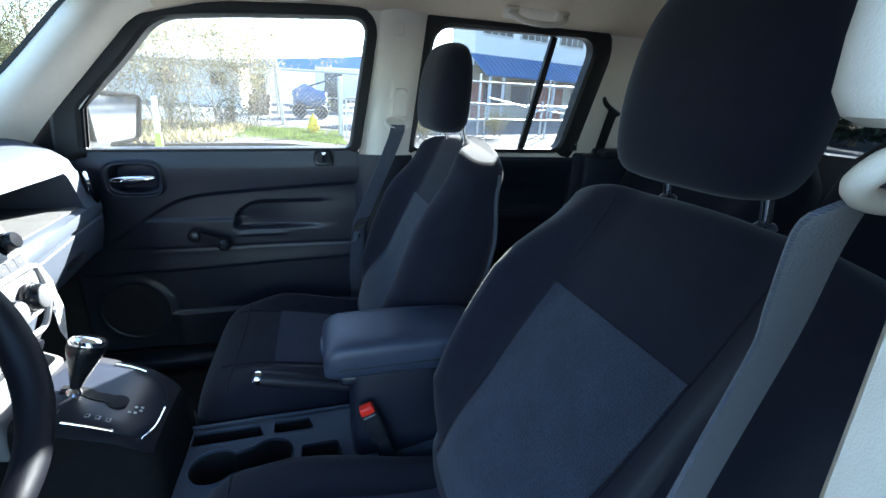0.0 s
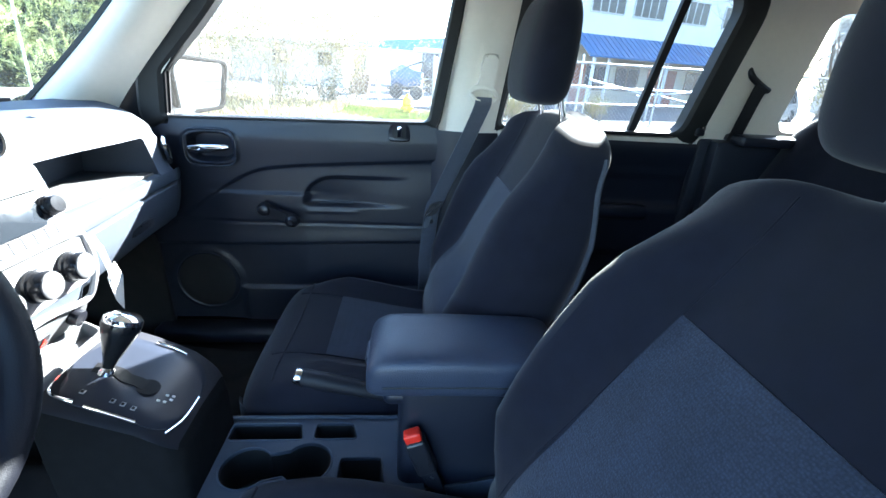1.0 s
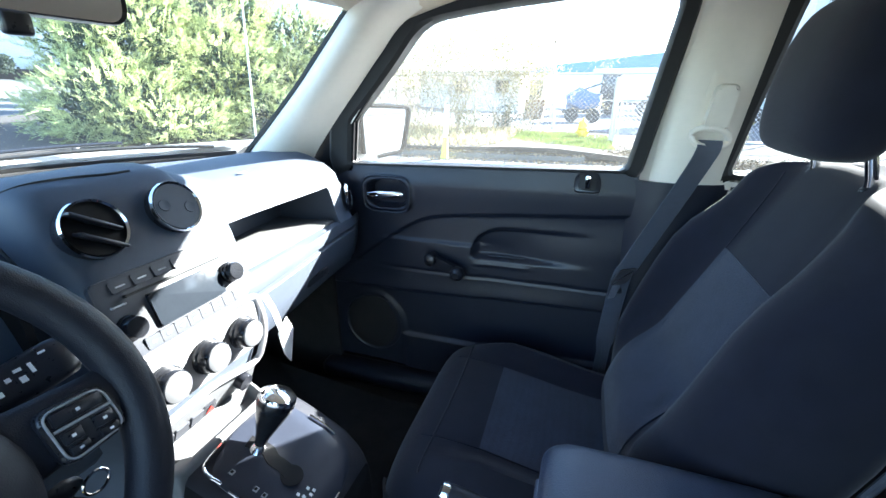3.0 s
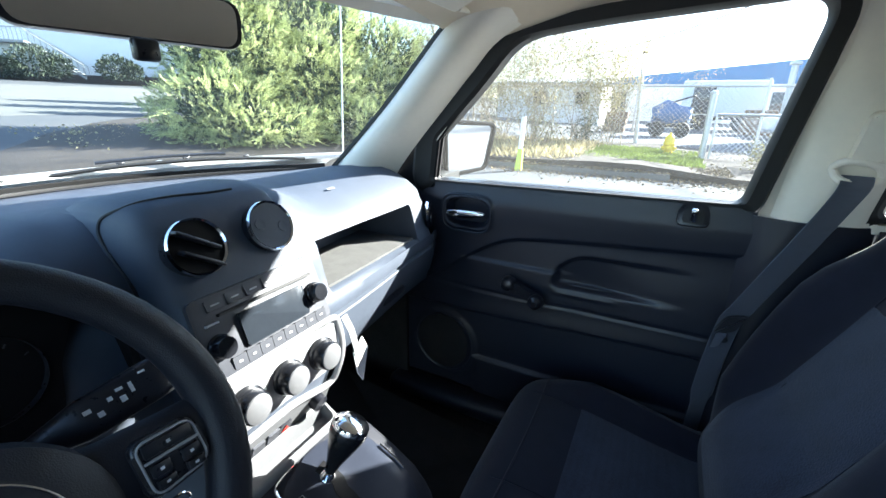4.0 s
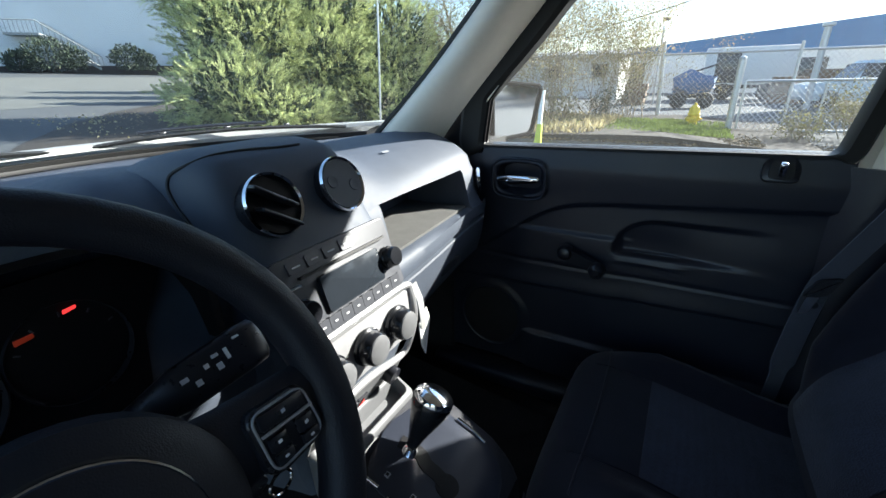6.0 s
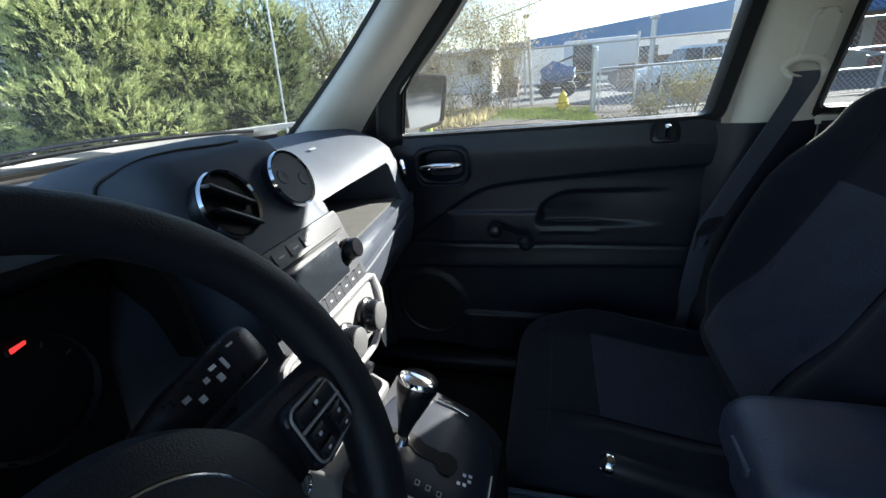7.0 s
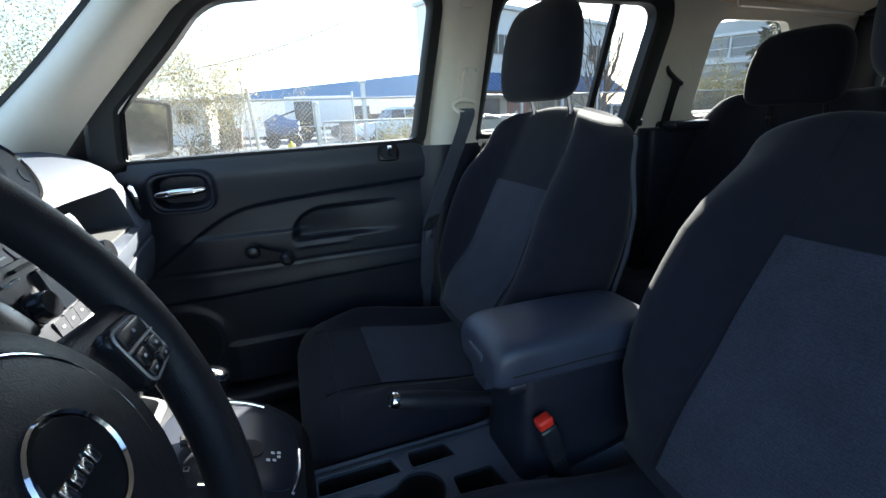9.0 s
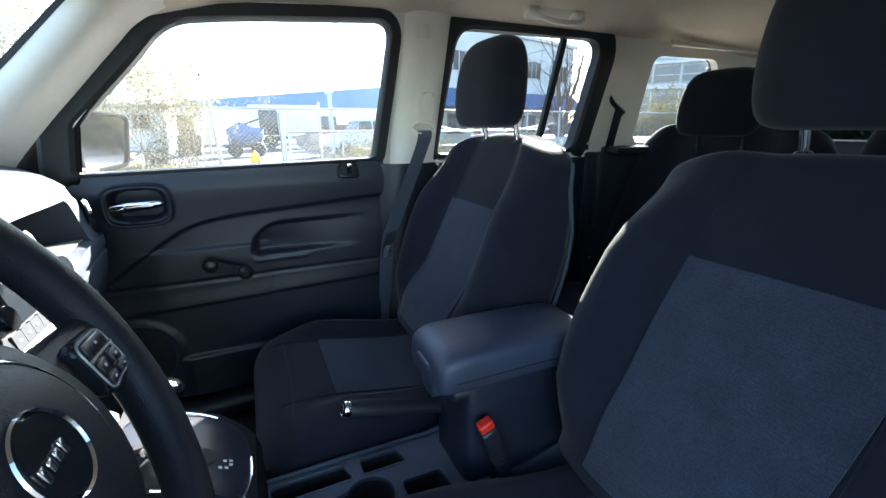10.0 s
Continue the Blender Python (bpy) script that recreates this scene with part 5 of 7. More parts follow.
# cup holder section
TZ = 0.599
pair = []
for cx, cy, a0, a1 in ((0.096, -0.006, 0.22, 1.78), (0.202, 0.002, -0.78, 0.78)):
    for i in range(25):
        a = math.pi * (a0 + (a1 - a0) * i / 24)
        pair.append((cx + 0.046 * math.cos(a), cy + 0.046 * math.sin(a)))
holes = [pair] + [[(p.x, p.y) for p in round_poly([Vector((a, c, 0)), Vector((b, c, 0)), Vector((b - 0.012, d, 0)), Vector((a, d, 0))], 0.010, 4)] for a, b, c, d in ((0.038, 0.185, 0.055, 0.098), (0.202, 0.290, 0.056, 0.098), (0.262, 0.352, -0.060, 0.012))]


def tray_top():
    bm = bmesh.new()
    edges = []
    outer = [(p.x, p.y) for p in round_poly([Vector((0.02, -0.080, 0)), Vector((0.42, -0.100, 0)), Vector((0.42, 0.115, 0)), Vector((0.02, 0.115, 0))], 0.02, 5)]
    loops = []
    for lp in [outer] + holes:
        vs = [bm.verts.new((x, y, TZ)) for x, y in lp]
        loops.append(vs)
        edges += [bm.edges.new((vs[i], vs[(i + 1) % len(vs)])) for i in range(len(vs))]
    bmesh.ops.triangle_fill(bm, use_beauty=True, use_dissolve=False, edges=edges, normal=(0, 0, 1))
    for k, vs in enumerate(loops):
        depth = 0.20 if k == 0 else (0.11 if k < 2 else 0.09)
        dn = [bm.verts.new(v.co + Vector((0, 0, -depth))) for v in vs]
        for i in range(len(vs)):
            bm.faces.new((vs[i], vs[(i + 1) % len(vs)], dn[(i + 1) % len(vs)], dn[i]))
        if k:
            bm.faces.new(dn)
    return bm


cup = part("cup_tray", tray_top(), PLASTIC, con, angle=30)
# black inner shells stand in for the shade down in the holes
for k, lp in enumerate(holes):
    mx, my = sum(x for x, y in lp) / len(lp), sum(y for x, y in lp) / len(lp)
    rows = [[Vector((mx + (x - mx) * f, my + (y - my) * f, TZ - d)) for x, y in lp + lp[:1]] for f, d in ((0.975, 0.007), (0.94, 0.045), (0.90, 0.082), (0.5, 0.083), (0.03, 0.083))]
    part("cup_liner" if k == 0 else "pocket_liner", strip(rows), RUBBER, cup, "black inner shell giving the recess its shade", angle=40)
    part("cup_rim" if k == 0 else "pocket_rim", tube([Vector((x, y, TZ + 0.0005)) for x, y in lp], 0.0020, 6, True), PLASTIC, cup)
for y in (-0.095, 0.112):
    part("tray_rail", tube([(0.022, y + 0.012 * (y < 0), TZ + 0.003), (0.2, y, TZ + 0.004), (0.42, y - 0.004, TZ + 0.004)], 0.004, 8), PLASTIC, cup)
part("rear_box", bx((0.52, 0.025, 0.66), (0.30, 0.14, 0.34), 0.02, 3), PANEL, con)
# armrest
arm = thing("armrest", "black vinyl padded centre armrest lid", "armrest", at=(0.48, 0.025, 0.8))
rings = []
for x, k, top in ((0.318, 0.40, -0.02), (0.3185, 0.55, -0.018), (0.321, 0.70, -0.014), (0.327, 0.83, -0.009), (0.336, 0.92, -0.005), (0.350, 0.98, -0.001), (0.37, 1.0, 0.0), (0.45, 1.0, 0.001), (0.57, 1.0, -0.004), (0.62, 0.98, -0.008), (0.637, 0.9, -0.012), (0.645, 0.75, -0.02)):
    rings.append([Vector((x, 0.025 + 0.080 * (0.55 + 0.45 * k) * math.copysign(abs(math.cos(a)) ** 0.5, math.cos(a)), 0.832 + top * 0.6 + 0.042 * k * math.copysign(abs(math.sin(a)) ** 0.45, math.sin(a)))) for a in [2 * math.pi * j / 48 for j in range(48)]])
part("pad", loft(rings), LEATHER, arm, angle=60)
part("latch", bx((0.319, 0.025, 0.832), (0.010, 0.052, 0.016), 0.004, 3), LEATHER, arm)
part("latch_tongue", loft([[Vector((0.326 + 0.004 * k - d, 0.025 + y, z)) for y, d in ((-w, 0.0), (-w * 0.9, 0.006), (w * 0.9, 0.006), (w, 0.0), (w, -0.02), (-w, -0.02))] for z, w, k in ((0.812, 0.034, 0.0), (0.79, 0.030, 0.5), (0.770, 0.024, 1.0), (0.764, 0.018, 1.6))]), LEATHER, arm)
part("lid_seam", tube([Vector((x, 0.025 + s * 0.0803, 0.822 - 0.004 * ss(0.5, 0.64, x))) for s, xs in ((-1, [0.345 + 0.025 * i for i in range(12)]),) for x in xs], 0.0015, 6), RUBBER, arm)
part("lid_base", bx((0.49, 0.025, 0.785), (0.29, 0.13, 0.03), 0.012, 3), PANEL, arm)
# handbrake
hb = thing("handbrake", "black handbrake lever with chrome-ringed release button", "handbrake", at=(0.35, 0.075, 0.65))
a, b = Vector((0.178, 0.066, 0.747)), Vector((0.43, 0.085, 0.665))
d = (b - a).normalized()
part("grip", tube([a + d * 0.006, a + d * 0.012, a + d * 0.05, a + d * 0.11, a + d * 0.16, a + d * 0.26], [0.013, 0.0165, 0.0175, 0.0165, 0.014, 0.013], 16), WHEEL, hb)
part("button", rod(a + d * 0.012, a - d * 0.004, 0.0085, 16), SATIN, hb, "black release button")
part("collar", lathe([(0.0095, 0.002), (0.0105, -0.003), (0.0140, -0.002), (0.0160, 0.004), (0.0150, 0.010)], a, d, 24, False), CHROME, hb)


def buckle(p, tilt, label, name="seat_buckle"):
    t = thing(name, label, "seat belt buckle", at=p)
    p = Vector(p)
    q = pose(*p, 0, tilt, 0)
    b1 = bx((0, 0, -0.045), (0.034, 0.026, 0.075), 0.006, 3)
    b1.transform(q)
    part("case", b1, SATIN, t)
    b2 = bx((0, 0, 0.0), (0.028, 0.020, 0.018), 0.004, 3)
    b2.transform(q)
    part("button", b2, RED, t, "red release button")
    b3 = bx((0, 0, -0.14), (0.026, 0.006, 0.14), 0.002)
    b3.transform(q)
    part("stem", b3, SATIN, t)


buckle((0.395, -0.066, 0.735), -20, "black seat buckle with red release button by the console")
# floor mat with letter marks
fm = thing("floor_mat", "black carpet mat with pale embroidered marks", "floor mat", at=(-0.25, 0.38, 0.4))
part("mat", poly(round_poly([(-0.62, 0.18, 0.50), (-0.40, 0.17, 0.404), (0.05, 0.17, 0.404), (0.05, 0.60, 0.404), (-0.40, 0.60, 0.404), (-0.62, 0.58, 0.50)], 0.03), 0.012, 0.003), CARPET, fm)
bars(fm, [((-0.235, 0.36 + 0.028 * i, 0.4125), (0.035 + 0.012 * (i % 2), 0.010, 0.002), (0, 0, 20)) for i in range(4)] + [((-0.245 + 0.02 * (i % 2), 0.374 + 0.028 * i, 0.4125), (0.007, 0.02, 0.002), (0, 0, 0)) for i in range(3)], SILVER, "marks")

# ---- seats ----
def hump(e, bol):
    return bol * (ss(0.55, 0.80, e) - 0.25 * ss(0.85, 1.0, e))


class Back:
    """A front seat's backrest: height s along its leaning axis, u across, w forwards."""

    def __init__(self, foot, lean, y, length=0.60, corner=0.04, level=0.0, dish=0.026, side=0.062, waist=0.030, droop=0.045):
        self.dish, self.side, self.waist, self.droop = dish, side, waist, droop
        self.foot, self.y, self.length, self.corner, self.level = foot, y, length, corner, level
        t = math.radians(lean)
        self.axis, self.fwd = Vector((math.sin(t), 0, math.cos(t))), Vector((-math.cos(t), 0, math.sin(t)))

    def width(self, s):
        k = s / self.length
        c = min(max(s - self.length + self.corner, 0.0) / self.corner, 1.0)
        return (0.230 + 0.055 * ss(0.0, 0.40, k) - self.waist * ss(0.45, 0.95, k)) - 0.9 * self.corner * (1 - math.sqrt(1 - 0.98 * c * c))

    def thick(self, s):
        k = s / self.length
        return 0.074 - 0.018 * ss(0.45, 1.0, k)

    def rear(self, s):
        return 0.116 - 0.052 * ss(0.55, 1.0, s / self.length)

    def bolster(self, s):
        k = s / self.length
        return self.side * ss(0.02, 0.2, k) * ss(0.97, 0.60, k)

    def bulge(self, s):
        k = s / self.length
        return 0.32 * self.side * math.exp(-((k - 0.28) / 0.25) ** 2)

    def front(self, u, s):
        W, T = self.width(s), self.thick(s)
        e = min(abs(u) / W, 1.0)
        return T * (1 - e ** 3.2) ** (1 / 2.4) - self.dish * (1 - ss(0.40, 0.72, e)) * ss(0.1, 0.35, s / self.length) + hump(e, self.bolster(s)) * (1 - ss(0.93, 1.0, e)) + self.bulge(s) * (1 - ss(0.4, 0.8, e))

    def at(self, u, s, w):
        k = s / self.length
        s = s - w * self.level * ss(0.55, 1.0, k) - self.droop * (u / 0.22) ** 2 * ss(0.6, 1.0, k)
        return Vector(self.foot) + self.axis * s + self.fwd * w + Vector((0, self.y + u, 0))

    def ring(self, s, k=1.0):
        c = min(max(s - self.length + 0.022, 0.0) / 0.022, 1.0)
        cut = 0.020 * (1 - math.sqrt(1 - 0.98 * c * c)) + (1 - k) * 0.1
        W, F = self.width(s) - cut, self.width(s)
        out = []
        for i in range(41):
            e = math.sin(math.pi / 2 * (2 * i / 40 - 1))
            out.append(self.at(e * W, s, max(self.front(e * F, s) - cut, -0.02)))
        for i in range(1, 32):
            e = math.cos(math.pi * i / 32)
            out.append(self.at(e * W, s, (cut - self.rear(s)) * (1 - abs(e) ** 7) ** (1 / 7)))
        return out


class Cushion:
    def __init__(self, x0, x1, z, y, side=0.028):
        self.x0, self.x1, self.z, self.y, self.side = x0, x1, z, y, side

    def width(self, x):
        k = (x - self.x0) / (self.x1 - self.x0)
        return 0.262 - 0.05 * (1 - math.sqrt(1 - (1 - min(max(k, 0.0) / 0.16, 1.0)) ** 2.2)) - 0.025 * ss(0.5, 1.0, k)

    def top(self, u, x):
        k = (x - self.x0) / (self.x1 - self.x0)
        e = min(abs(u) / self.width(x), 1.0)
        crown = 0.012 - 0.05 * ss(0.15, 0.9, k) - 0.085 * (1 - math.sqrt(1 - (1 - min(max(k, 0.0) / 0.17, 1.0)) ** 2.2))
        return self.z + crown - 0.085 * (1 - (1 - e ** 5) ** (1 / 2.6)) + hump(e, self.side) * ss(0.1, 0.4, k)

    def ring(self, x, low):
        W = self.width(x)
        out = []
        for i in range(33):
            e = math.sin(math.pi / 2 * (2 * i / 32 - 1))
            out.append(Vector((x, self.y + e * W, self.top(e * W, x))))
        out += [Vector((x, self.y + W * 0.985, low + 0.02)), Vector((x, self.y + W * 0.93, low)), Vector((x, self.y, low)), Vector((x, self.y - W * 0.93, low)), Vector((x, self.y - W * 0.985, low + 0.02))]
        return out


HEADREST = ((0.0, 0.085, 0.030, 0.0), (0.008, 0.112, 0.044, 0.0), (0.035, 0.128, 0.056, 0.002), (0.09, 0.134, 0.058, 0.004), (0.15, 0.131, 0.055, 0.008), (0.195, 0.121, 0.049, 0.012), (0.225, 0.103, 0.039, 0.014), (0.240, 0.076, 0.026, 0.014), (0.245, 0.040, 0.012, 0.014))


def headrest(parent, x, y, z, name="headrest", tall=1.0, metal=None):
    """A padded headrest, its underside at z, on two chrome posts."""
    rings = []
    shape = [Vector((h, w, t)) for h, w, t, off in HEADREST]
    lean = [Vector((off, 0, 0)) for h, w, t, off in HEADREST]
    for (h, w, t), (off, _, _) in zip(smooth_line(shape, 4), smooth_line(lean, 4)):
        ring = []
        for j in range(40):
            a = 2 * math.pi * j / 40
            c, s = math.cos(a), math.sin(a)
            ring.append(Vector((x - 0.043 + off - 0.9 * t * math.copysign(abs(s) ** 0.75, s), y + w * math.copysign(abs(c) ** 0.62, c), z + h * tall)))
        rings.append(ring)
    hr = part(name, loft(rings), FABRIC, parent, "black cloth headrest")
    for s in (-1, 1):
        post = part("headrest_post", tube([(x + 0.008, y + s * 0.077, z - 0.065), (x + 0.002, y + s * 0.077, z - 0.02), (x - 0.012, y + s * 0.077, z + 0.03)], 0.0072, 12), metal or CHROME, parent, "black headrest post" if metal else "chrome headrest post")
        part("post_collar", lathe([(0.013, 0), (0.012, 0.004), (0.009, 0.007), (0.007, 0.008)], (x + 0.006, y + s * 0.077, z - 0.038), (0, 0, 1), 20), SATIN, post)
    return hr


def patch(fn, u0, u1, v0, v1, nu, nv, lift, parent, name, material, label=""):
    """A cloth panel laid on a surface fn(u, v, lift), its border tucked in."""
    rows = []
    for j in range(-1, nv + 2):
        v = v0 + (v1 - v0) * min(max(j, 0), nv) / nv
        ua, ub = u0(v), u1(v)
        row = []
        for i in range(-1, nu + 2):
            u = ua + (ub - ua) * min(max(i, 0), nu) / nu
            edge = i in (-1, nu + 1) or j in (-1, nv + 1)
            row.append(fn(u, v, -0.003 if edge else lift))
        rows.append(row)
    return part(name, strip(rows), material, parent, label, angle=60)


def front_seat(name, dx, y, label, lean, lift, shift=0.0, level=0.0, dish=0.026, half=0.140, ahead=0.0, side=0.062, waist=0.030, sit=0.028, droop=0.045, foot=0.138):
    t = thing(name, label, "car seat", group="front seats", at=(0.3 + dx, y, 0.42))
    C = Cushion(0.035 + dx - ahead, 0.52 + dx, 0.655, y, sit)
    B = Back((0.498 + dx + shift, 0, 0.655), lean, y, level=level, dish=dish, side=side, waist=waist, droop=droop)
    xs = [0.035, 0.0365, 0.040, 0.046, 0.054, 0.064, 0.077, 0.092, 0.11, 0.15, 0.2, 0.26, 0.33, 0.4, 0.46, 0.5, 0.52]
    xs = [0.11 - (0.11 - x) * (1 + ahead / 0.075) if x < 0.11 else x for x in xs]
    cs = part("cushion", loft([C.ring(x + dx, 0.52 + 0.06 * (1 - ss(0.035, 0.10, x))) for x in xs]), FABRIC, t)
    patch(lambda u, v, l: Vector((v, y + u, C.top(u, v) + l)), lambda v: -0.138, lambda v: 0.138, 0.195 + dx, 0.50 + dx, 20, 20, 0.003, cs, "insert", INSERT, "blue-grey mesh cloth seat insert")
    for u in (-0.138, 0.138):
        part("seam", tube([Vector((x + dx, y + u * (1 + 0.3 * (x < 0.195) * (0.195 - x)), C.top(u, x + dx) + 0.001)) for x in (0.075, 0.1, 0.13, 0.16, 0.195, 0.24, 0.3, 0.38, 0.46)], 0.0022, 6), FABRIC, cs)
    part("seam", tube([Vector((0.095 + dx + 0.01 * math.cos(u * 6), y + u, C.top(u, 0.1 + dx) + 0.0015)) for u in [-0.225 + 0.45 * i / 20 for i in range(21)]], 0.0022, 6), FABRIC, cs)
    S = [0.0, 0.03, 0.07, 0.12, 0.18, 0.24, 0.30, 0.36, 0.42, 0.47, 0.50, 0.515, 0.53, 0.543, 0.555, 0.566, 0.576, 0.584, 0.590, 0.5945, 0.5975, 0.5993, 0.60]
    ks = [1] * len(S)
    bk = part("backrest", loft([B.ring(s, k) for s, k in zip(S, ks)]), FABRIC, t)
    patch(lambda u, v, l: B.at(u, v, B.front(u, v) + l), lambda v: -half + (half - foot) * ss(0.35, 0.02, v), lambda v: half - (half - foot) * ss(0.35, 0.02, v), 0.02, 0.40, 22, 24, 0.003, bk, "insert", INSERT, "blue-grey mesh cloth back insert")
    for u in (-half - 0.002, half + 0.002):
        part("seam", tube([B.at(u, s, B.front(u, s) + 0.0003) for s in [0.02 + 0.56 * i / 28 for i in range(29)]], 0.0018, 6), FABRIC, bk)
    for u in (-1, 1):
        part("piping", tube([B.at(u * (B.width(s) - 0.0005), s, 0.020 - B.rear(s)) for s in (0.0, 0.08, 0.16, 0.24, 0.32, 0.40, 0.46, 0.50, 0.515, 0.53, 0.545, 0.558, 0.57, 0.58, 0.588)], 0.005, 8), PIPING, bk, "grey edge piping")
    top = B.at(0, 0.60, 0.012)
    headrest(t, top.x, y, top.z + 0.014 + 0.7 * lift, tall=0.86 + 5.3 * lift)
    # side shields, rails
    for s in (-1, 1):
        part("side_shield", loft([[Vector((x + dx, y + s * (0.258 - 0.012 * k + d), z)) for d, z in ((0.0, 0.46), (0.012, 0.47), (0.012, zt), (0.0, zt + 0.008))] for x, k, zt in ((0.10, 1, 0.52), (0.14, 0, 0.555), (0.3, 0, 0.57), (0.45, 0, 0.60), (0.56, 1, 0.64))]), PLASTIC, t)
        rl = part("rail", bx((0.3 + dx, y + s * 0.2, 0.425), (0.5, 0.035, 0.05), 0.006), SATIN, t)
        part("rail_bracket", bx((0.09 + dx, y + s * 0.2, 0.46), (0.03, 0.03, 0.08), 0.004), STEEL, rl)
    part("frame", bx((0.3 + dx, y, 0.475), (0.36, 0.42, 0.05), 0.01), SATIN, t)
    part("adjust_bar", tube(smooth_line([Vector((0.13 + dx, y - 0.16, 0.45)), Vector((0.055 + dx, y - 0.15, 0.44)), Vector((0.045 + dx, y, 0.44)), Vector((0.055 + dx, y + 0.15, 0.44)), Vector((0.13 + dx, y + 0.16, 0.45))], 6), 0.006, 10), STEEL, t, "steel seat adjuster bar")
    return t


front_seat("car_seat", 0.0, 0.388, "black cloth front seat with blue-grey mesh inserts", 20.0, 0.0, 0.0, 0.34, 0.046, 0.122, 0.016, 0.036, 0.030, 0.044)
front_seat("car_seat", 0.050, -0.312, "black cloth driver seat slid back, blue-grey mesh inserts", 27.5, 0.028, 0.017, waist=0.010, droop=0.018, foot=0.126)

# passenger belt
pb = thing("passenger_seat_belt", "grey webbing seat belt hanging from the door pillar", "seat belt", at=(0.5, 0.66, 0.5))
part("webbing", ribbon(smooth_line([(0.58, 0.652, 1.225), (0.575, 0.638, 1.20), (0.545, 0.642, 1.12), (0.50, 0.65, 1.01), (0.465, 0.655, 0.925), (0.452, 0.656, 0.89), (0.442, 0.665, 0.78), (0.435, 0.672, 0.62), (0.43, 0.675, 0.50)], 6), 0.046, 0.0025, [Vector((1, 0.15, 0.35))] * 40 + [Vector((0.8, 0.6, 0.2))] * 9), WEBBING, pb)
tn = part("tongue", poly(round_poly([(0.425, 0.638, 0.875), (0.462, 0.640, 0.885), (0.482, 0.642, 0.925), (0.445, 0.642, 0.915)], 0.008), 0.010, 0.003), SATIN, pb)
part("plate", poly(round_poly([(0.425, 0.632, 0.84), (0.44, 0.633, 0.845), (0.452, 0.634, 0.882), (0.432, 0.634, 0.878)], 0.004), 0.003), CHROME, tn, "steel belt tongue")
part("button", lathe([(0.008, 0), (0.007, 0.004), (0.003, 0.005)], (0.45, 0.645, 0.86), (0, -1, 0), 14), SATIN, pb)

# rear bench
def rear_seat(y, w, name, label, h=0.665):
    t = thing(name, label, "car seat", group="rear seats", at=(1.25, y, 0.42))
    B = Back((1.36, 0, 0.62), 22.0, y, h, droop=0.015)
    B.width = lambda s: w - 0.05 * ss(h - 0.115, h, s) ** 2
    B.bolster = lambda s: 0.012
    part("backrest", loft([B.ring(s) for s in (0, 0.05, 0.15, 0.3, 0.45, h - 0.115, h - 0.065, h - 0.035, h - 0.02, h - 0.01, h - 0.004, h - 0.001, h)]), FABRIC, t)
    C = Cushion(0.93, 1.42, 0.64, y)
    C.width = lambda x: w - 0.02 * (1 - ss(0.93, 1.0, x))
    part("cushion", loft([C.ring(x, 0.44) for x in (0.93, 0.94, 0.96, 1.0, 1.1, 1.2, 1.3, 1.4, 1.42)]), FABRIC, t)
    headrest(t, 1.53, y - 0.015, 1.20, tall=0.85, metal=SATIN)
    return t


rear_seat(0.36, 0.33, "car_seat", "black cloth rear seat with tall headrest")
rear_seat(-0.34, 0.33, "car_seat", "black cloth rear seat behind the driver", 0.73)

# ---- outside ----
SUNROAD = mat("sunlit_worn_road", (0.115, 0.118, 0.108), 0.9, vary=0.15, scale=0.8, relief=0.3, relief_scale=50, dirt=0.4, dirt_col=(0.13, 0.125, 0.115))
ASPHALT = mat("asphalt", (0.060, 0.066, 0.072), 0.9, vary=0.2, scale=1.2, relief=0.3, relief_scale=60, dirt=0.4, dirt_col=(0.10, 0.095, 0.088))
CONCRETE = mat("kerb_concrete", (0.13, 0.12, 0.105), 0.9, vary=0.15, scale=3, relief=0.2, relief_scale=40, dirt=0.7, dirt_col=(0.09, 0.08, 0.065))
SOIL = mat("bark_soil", (0.036, 0.029, 0.024), 0.95, vary=0.35, scale=4, relief=0.6, relief_scale=25)
GRASSY = mat("grass_blade", (0.15, 0.20, 0.05), 0.8, leaf=0.4, vary=0.3, scale=2, island=0.9)
DRYGRASS = mat("dry_grass", (0.42, 0.36, 0.21), 0.85, leaf=0.4, vary=0.3, scale=2, island=0.9)
JUNIPER = mat("juniper_spray", (0.42, 0.46, 0.21), 0.75, leaf=0.36, vary=0.6, scale=0.6, island=0.4)
BARK = mat("dark_bark", (0.10, 0.08, 0.065), 0.9, vary=0.3, scale=6)
TWIG = mat("grey_twig", (0.32, 0.26, 0.19), 0.9, vary=0.3, scale=6)
OLIVE = mat("olive_leaf", (0.20, 0.185, 0.085), 0.75, leaf=0.25, vary=0.4, scale=2, island=0.9)
DARKLEAF = mat("shrub_leaf", (0.030, 0.047, 0.025), 0.75, vary=0.4, scale=2, island=0.8)
LITTER = mat("brown_leaf_litter", (0.20, 0.15, 0.09), 0.9, vary=0.4, scale=3, island=0.9)
SHADELEAF = mat("shaded_juniper", (0.060, 0.085, 0.050), 0.8, leaf=0.25, vary=0.4, scale=2, island=0.8)
CONIFER = mat("conifer_needles", (0.035, 0.055, 0.03), 0.8, vary=0.4, scale=1, island=0.8)
WALLW = mat("white_wall", (0.74, 0.74, 0.73), 0.8, vary=0.05, scale=0.7, dirt=0.12, dirt_col=(0.5, 0.49, 0.46))
WALLB = mat("pale_blue_wall", (0.60, 0.64, 0.67), 0.85, vary=0.05, scale=0.4, dirt=0.15, dirt_col=(0.46, 0.49, 0.52))
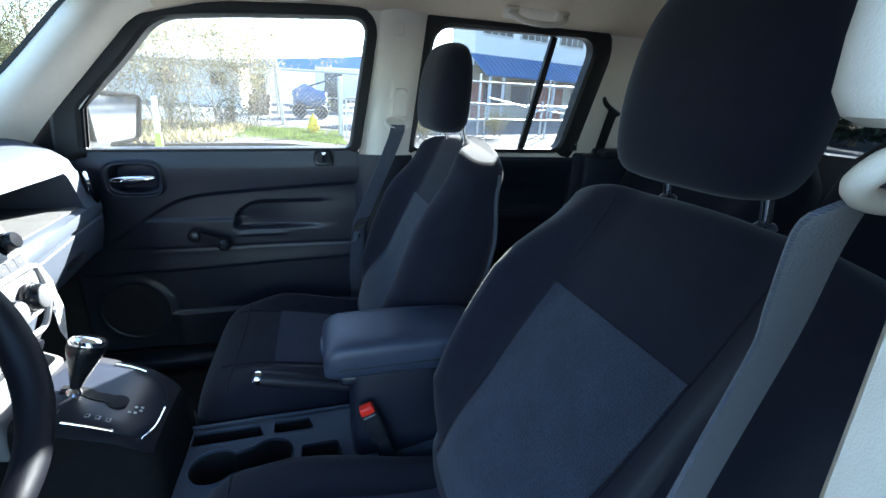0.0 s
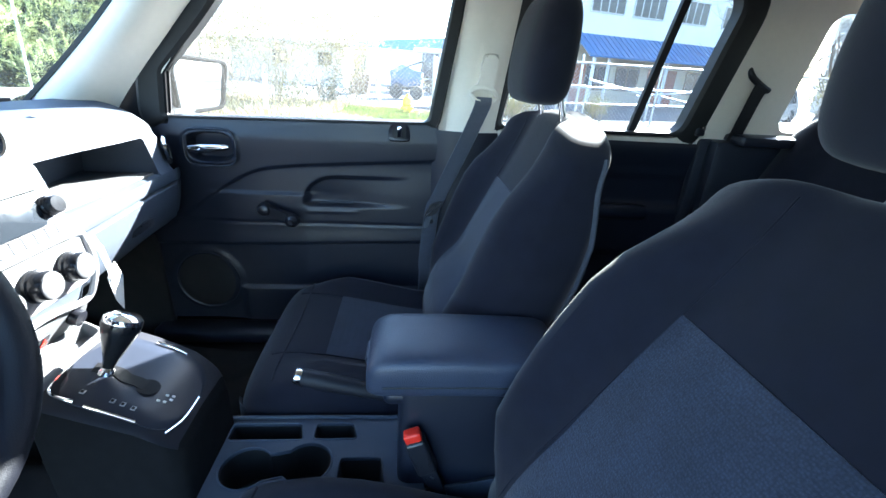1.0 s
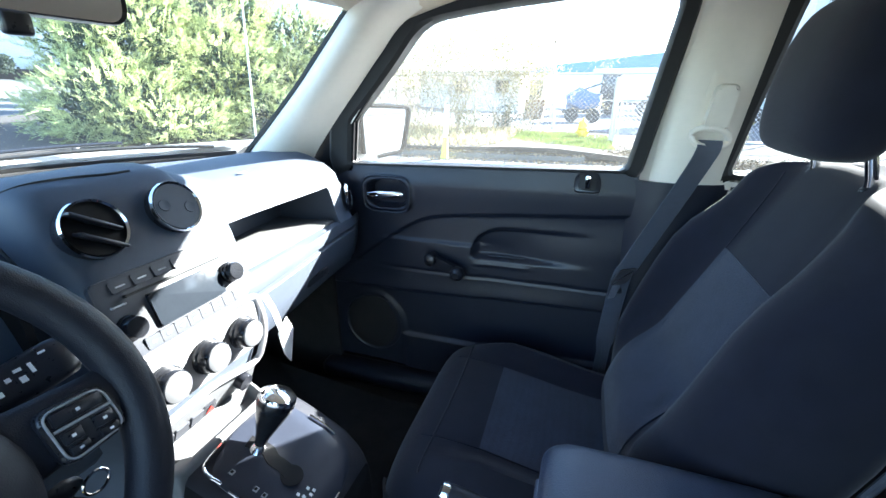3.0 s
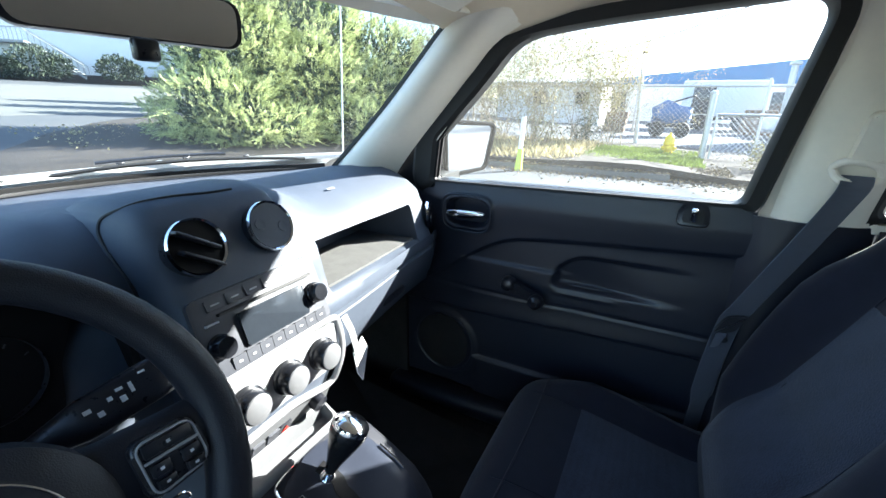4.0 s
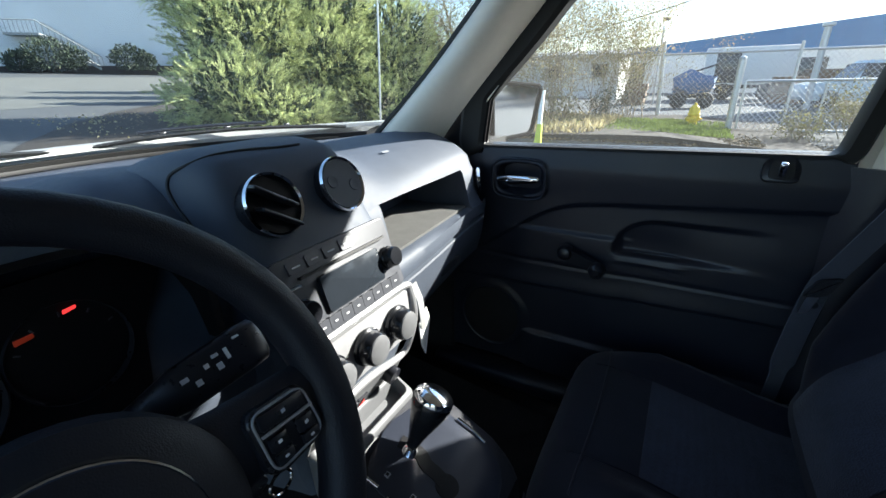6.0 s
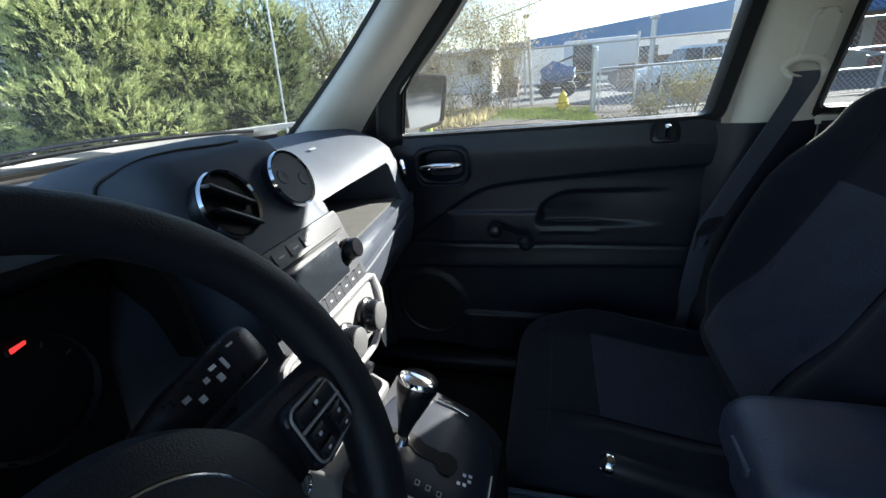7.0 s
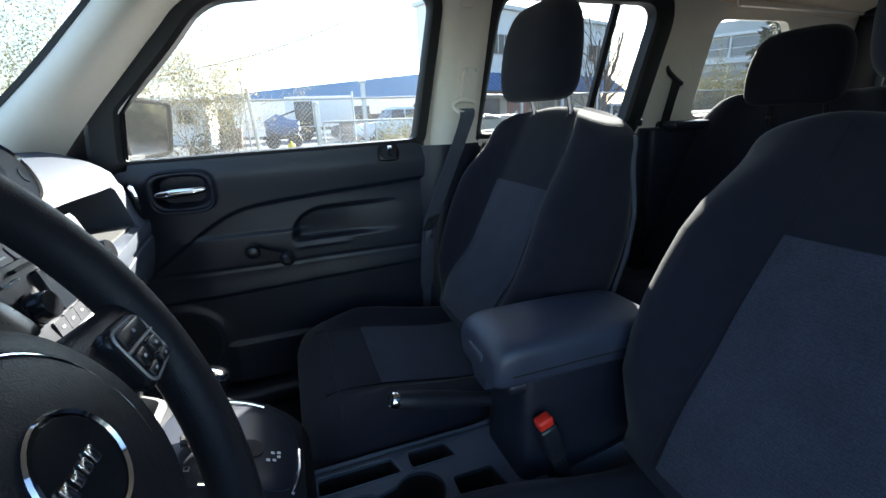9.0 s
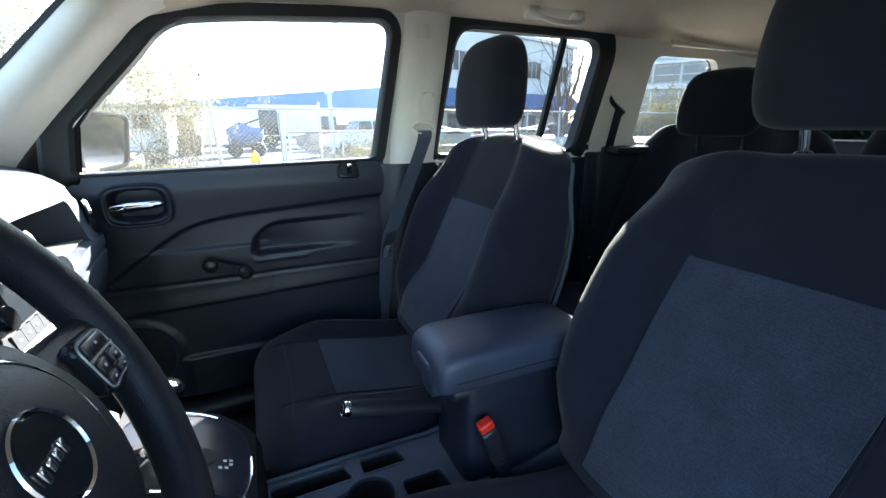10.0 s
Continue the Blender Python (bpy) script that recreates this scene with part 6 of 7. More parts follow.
WALLC = mat("cream_wall", (0.62, 0.55, 0.43), 0.85, vary=0.06, scale=0.7, dirt=0.15, dirt_col=(0.4, 0.36, 0.3))
ROOFB = mat("blue_metal_roof", (0.018, 0.125, 0.30), 0.42, vary=0.12, scale=1.0)
BRICKR = mat("red_brown_door", (0.32, 0.10, 0.05), 0.7, vary=0.2, scale=2)
BROWN = mat("brown_timber", (0.14, 0.09, 0.055), 0.8, vary=0.25, scale=2)
DARKPANE = mat("dark_window_pane", (0.03, 0.035, 0.04), 0.12, vary=0.1, scale=1)
HYDRANT = mat("yellow_paint", (0.78, 0.55, 0.03), 0.5, vary=0.1, scale=12, dirt=0.2, dirt_col=(0.5, 0.33, 0.05))
CARBLUE = mat("pale_blue_car_paint", (0.50, 0.60, 0.66), 0.3, vary=0.04, scale=2, coat=0.6)
CARNAVY = mat("navy_car_paint", (0.03, 0.05, 0.12), 0.3, vary=0.04, scale=2, coat=0.6)
TYRE = mat("tyre_rubber", (0.018, 0.018, 0.018), 0.85, vary=0.2, scale=10)
BLUEPLAST = mat("blue_tarp", (0.06, 0.13, 0.27), 0.5, vary=0.15, scale=3)
STAIRGREY = mat("painted_stair_steel", (0.26, 0.28, 0.29), 0.6, vary=0.1, scale=3)
GREYBLD = mat("grey_cladding", (0.46, 0.47, 0.46), 0.7, vary=0.08, scale=0.5)
rng = np.random.default_rng(7)


def gz(x, y):
    """Ground height: level by the car, climbing ahead of it."""
    return 0.055 * min(max(0.0, -x - 4.0), 60.0)


gx = [-400, -200, -100, -64] + [-62 + 2 * i for i in range(60)] + [70, 120, 400]
gy = [-400, -100] + [-40 + 3 * i for i in range(44)] + [150, 400]
tagged(part("ground", strip([[Vector((x, y, gz(x, y))) for y in gy] for x in gx]), ASPHALT), "grey asphalt car park and road rising ahead", "ground", kind="structure")

# street crossing ahead, its sunlit stretch painted paler than the near ground
rx = [-17.2 - 2.0 * i for i in range(13)]
tagged(part("road", strip([[Vector((x - 0.10 * (y - 3) * (i == 0), y, gz(x - 0.10 * (y - 3) * (i == 0), y) + 0.006)) for y in [-60 + 6 * k for k in range(22)]] for i, x in enumerate(rx)]), SUNROAD), "worn grey street surface ahead, paled for the sun on it", "road", kind="structure")

# dirt bed below the juniper, with pale litter
edge = smooth_line([(-7.0, 1.6, 0), (-10.2, 2.7, 0), (-13.0, 4.7, 0), (-15.4, 7.2, 0), (-16.6, 10.0, 0), (-15.5, 13.0, 0), (-9.0, 15.0, 0), (-4.6, 12.0, 0), (-3.8, 6.5, 0), (-5.0, 2.6, 0)], 5, True)
mid = Vector((-9.5, 8.0, 0))
rings = []
for k, h in ((1.0, 0.006), (0.97, 0.05), (0.85, 0.10), (0.6, 0.15), (0.2, 0.18)):
    rings.append([Vector((q.x, q.y, gz(q.x, q.y) + h)) for q in [mid.lerp(p, k * (1 + 0.012 * math.sin(p.x * 9))) for p in edge]])
tagged(part("ground_bed", loft(rings), SOIL), "dark mulched planting bed with pale litter", "planting bed", kind="structure")


def scatter_flakes(name, centres, normals, size, aspect, material, parent, label="", kind="", bend=0.3, across=None):
    """Many small leaves: each a bent diamond of two triangles."""
    c, nrm = np.asarray(centres, float), np.asarray(normals, float)
    k = len(c)
    nrm /= np.linalg.norm(nrm, axis=1)[:, None] + 1e-9
    side = np.cross(nrm, rng.normal(size=(k, 3))) if across is None else across - nrm * np.sum(across * nrm, 1)[:, None]
    side /= np.linalg.norm(side, axis=1)[:, None] + 1e-9
    s = size * rng.uniform(0.6, 1.35, (k, 1))
    up = np.cross(side, nrm)
    v = np.stack([c, c + nrm * s * 0.5 + side * s * aspect, c + nrm * s + up * s * bend, c + nrm * s * 0.5 - side * s * aspect], 1).reshape(-1, 3)
    me = bpy.data.meshes.new(name)
    idx = np.arange(k)[:, None] * 4
    faces = np.concatenate([idx + np.array([[0, 1, 2]]), idx + np.array([[0, 2, 3]])]).tolist()
    me.from_pydata(v.tolist(), [], faces)
    me.materials.append(material)
    ob = put(new(name, me), parent)
    if label:
        ob["label"] = label
    if kind:
        ob["kind"] = kind
    return ob


def lobes(specs, n, shell=0.55):
    """Points and outward directions on lumpy masses: each lobe (centre, radii, weight)."""
    P, D = [], []
    tot = sum(w for _, _, w in specs)
    for c, r, w in specs:
        k = int(n * w / tot)
        d = rng.normal(size=(k, 3))
        d /= np.linalg.norm(d, axis=1)[:, None]
        q = rng.uniform(shell, 1.0, (k, 1)) ** 0.5 + 0.10 * np.sin(d[:, :1] * 9 + d[:, 1:2] * 7) + 0.08 * np.sin(d[:, 2:] * 15)
        P.append(np.array(c) + d * q * np.array(r))
        D.append(d + np.array([0, 0, 0.45]) + rng.normal(scale=0.45, size=(k, 3)))
    return np.concatenate(P), np.concatenate(D)


def branches(base, n, height, spread, seed, r0=0.02, levels=3, lean=(0, 0, 0)):
    """A set of forked limbs as tubes, with their tips."""
    rg = random.Random(seed)
    bm = bmesh.new()
    tips = []

    def limb(p, d, length, r, level):
        pts, q = [p], p.copy()
        dd = d.copy()
        for i in range(4):
            dd = (dd + Vector((rg.gauss(0, 0.16), rg.gauss(0, 0.16), rg.gauss(0.03, 0.1)))).normalized()
            q = q + dd * length / 4
            pts.append(q.copy())
        rs = [r * (1 - 0.16 * i) for i in range(5)]
        fr = frames_along(pts)
        k = 5 if level == levels else 3
        rings = [[bm.verts.new(pp + s * math.cos(2 * math.pi * j / k) * rr + u * math.sin(2 * math.pi * j / k) * rr) for j in range(k)] for (pp, s, u), rr in zip(fr, rs)]
        for a, b in zip(rings, rings[1:]):
            for j in range(k):
                bm.faces.new((a[j], a[(j + 1) % k], b[(j + 1) % k], b[j]))
        tips.append((pts[-1], dd.copy()))
        tips.append((pts[2], dd.copy()))
        if level > 0:
            for _ in range(rg.randint(3, 5)):
                i = rg.randint(1, 4)
                nd = (dd + Vector((rg.gauss(0, 0.55), rg.gauss(0, 0.55), rg.gauss(0.15, 0.4)))).normalized()
                limb(pts[i], nd, length * rg.uniform(0.45, 0.75), max(rs[i] * 0.55, 0.003), level - 1)

    for _ in range(n):
        d = Vector((rg.gauss(0, spread) + lean[0], rg.gauss(0, spread) + lean[1], 1)).normalized()
        limb(Vector(base) + Vector((rg.gauss(0, spread * 0.5), rg.gauss(0, spread * 0.5), 0)), d, height * rg.uniform(0.4, 0.6), r0, levels)
    return bm, tips


# big juniper ahead of the car
jb = thing("juniper_bush", "large feathery green juniper bush in a planting bed", "bush", at=(-9.5, 7.8, 0.3))
bm, tips = branches((-9.3, 8.6, 0.35), 9, 3.2, 0.5, 3, 0.05, 2)
part("limbs", bm, TWIG, jb)
JL = [((-8.9, 6.3, 1.0), (1.5, 1.3, 1.0), 1.0), ((-9.5, 7.2, 2.2), (1.7, 1.4, 1.4), 1.4), ((-10.3, 7.7, 3.5), (1.7, 1.4, 1.6), 1.3), ((-8.5, 8.6, 1.5), (1.7, 1.6, 1.4), 1.4), ((-9.1, 9.4, 3.0), (1.7, 1.6, 1.6), 1.4), ((-7.6, 10.2, 1.2), (1.5, 1.5, 1.2), 1.0), ((-7.8, 10.9, 2.4), (1.4, 1.4, 1.2), 0.9), ((-8.2, 6.8, 0.7), (1.4, 1.4, 0.6), 0.8), ((-7.0, 9.1, 0.7), (1.3, 1.6, 0.6), 0.7), ((-10.9, 6.9, 4.3), (1.3, 1.1, 1.3), 0.7), ((-7.2, 11.9, 1.5), (1.2, 1.2, 1.3), 0.5)]
P, D = lobes(JL, 11000, 0.7)
D = D + np.array([0.25, -0.1, 0.35])
D /= np.linalg.norm(D, axis=1)[:, None]
SP, SD, SS = [], [], []
n = len(P)
L = rng.uniform(0.22, 0.6, (n, 1))
side = np.cross(D, rng.normal(size=(n, 3)))
side /= np.linalg.norm(side, axis=1)[:, None]
for i in range(20):
    t = i / 19
    turn = (1 if i % 2 else -1) * side + rng.normal(scale=0.12, size=(n, 3))
    droop = np.array([0, 0, -0.12]) * t * t
    SP.append(P + D * L * (t - 0.35) + droop)
    SD.append(D * 0.7 + turn * 0.8 * (1.15 - t))
    SS.append(side * 0.7 - D * (1 if i % 2 else -1) * 0.5)
P, D, A = np.concatenate(SP), np.concatenate(SD), np.concatenate(SS)
keep = P[:, 2] > 0.2
scatter_flakes("crown", P[keep], D[keep], 0.078, 0.11, JUNIPER, jb, "feathery yellow-green juniper sprays", "stuff", 0.05, A[keep])
# darker leaves inside the crown: the bush's self-shadow put into their colour
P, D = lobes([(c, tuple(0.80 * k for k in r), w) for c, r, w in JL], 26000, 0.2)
scatter_flakes("inner_foliage", P, D, 0.14, 0.2, SHADELEAF, jb, "", "stuff")
# litter on the bed
rows = rng.uniform([-13.5, 3.6, 0], [-8.6, 7.4, 0], (420, 3))
rows[:, 2] = [gz(x, y) + 0.13 for x, y in rows[:, :2]]
lit = scatter_flakes("fallen_litter", rows, rng.normal(size=(420, 3)) * [1, 1, 0.15], 0.06, 0.4, DRYGRASS, None)
tagged(lit, "pale scattered leaves and litter on the mulch", "litter", kind="stuff")

# kerb, grass strip, debris
def kerb_stone(x0, x1, y):
    return bx(((x0 + x1) / 2, y, -0.01), (x1 - x0 - 0.008, 0.16, 0.24), 0.02, 2)


kb = thing("kerb", "worn grey concrete kerb along the verge", "kerb", kind="structure", at=(-5, 8.6, 0))
for i in range(8):
    part("kerb_stone", kerb_stone(-15.6 + 2 * i, -13.6 + 2 * i, 8.62), CONCRETE, kb)
tagged(part("ground_verge", strip([[Vector((x, y, max(0.13 + 0.03 * math.sin(x * 1.3 + y) - 0.10 * ss(-0.2, 1.6, x), 0.012))) for x in [-17 + 0.8 * i for i in range(25)]] for y in [8.68, 9.2, 10, 11, 12, 13, 14.2]], 0.1, (0, 0, -1)), SOIL), "earthy verge between kerb and fence", "verge", kind="structure")
k = 15000
x, y = rng.uniform(-2.9, 1.0, k), rng.uniform(9.6, 12.8, k)
tagged(scatter_flakes("green_grass", np.stack([x, y, 0.15 - 0.10 * np.clip((x + 0.2) / 1.8, 0, 1)], 1), rng.normal(size=(k, 3)) * 0.3 + [0, 0, 1], 0.11, 0.12, GRASSY, None), "short bright green grass round the hydrant", "grass", kind="stuff")
k = 9000
x, y = rng.uniform(-14, -1.5, k), rng.uniform(8.75, 13.5, k)
tagged(scatter_flakes("dry_grass", np.stack([x, y, np.full(k, 0.12)], 1), rng.normal(size=(k, 3)) * 0.4 + [0, 0, 1], 0.25, 0.07, DRYGRASS, None), "tufts of dry straw-coloured grass on the verge", "grass", kind="stuff")
k = 14000
x, y = rng.uniform(-3.5, 7.0, k), rng.normal(9.05, 0.5, k)
tagged(scatter_flakes("leaf_litter", np.stack([x, y, np.where((y > 8.7) & (x < 1.4), 0.15, np.where((y > 8.5) & (x < 0.4), 0.13, 0.02))], 1), rng.normal(size=(k, 3)) * [1, 1, 0.4], 0.05, 0.3, LITTER, None), "brown leaf litter along the driveway edge", "litter", kind="stuff")

# hydrant
hy = thing("fire_hydrant", "yellow painted cast-iron fire hydrant on the grass", "fire hydrant", at=(0.28, 11.9, 0.05))
H0 = (0.28, 11.9, 0.03)
part("barrel", lathe([(0.15, 0), (0.15, 0.04), (0.105, 0.05), (0.1, 0.1), (0.1, 0.36), (0.135, 0.38), (0.135, 0.42), (0.11, 0.44)], H0, (0, 0, 1), 24), HYDRANT, hy)
part("bonnet", lathe([(0.125, 0.42), (0.12, 0.47), (0.1, 0.56), (0.06, 0.61), (0.03, 0.62), (0.03, 0.66), (0.015, 0.67)], H0, (0, 0, 1), 24), HYDRANT, hy)
for d in ((0, -1, 0), (1, 0, 0), (-1, 0, 0)):
    part("outlet_cap", lathe([(0.06, 0.08), (0.06, 0.13), (0.045, 0.15), (0.02, 0.155), (0.018, 0.18)], (0.28, 11.9, 0.33), d, 16), HYDRANT, hy)
mk = thing("marker_post", "white marker post with yellow-green base by the kerb", "marker post", at=(-2.35, 8.3, 0))
part("post", loft([[Vector((-2.45 + 0.05 * h + 0.038 * c, 8.3, h)) + Vector((0, 0.03 * s, 0)) for c, s in ((-1, -1), (1, -1), (1, 1), (-1, 1))] for h in (0.45, 0.7, 1.08)]), PAPER, mk)
part("base", loft([[Vector((-2.45 + 0.08 * h + (0.07 - 0.06 * h) * c, 8.3, h)) + Vector((0, 0.05 * s, 0)) for c, s in ((-1, -1), (1, -1), (1, 1), (-1, 1))] for h in (0.0, 0.25, 0.45)]), mat("lime_plastic", (0.55, 0.62, 0.08), 0.5), mk)


# chain-link fence and gate
def chain_link(name, x0, x1, y0, y1, z0, z1, step, r, parent):
    L, Hh = math.hypot(x1 - x0, y1 - y0), z1 - z0
    dx, dy = (x1 - x0) / L, (y1 - y0) / L
    verts, faces = [], []
    for s in (1, -1):
        i = -Hh
        while i < L:
            a0, a1 = max(i, 0), min(i + Hh, L)
            if a1 > a0:
                za, zb = ((z0 + a0 - i, z0 + a1 - i) if s > 0 else (z1 - (a0 - i), z1 - (a1 - i)))
                A, B = Vector((x0 + dx * a0, y0 + dy * a0, za)), Vector((x0 + dx * a1, y0 + dy * a1, zb))
                b = len(verts)
                for q in (A, B):
                    verts += [q + Vector((-dy * r, dx * r, -r * 0.6)), q + Vector((dy * r, -dx * r, -r * 0.6)), q + Vector((0, 0, r))]
                faces += [(b, b + 1, b + 4, b + 3), (b + 1, b + 2, b + 5, b + 4), (b + 2, b, b + 3, b + 5)]
            i += step
    ob = put(new(name, mesh_from(name, verts, faces, STEEL, False)), parent)
    ob["kind"] = "stuff"
    return ob


fe = thing("chain_link_fence", "galvanised chain-link fence with steel posts and top rail", "fence", at=(0, 14, 0))
part("top_rail", rod((-12, 14, 1.86), (26, 14, 1.84), 0.03, 8), STEEL, fe)
for x in (-9.0, -6.0, -3.2, 2.35, 5.2, 8.6, 12.0, 15.5, 19.0, 22.5):
    part("post", rod((x, 14, 0), (x, 14, 2.05), 0.035, 8), STEEL, fe)
part("strainer_post", rod((-0.62, 14.0, 0), (-0.74, 14.0, 2.2), 0.055, 12), STEEL, fe)
chain_link("chain_link", -12, 20, 14.02, 14.02, 0.05, 1.84, 0.13, 0.0055, fe)
gt = thing("steel_gate", "low galvanised steel gate with chain-link infill", "gate", at=(1, 11.6, 0))
part("gate_post", rod((1.0, 11.5, 0), (1.0, 11.5, 1.62), 0.07, 12), STEEL, gt)
part("post_cap", lathe([(0.075, 0), (0.07, 0.03), (0.02, 0.06)], (1.0, 11.5, 1.62), (0, 0, 1), 12), STEEL, gt)
for z in (0.12, 1.16):
    part("gate_rail", rod((1.15, 11.55, z), (5.6, 12.6, z), 0.028, 8), STEEL, gt)
for t in (0.0, 0.33, 0.66, 1.0):
    part("gate_stile", rod((1.15 + 4.45 * t, 11.55 + 1.05 * t, 0.12), (1.15 + 4.45 * t, 11.55 + 1.05 * t, 1.16), 0.024, 8), STEEL, gt)
chain_link("chain_link", 1.15, 5.6, 11.55, 12.6, 0.12, 1.16, 0.12, 0.005, gt)
# pipe barrier further right
pbar = thing("pipe_barrier", "leaning galvanised pipe rails between posts", "barrier", at=(9, 15.5, 0))
for a, b in (((5.2, 14.6, 1.1), (13.5, 16.6, 1.15)), ((5.5, 14.6, 0.55), (13.5, 16.6, 0.62)), ((6.6, 14.9, 1.35), (9.0, 15.4, 0.95)), ((8.6, 15.3, 0.9), (14.5, 16.8, 1.45)), ((9.3, 15.5, 1.0), (13.2, 16.4, 0.4))):
    part("pipe", rod(a, b, 0.035, 8), STEEL, pbar)
for x, y, h in ((6.2, 14.8, 2.15), (9.2, 15.5, 1.3), (12.8, 16.4, 1.5)):
    part("pipe_post", rod((x, y, 0), (x, y, h), 0.05, 8), STEEL, pbar)

# thicket of twiggy shrubs by the fence
def shrub(x, y, h, n, leaves, leafmat, seed, spread, label, leaf=0.045, levels=2):
    t = thing("twiggy_shrub", label, "shrub", group="verge shrubs", at=(x, y, 0.1))
    bm, tips = branches((x, y, 0.1), n, h, spread, seed, 0.014, levels)
    part("stems", bm, TWIG, t)
    k = np.array([p[:] for p, d in tips])
    d = np.array([v[:] for p, v in tips])
    idx = rng.integers(0, len(k), leaves)
    scatter_flakes("leaves", k[idx] + rng.normal(scale=0.12, size=(leaves, 3)), d[idx] + rng.normal(scale=0.6, size=(leaves, 3)), leaf, 0.3, leafmat, t, "", "stuff")


LBL = "airy twiggy shrub with sparse olive leaves"
for x, y, h, n, lv, sd in ((-4.3, 12.6, 5.6, 13, 11000, 11), (-3.3, 12.2, 5.4, 13, 11000, 12), (-5.6, 12.9, 5.2, 12, 8000, 13), (-2.2, 12.9, 3.8, 11, 6500, 14), (-1.3, 13.3, 5.0, 11, 8000, 15), (-6.8, 12.4, 4.4, 11, 6000, 16), (-2.9, 11.6, 0.9, 9, 800, 17), (-4.4, 11.2, 0.8, 9, 800, 18)):
    shrub(x, y, h, n, lv, OLIVE if sd % 3 else DRYGRASS, sd, 0.34, LBL, 0.046, 3 if h > 3 else 2)
shrub(-1.9, 12.6, 1.1, 10, 1500, DARKLEAF, 31, 0.4, "dense dark green low shrub at the fence")
shrub(3.1, 11.0, 1.3, 11, 1800, OLIVE, 34, 0.45, "straggly leafy weeds before the gate")
shrub(2.2, 10.2, 0.7, 9, 900, OLIVE, 35, 0.45, "straggly leafy weeds before the gate")
shrub(6.4, 13.4, 0.9, 9, 1200, OLIVE, 32, 0.4, "low straggly weeds at the fence foot")
shrub(3.8, 13.6, 0.7, 9, 800, OLIVE, 33, 0.4, "low straggly weeds at the fence foot")


# vehicles
def vehicle(name, label, cx, cy, turn, length, height, paint, wagon=True):
    """A parked car: lower body, cabin, panes, wheels, lamps."""
    t = thing(name, label, "car", group="parked vehicles", at=(cx, cy, 0))
    M = pose(cx, cy, 0, 0, 0, turn)
    W = 0.88

    def place(bm):
        bm.transform(M)
        return bm

    def ring(x, z0, z1, w):
        return [Vector((x, s * w * k, z)) for s, k, z in ((-1, 0.94, z0), (-1, 1, z0 + 0.12), (-1, 1, (z0 + z1) / 2), (-1, 0.93, z1), (1, 0.93, z1), (1, 1, (z0 + z1) / 2), (1, 1, z0 + 0.12), (1, 0.94, z0))]

    h = length / 2
    belt = height * 0.58
    part("body", place(loft([ring(x * h, z0, z1, W * w) for x, z0, z1, w in ((-1, 0.4, belt * 0.72, 0.8), (-0.96, 0.28, belt * 0.86, 0.95), (-0.7, 0.24, belt * 0.97, 1), (-0.25, 0.22, belt, 1), (0.6, 0.22, belt, 1), (0.93, 0.26, belt, 0.97), (1.0, 0.35, belt * 0.9, 0.85))])), paint, t)
    cab = ((-0.36, 0.0), (-0.08, 1.0), (0.55, 1.0), (0.93 if wagon else 0.8, 0.0))
    rings = []
    for z, k in ((belt - 0.02, 0.0), (belt + (height - belt) * 0.5, 0.5), (height - 0.06, 0.93), (height, 1.0)):
        x0 = h * (-0.36 + 0.28 * k)
        x1 = h * ((0.93 if wagon else 0.82) - (0.10 if wagon else 0.3) * k)
        w = W * (0.92 - 0.18 * k) * (1 if k < 0.99 else 0.94)
        rings.append([Vector(p) for p in ((x0, -w, z), (x1, -w, z), (x1 + 0.03, 0, z), (x1, w, z), (x0, w, z), (x0 - 0.05, 0, z))])
    cabin = part("cabin", place(loft(rings)), paint, t)
    for s in (-1, 1):
        for xa, xb in ((-0.24, 0.12), (0.16, 0.50), (0.54, 0.80 if wagon else 0.66)):
            za, zb = belt + 0.05, height - 0.12
            wa, wb = W * (0.92 - 0.18 * 0.12) + 0.006, W * (0.92 - 0.18 * 0.75) + 0.006
            part("side_window", place(poly([(xa * h - 0.05, s * wa, za), (xb * h, s * wa, za), (xb * h - 0.03, s * wb, zb), (xa * h + 0.12 * (xa < 0), s * wb, zb)], 0.01)), DARKPANE, cabin)
    part("windscreen", place(poly([(h * -0.33 - 0.05, -W * 0.8, belt + 0.06), (h * -0.33 - 0.05, W * 0.8, belt + 0.06), (h * -0.13 - 0.05, W * 0.68, height - 0.1), (h * -0.13 - 0.05, -W * 0.68, height - 0.1)], 0.012)), DARKPANE, cabin)
    for sx in (-0.62, 0.64):
        for s in (-1, 1):
            w = part("wheel", place(lathe([(0.2, -0.1), (0.32, -0.1), (0.335, -0.06), (0.335, 0.06), (0.32, 0.1), (0.2, 0.1)], (sx * h, s * (W - 0.1), 0.335), (0, 1, 0), 24)), TYRE, t)
            part("rim", place(lathe([(0.2, 0.0), (0.19, 0.1), (0.06, 0.085), (0.05, 0.105), (0.01, 0.107)], (sx * h, s * (W - 0.1), 0.335), (0, s, 0), 20)), SILVER, w)
    for s in (-1, 1):
        part("headlamp", place(bx((-0.955 * h, s * 0.62, belt * 0.72), (0.12, 0.32, 0.14), 0.03)), CHROME, t)
        part("tail_lamp", place(bx((0.975 * h, s * 0.7, belt * 0.8), (0.08, 0.16, 0.22), 0.03)), RED, t)
        part("wing_mirror", place(bx((-0.24 * h, s * 0.98, belt + 0.08), (0.1, 0.18, 0.13), 0.03)), paint, t)
    return t


vehicle("parked_car", "pale blue-white sport utility parked behind the fence", 6.2, 24.0, 12, 4.6, 1.75, CARBLUE)
